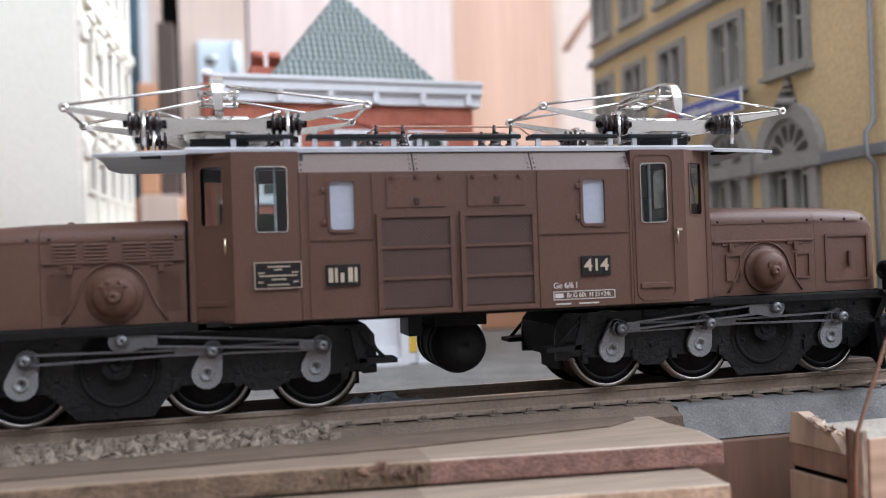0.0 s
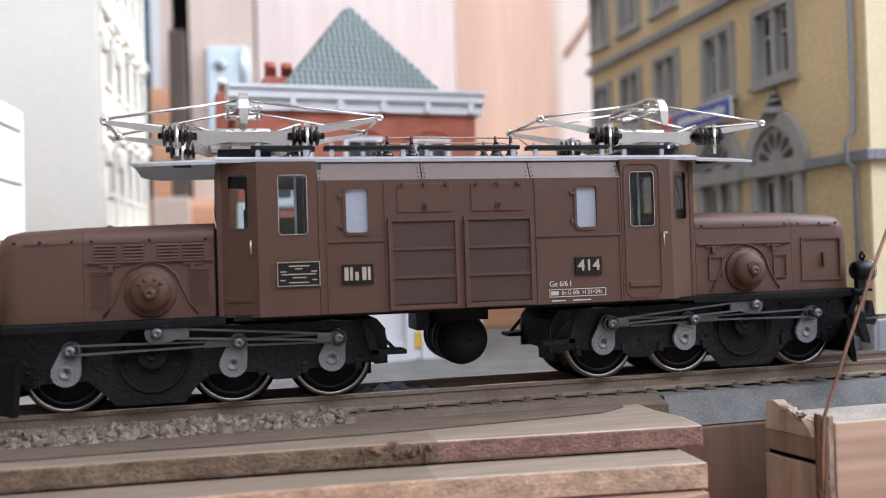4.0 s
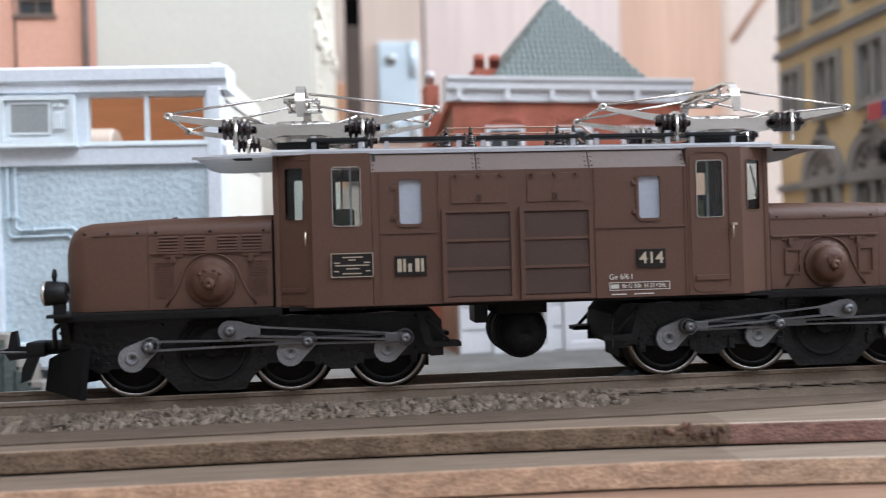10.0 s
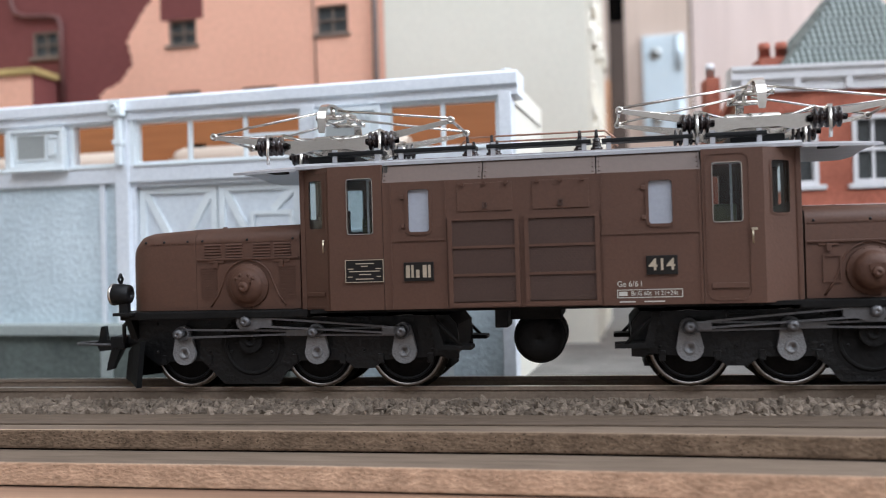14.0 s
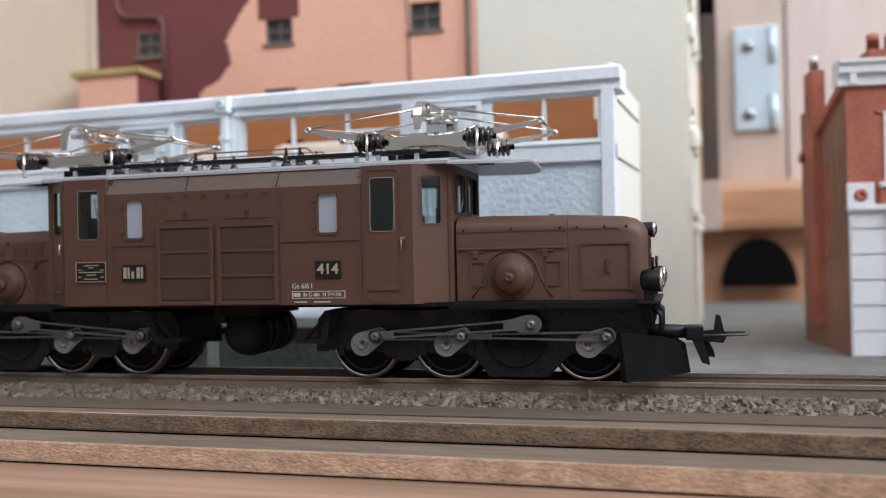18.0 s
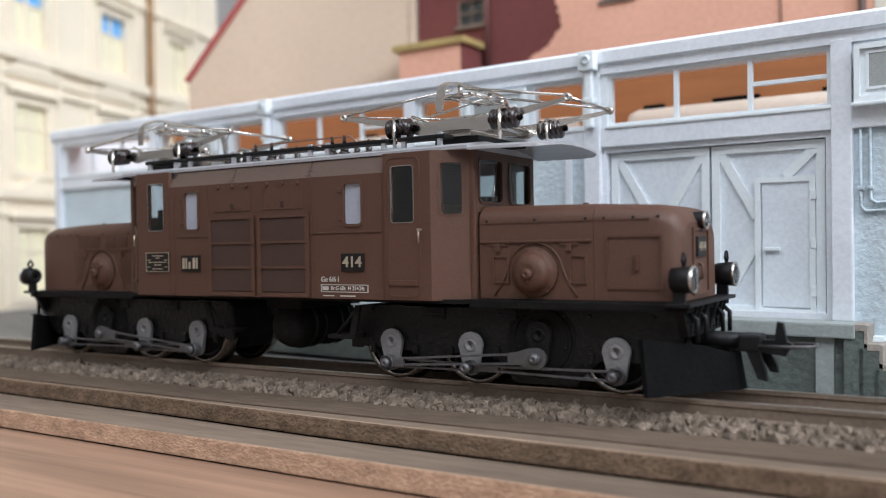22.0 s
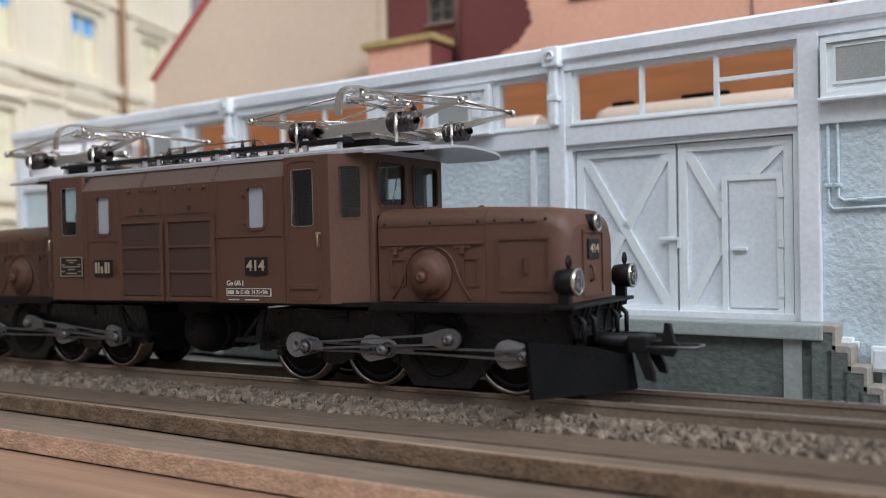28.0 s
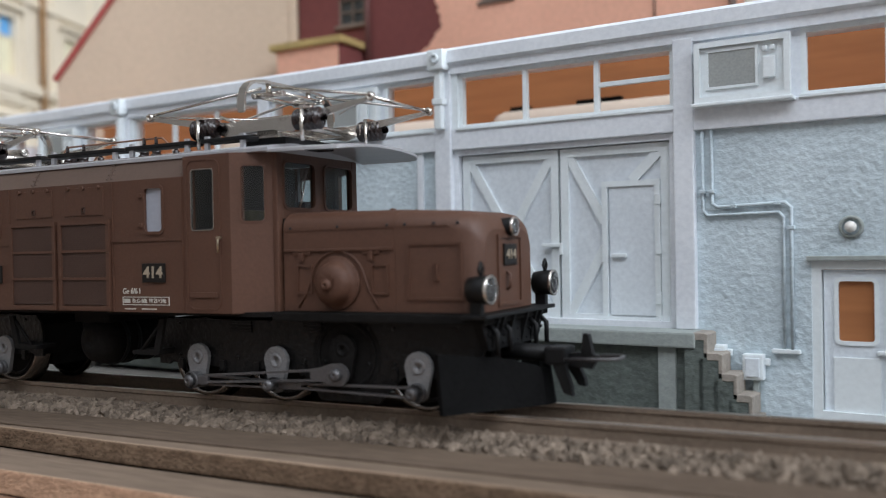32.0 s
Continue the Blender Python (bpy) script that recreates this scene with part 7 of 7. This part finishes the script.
def rods(s, y):
    """Coupling rod and driving rod of one bogie on one side; both keep level and circle with the pins."""
    def eye(bm, x, z, r, y0, y1):
        lathe(bm, [(r * 0.94, y * y0), (r, y * (y0 + 0.12)), (r, y * (y1 - 0.12)), (r * 0.9, y * y1)], (x, 0, z), "y", 18)

    def beam(bm, xa, za, ha, xb, zb, hb, y0, y1):
        """Two flanges with a dark gap between them, drawing together along the rod."""
        for d in (-1, 1):
            prism(bm, [(xa, za + d * ha - 0.17), (xb, zb + d * hb - 0.17), (xb, zb + d * hb + 0.17), (xa, za + d * ha + 0.17)], "y", min(y * y0, y * y1), max(y * y0, y * y1))

    bm = B()
    x1, x2, x3 = [s * a + OFF for a in AXLES]
    beam(bm, x3, 0, 0.75, x2 + s * 2.6, 0, 0.3, 10.35, 10.95)
    beam(bm, x2, 0, 0.5, x1, 0, 0.75, 10.35, 10.95)
    for x, r in ((x1, 1.35), (x2, 1.2), (x3, 1.45)):
        eye(bm, x, 0, r, 10.25, 11.05)
    xa, xb = sorted((x2 + s * 1.0, x2 + s * 5.6))
    box(bm, xa, xb, min(y * 10.3, y * 11.0), max(y * 10.3, y * 11.0), -0.62, 0.62, 0.15)
    r1 = part("coupling_rod", bm, ROD, loco, "dull grey fluted coupling rod")
    bm = B()
    xa, za, xb, zb = s * JACK_X + OFF, JACK_Z - WHEEL_R, x1 + s * 2.8, 0.35
    beam(bm, xa - s * 2.0, za - 0.1, 0.8, xb, zb, 0.55, 11.2, 11.8)
    arc = [math.radians(-80 + 20 * k) for k in range(9)]
    pts = [(xa + s * 1.95 * math.cos(a), za + 1.75 * math.sin(a)) for a in arc]
    pts += [(xa - s * 1.4, za + 1.6), (xa - s * 3.4, za + 0.95), (xa - s * 5.0, za + 0.7), (xa - s * 5.0, za - 0.8), (xa - s * 3.4, za - 1.05), (xa - s * 1.4, za - 1.6)]
    prism(bm, pts, "y", min(y * 11.15, y * 11.75), max(y * 11.15, y * 11.75))
    eye(bm, xa, za, 0.95, 11.7, 12.1)
    xc, xd = sorted((x1 - s * 0.6, x1 + s * 3.6))
    box(bm, xc, xd, min(y * 11.15, y * 11.85), max(y * 11.15, y * 11.85), -0.7, 1.0, 0.3)
    eye(bm, x1, 0, 1.45, 11.1, 12.1)
    r2 = part("driving_rod", bm, ROD, loco, "dull grey driving rod")
    return r1, r2


wheelsets, jackshafts, rod_list = [], [], []
for s in (-1, 1):
    for x in AXLES:
        wheelsets.append((wheelset(s * x, s), s * x + OFF, WHEEL_R))
    j = thing("jackshaft", "", "")
    j.parent = loco
    crank(j, 2.3, BLACK_SOFT)
    jackshafts.append((j, s * JACK_X + OFF, JACK_Z))
    for y in (-1, 1):
        rod_list.append((*rods(s, y), y))


# ---- movement: the train rolls back, waits, and comes forward again ----
def smooth(rows, t):
    """Catmull-Rom through (time, value) rows."""
    i = max(k for k in range(len(rows) - 1) if rows[k][0] <= t or k == 0)
    (ta, a), (tb, b) = rows[i], rows[i + 1]
    pa = rows[max(0, i - 1)]
    pb = rows[min(len(rows) - 1, i + 2)]
    ma = (b - pa[1]) / max(tb - pa[0], 1e-6)
    mb = (pb[1] - a) / max(pb[0] - ta, 1e-6)
    h = tb - ta
    u = (t - ta) / h
    return a * (2 * u**3 - 3 * u**2 + 1) + ma * h * (u**3 - 2 * u**2 + u) + b * (3 * u**2 - 2 * u**3) + mb * h * (u**3 - u**2)


TRAIN_ROWS = [
    (0.0, 118.41), (0.5, 118.41), (1.0, 118.41), (1.5, 118.41), (2.0, 118.41), (2.5, 118.41),
    (3.0, 118.41), (3.5, 118.41), (5.5, 118.41), (6.0, 118.41), (6.5, 116.19), (7.0, 111.77),
    (7.5, 105.90), (8.0, 100.53), (8.5, 95.73), (9.0, 90.52), (9.5, 85.79), (10.0, 79.83),
    (10.5, 74.47), (11.0, 69.38), (11.5, 64.13), (12.0, 58.81), (12.5, 53.68), (13.0, 47.40),
    (13.5, 40.07), (15.5, -2.00), (16.0, -11.88), (16.5, -21.20), (17.0, -30.99), (17.5, -39.96),
    (18.0, -49.07), (18.5, -59.01), (19.0, -69.12), (19.5, -79.01), (20.0, -87.56), (20.5, -97.29),
    (21.0, -107.08), (21.5, -116.35), (22.0, -123.76), (22.5, -129.43), (23.0, -134.83), (23.5, -134.83),
    (24.0, -134.83), (24.5, -134.83), (25.0, -134.83), (25.5, -134.83), (27.5, -134.83), (28.0, -134.83),
    (28.5, -134.83), (29.0, -134.83), (29.5, -134.83), (30.0, -134.83), (30.5, -134.57), (31.0, -132.46),
    (31.5, -128.70), (32.0, -125.46),
]

# crank angle in degrees, seen from the camera's side, against time
CRANK_ROWS = [(0.0, 75), (6.0, 75), (9.0, 310), (11.0, 475), (13.0, 660), (16.0, 1172), (17.6, 1410), (19.0, 1620), (20.3, 1830), (23.0, 2160), (30.0, 2160), (32.0, 2070)]


def crank_angle(t):
    for (ta, a), (tb, b) in zip(CRANK_ROWS, CRANK_ROWS[1:]):
        if ta <= t <= tb:
            xa, xb, x = smooth(TRAIN_ROWS, ta), smooth(TRAIN_ROWS, tb), smooth(TRAIN_ROWS, t)
            return a if abs(xb - xa) < 1e-3 else a + (b - a) * (x - xa) / (xb - xa)
    return CRANK_ROWS[-1][1]


def motions():
    moving = [0.0, 6.0] + [6.25 + 0.25 * k for k in range(68)] + [23.25, 30.0] + [30.25 + 0.25 * k for k in range(8)]
    walk(loco, [(t, P(smooth(TRAIN_ROWS, t), 0, 0)) for t in moving])
    for ob, x, z in wheelsets + jackshafts:
        walk(ob, [(t, P(x, 0, z, 0, -crank_angle(t), 0)) for t in moving])
    for r1, r2, y in rod_list:
        rows = []
        for t in moving:
            a = radians(crank_angle(t) + (90 if y > 0 else 0))
            rows.append((t, P(PIN_R * math.cos(a), 0, WHEEL_R + PIN_R * math.sin(a))))
        walk(r1, rows), walk(r2, rows)


motions()
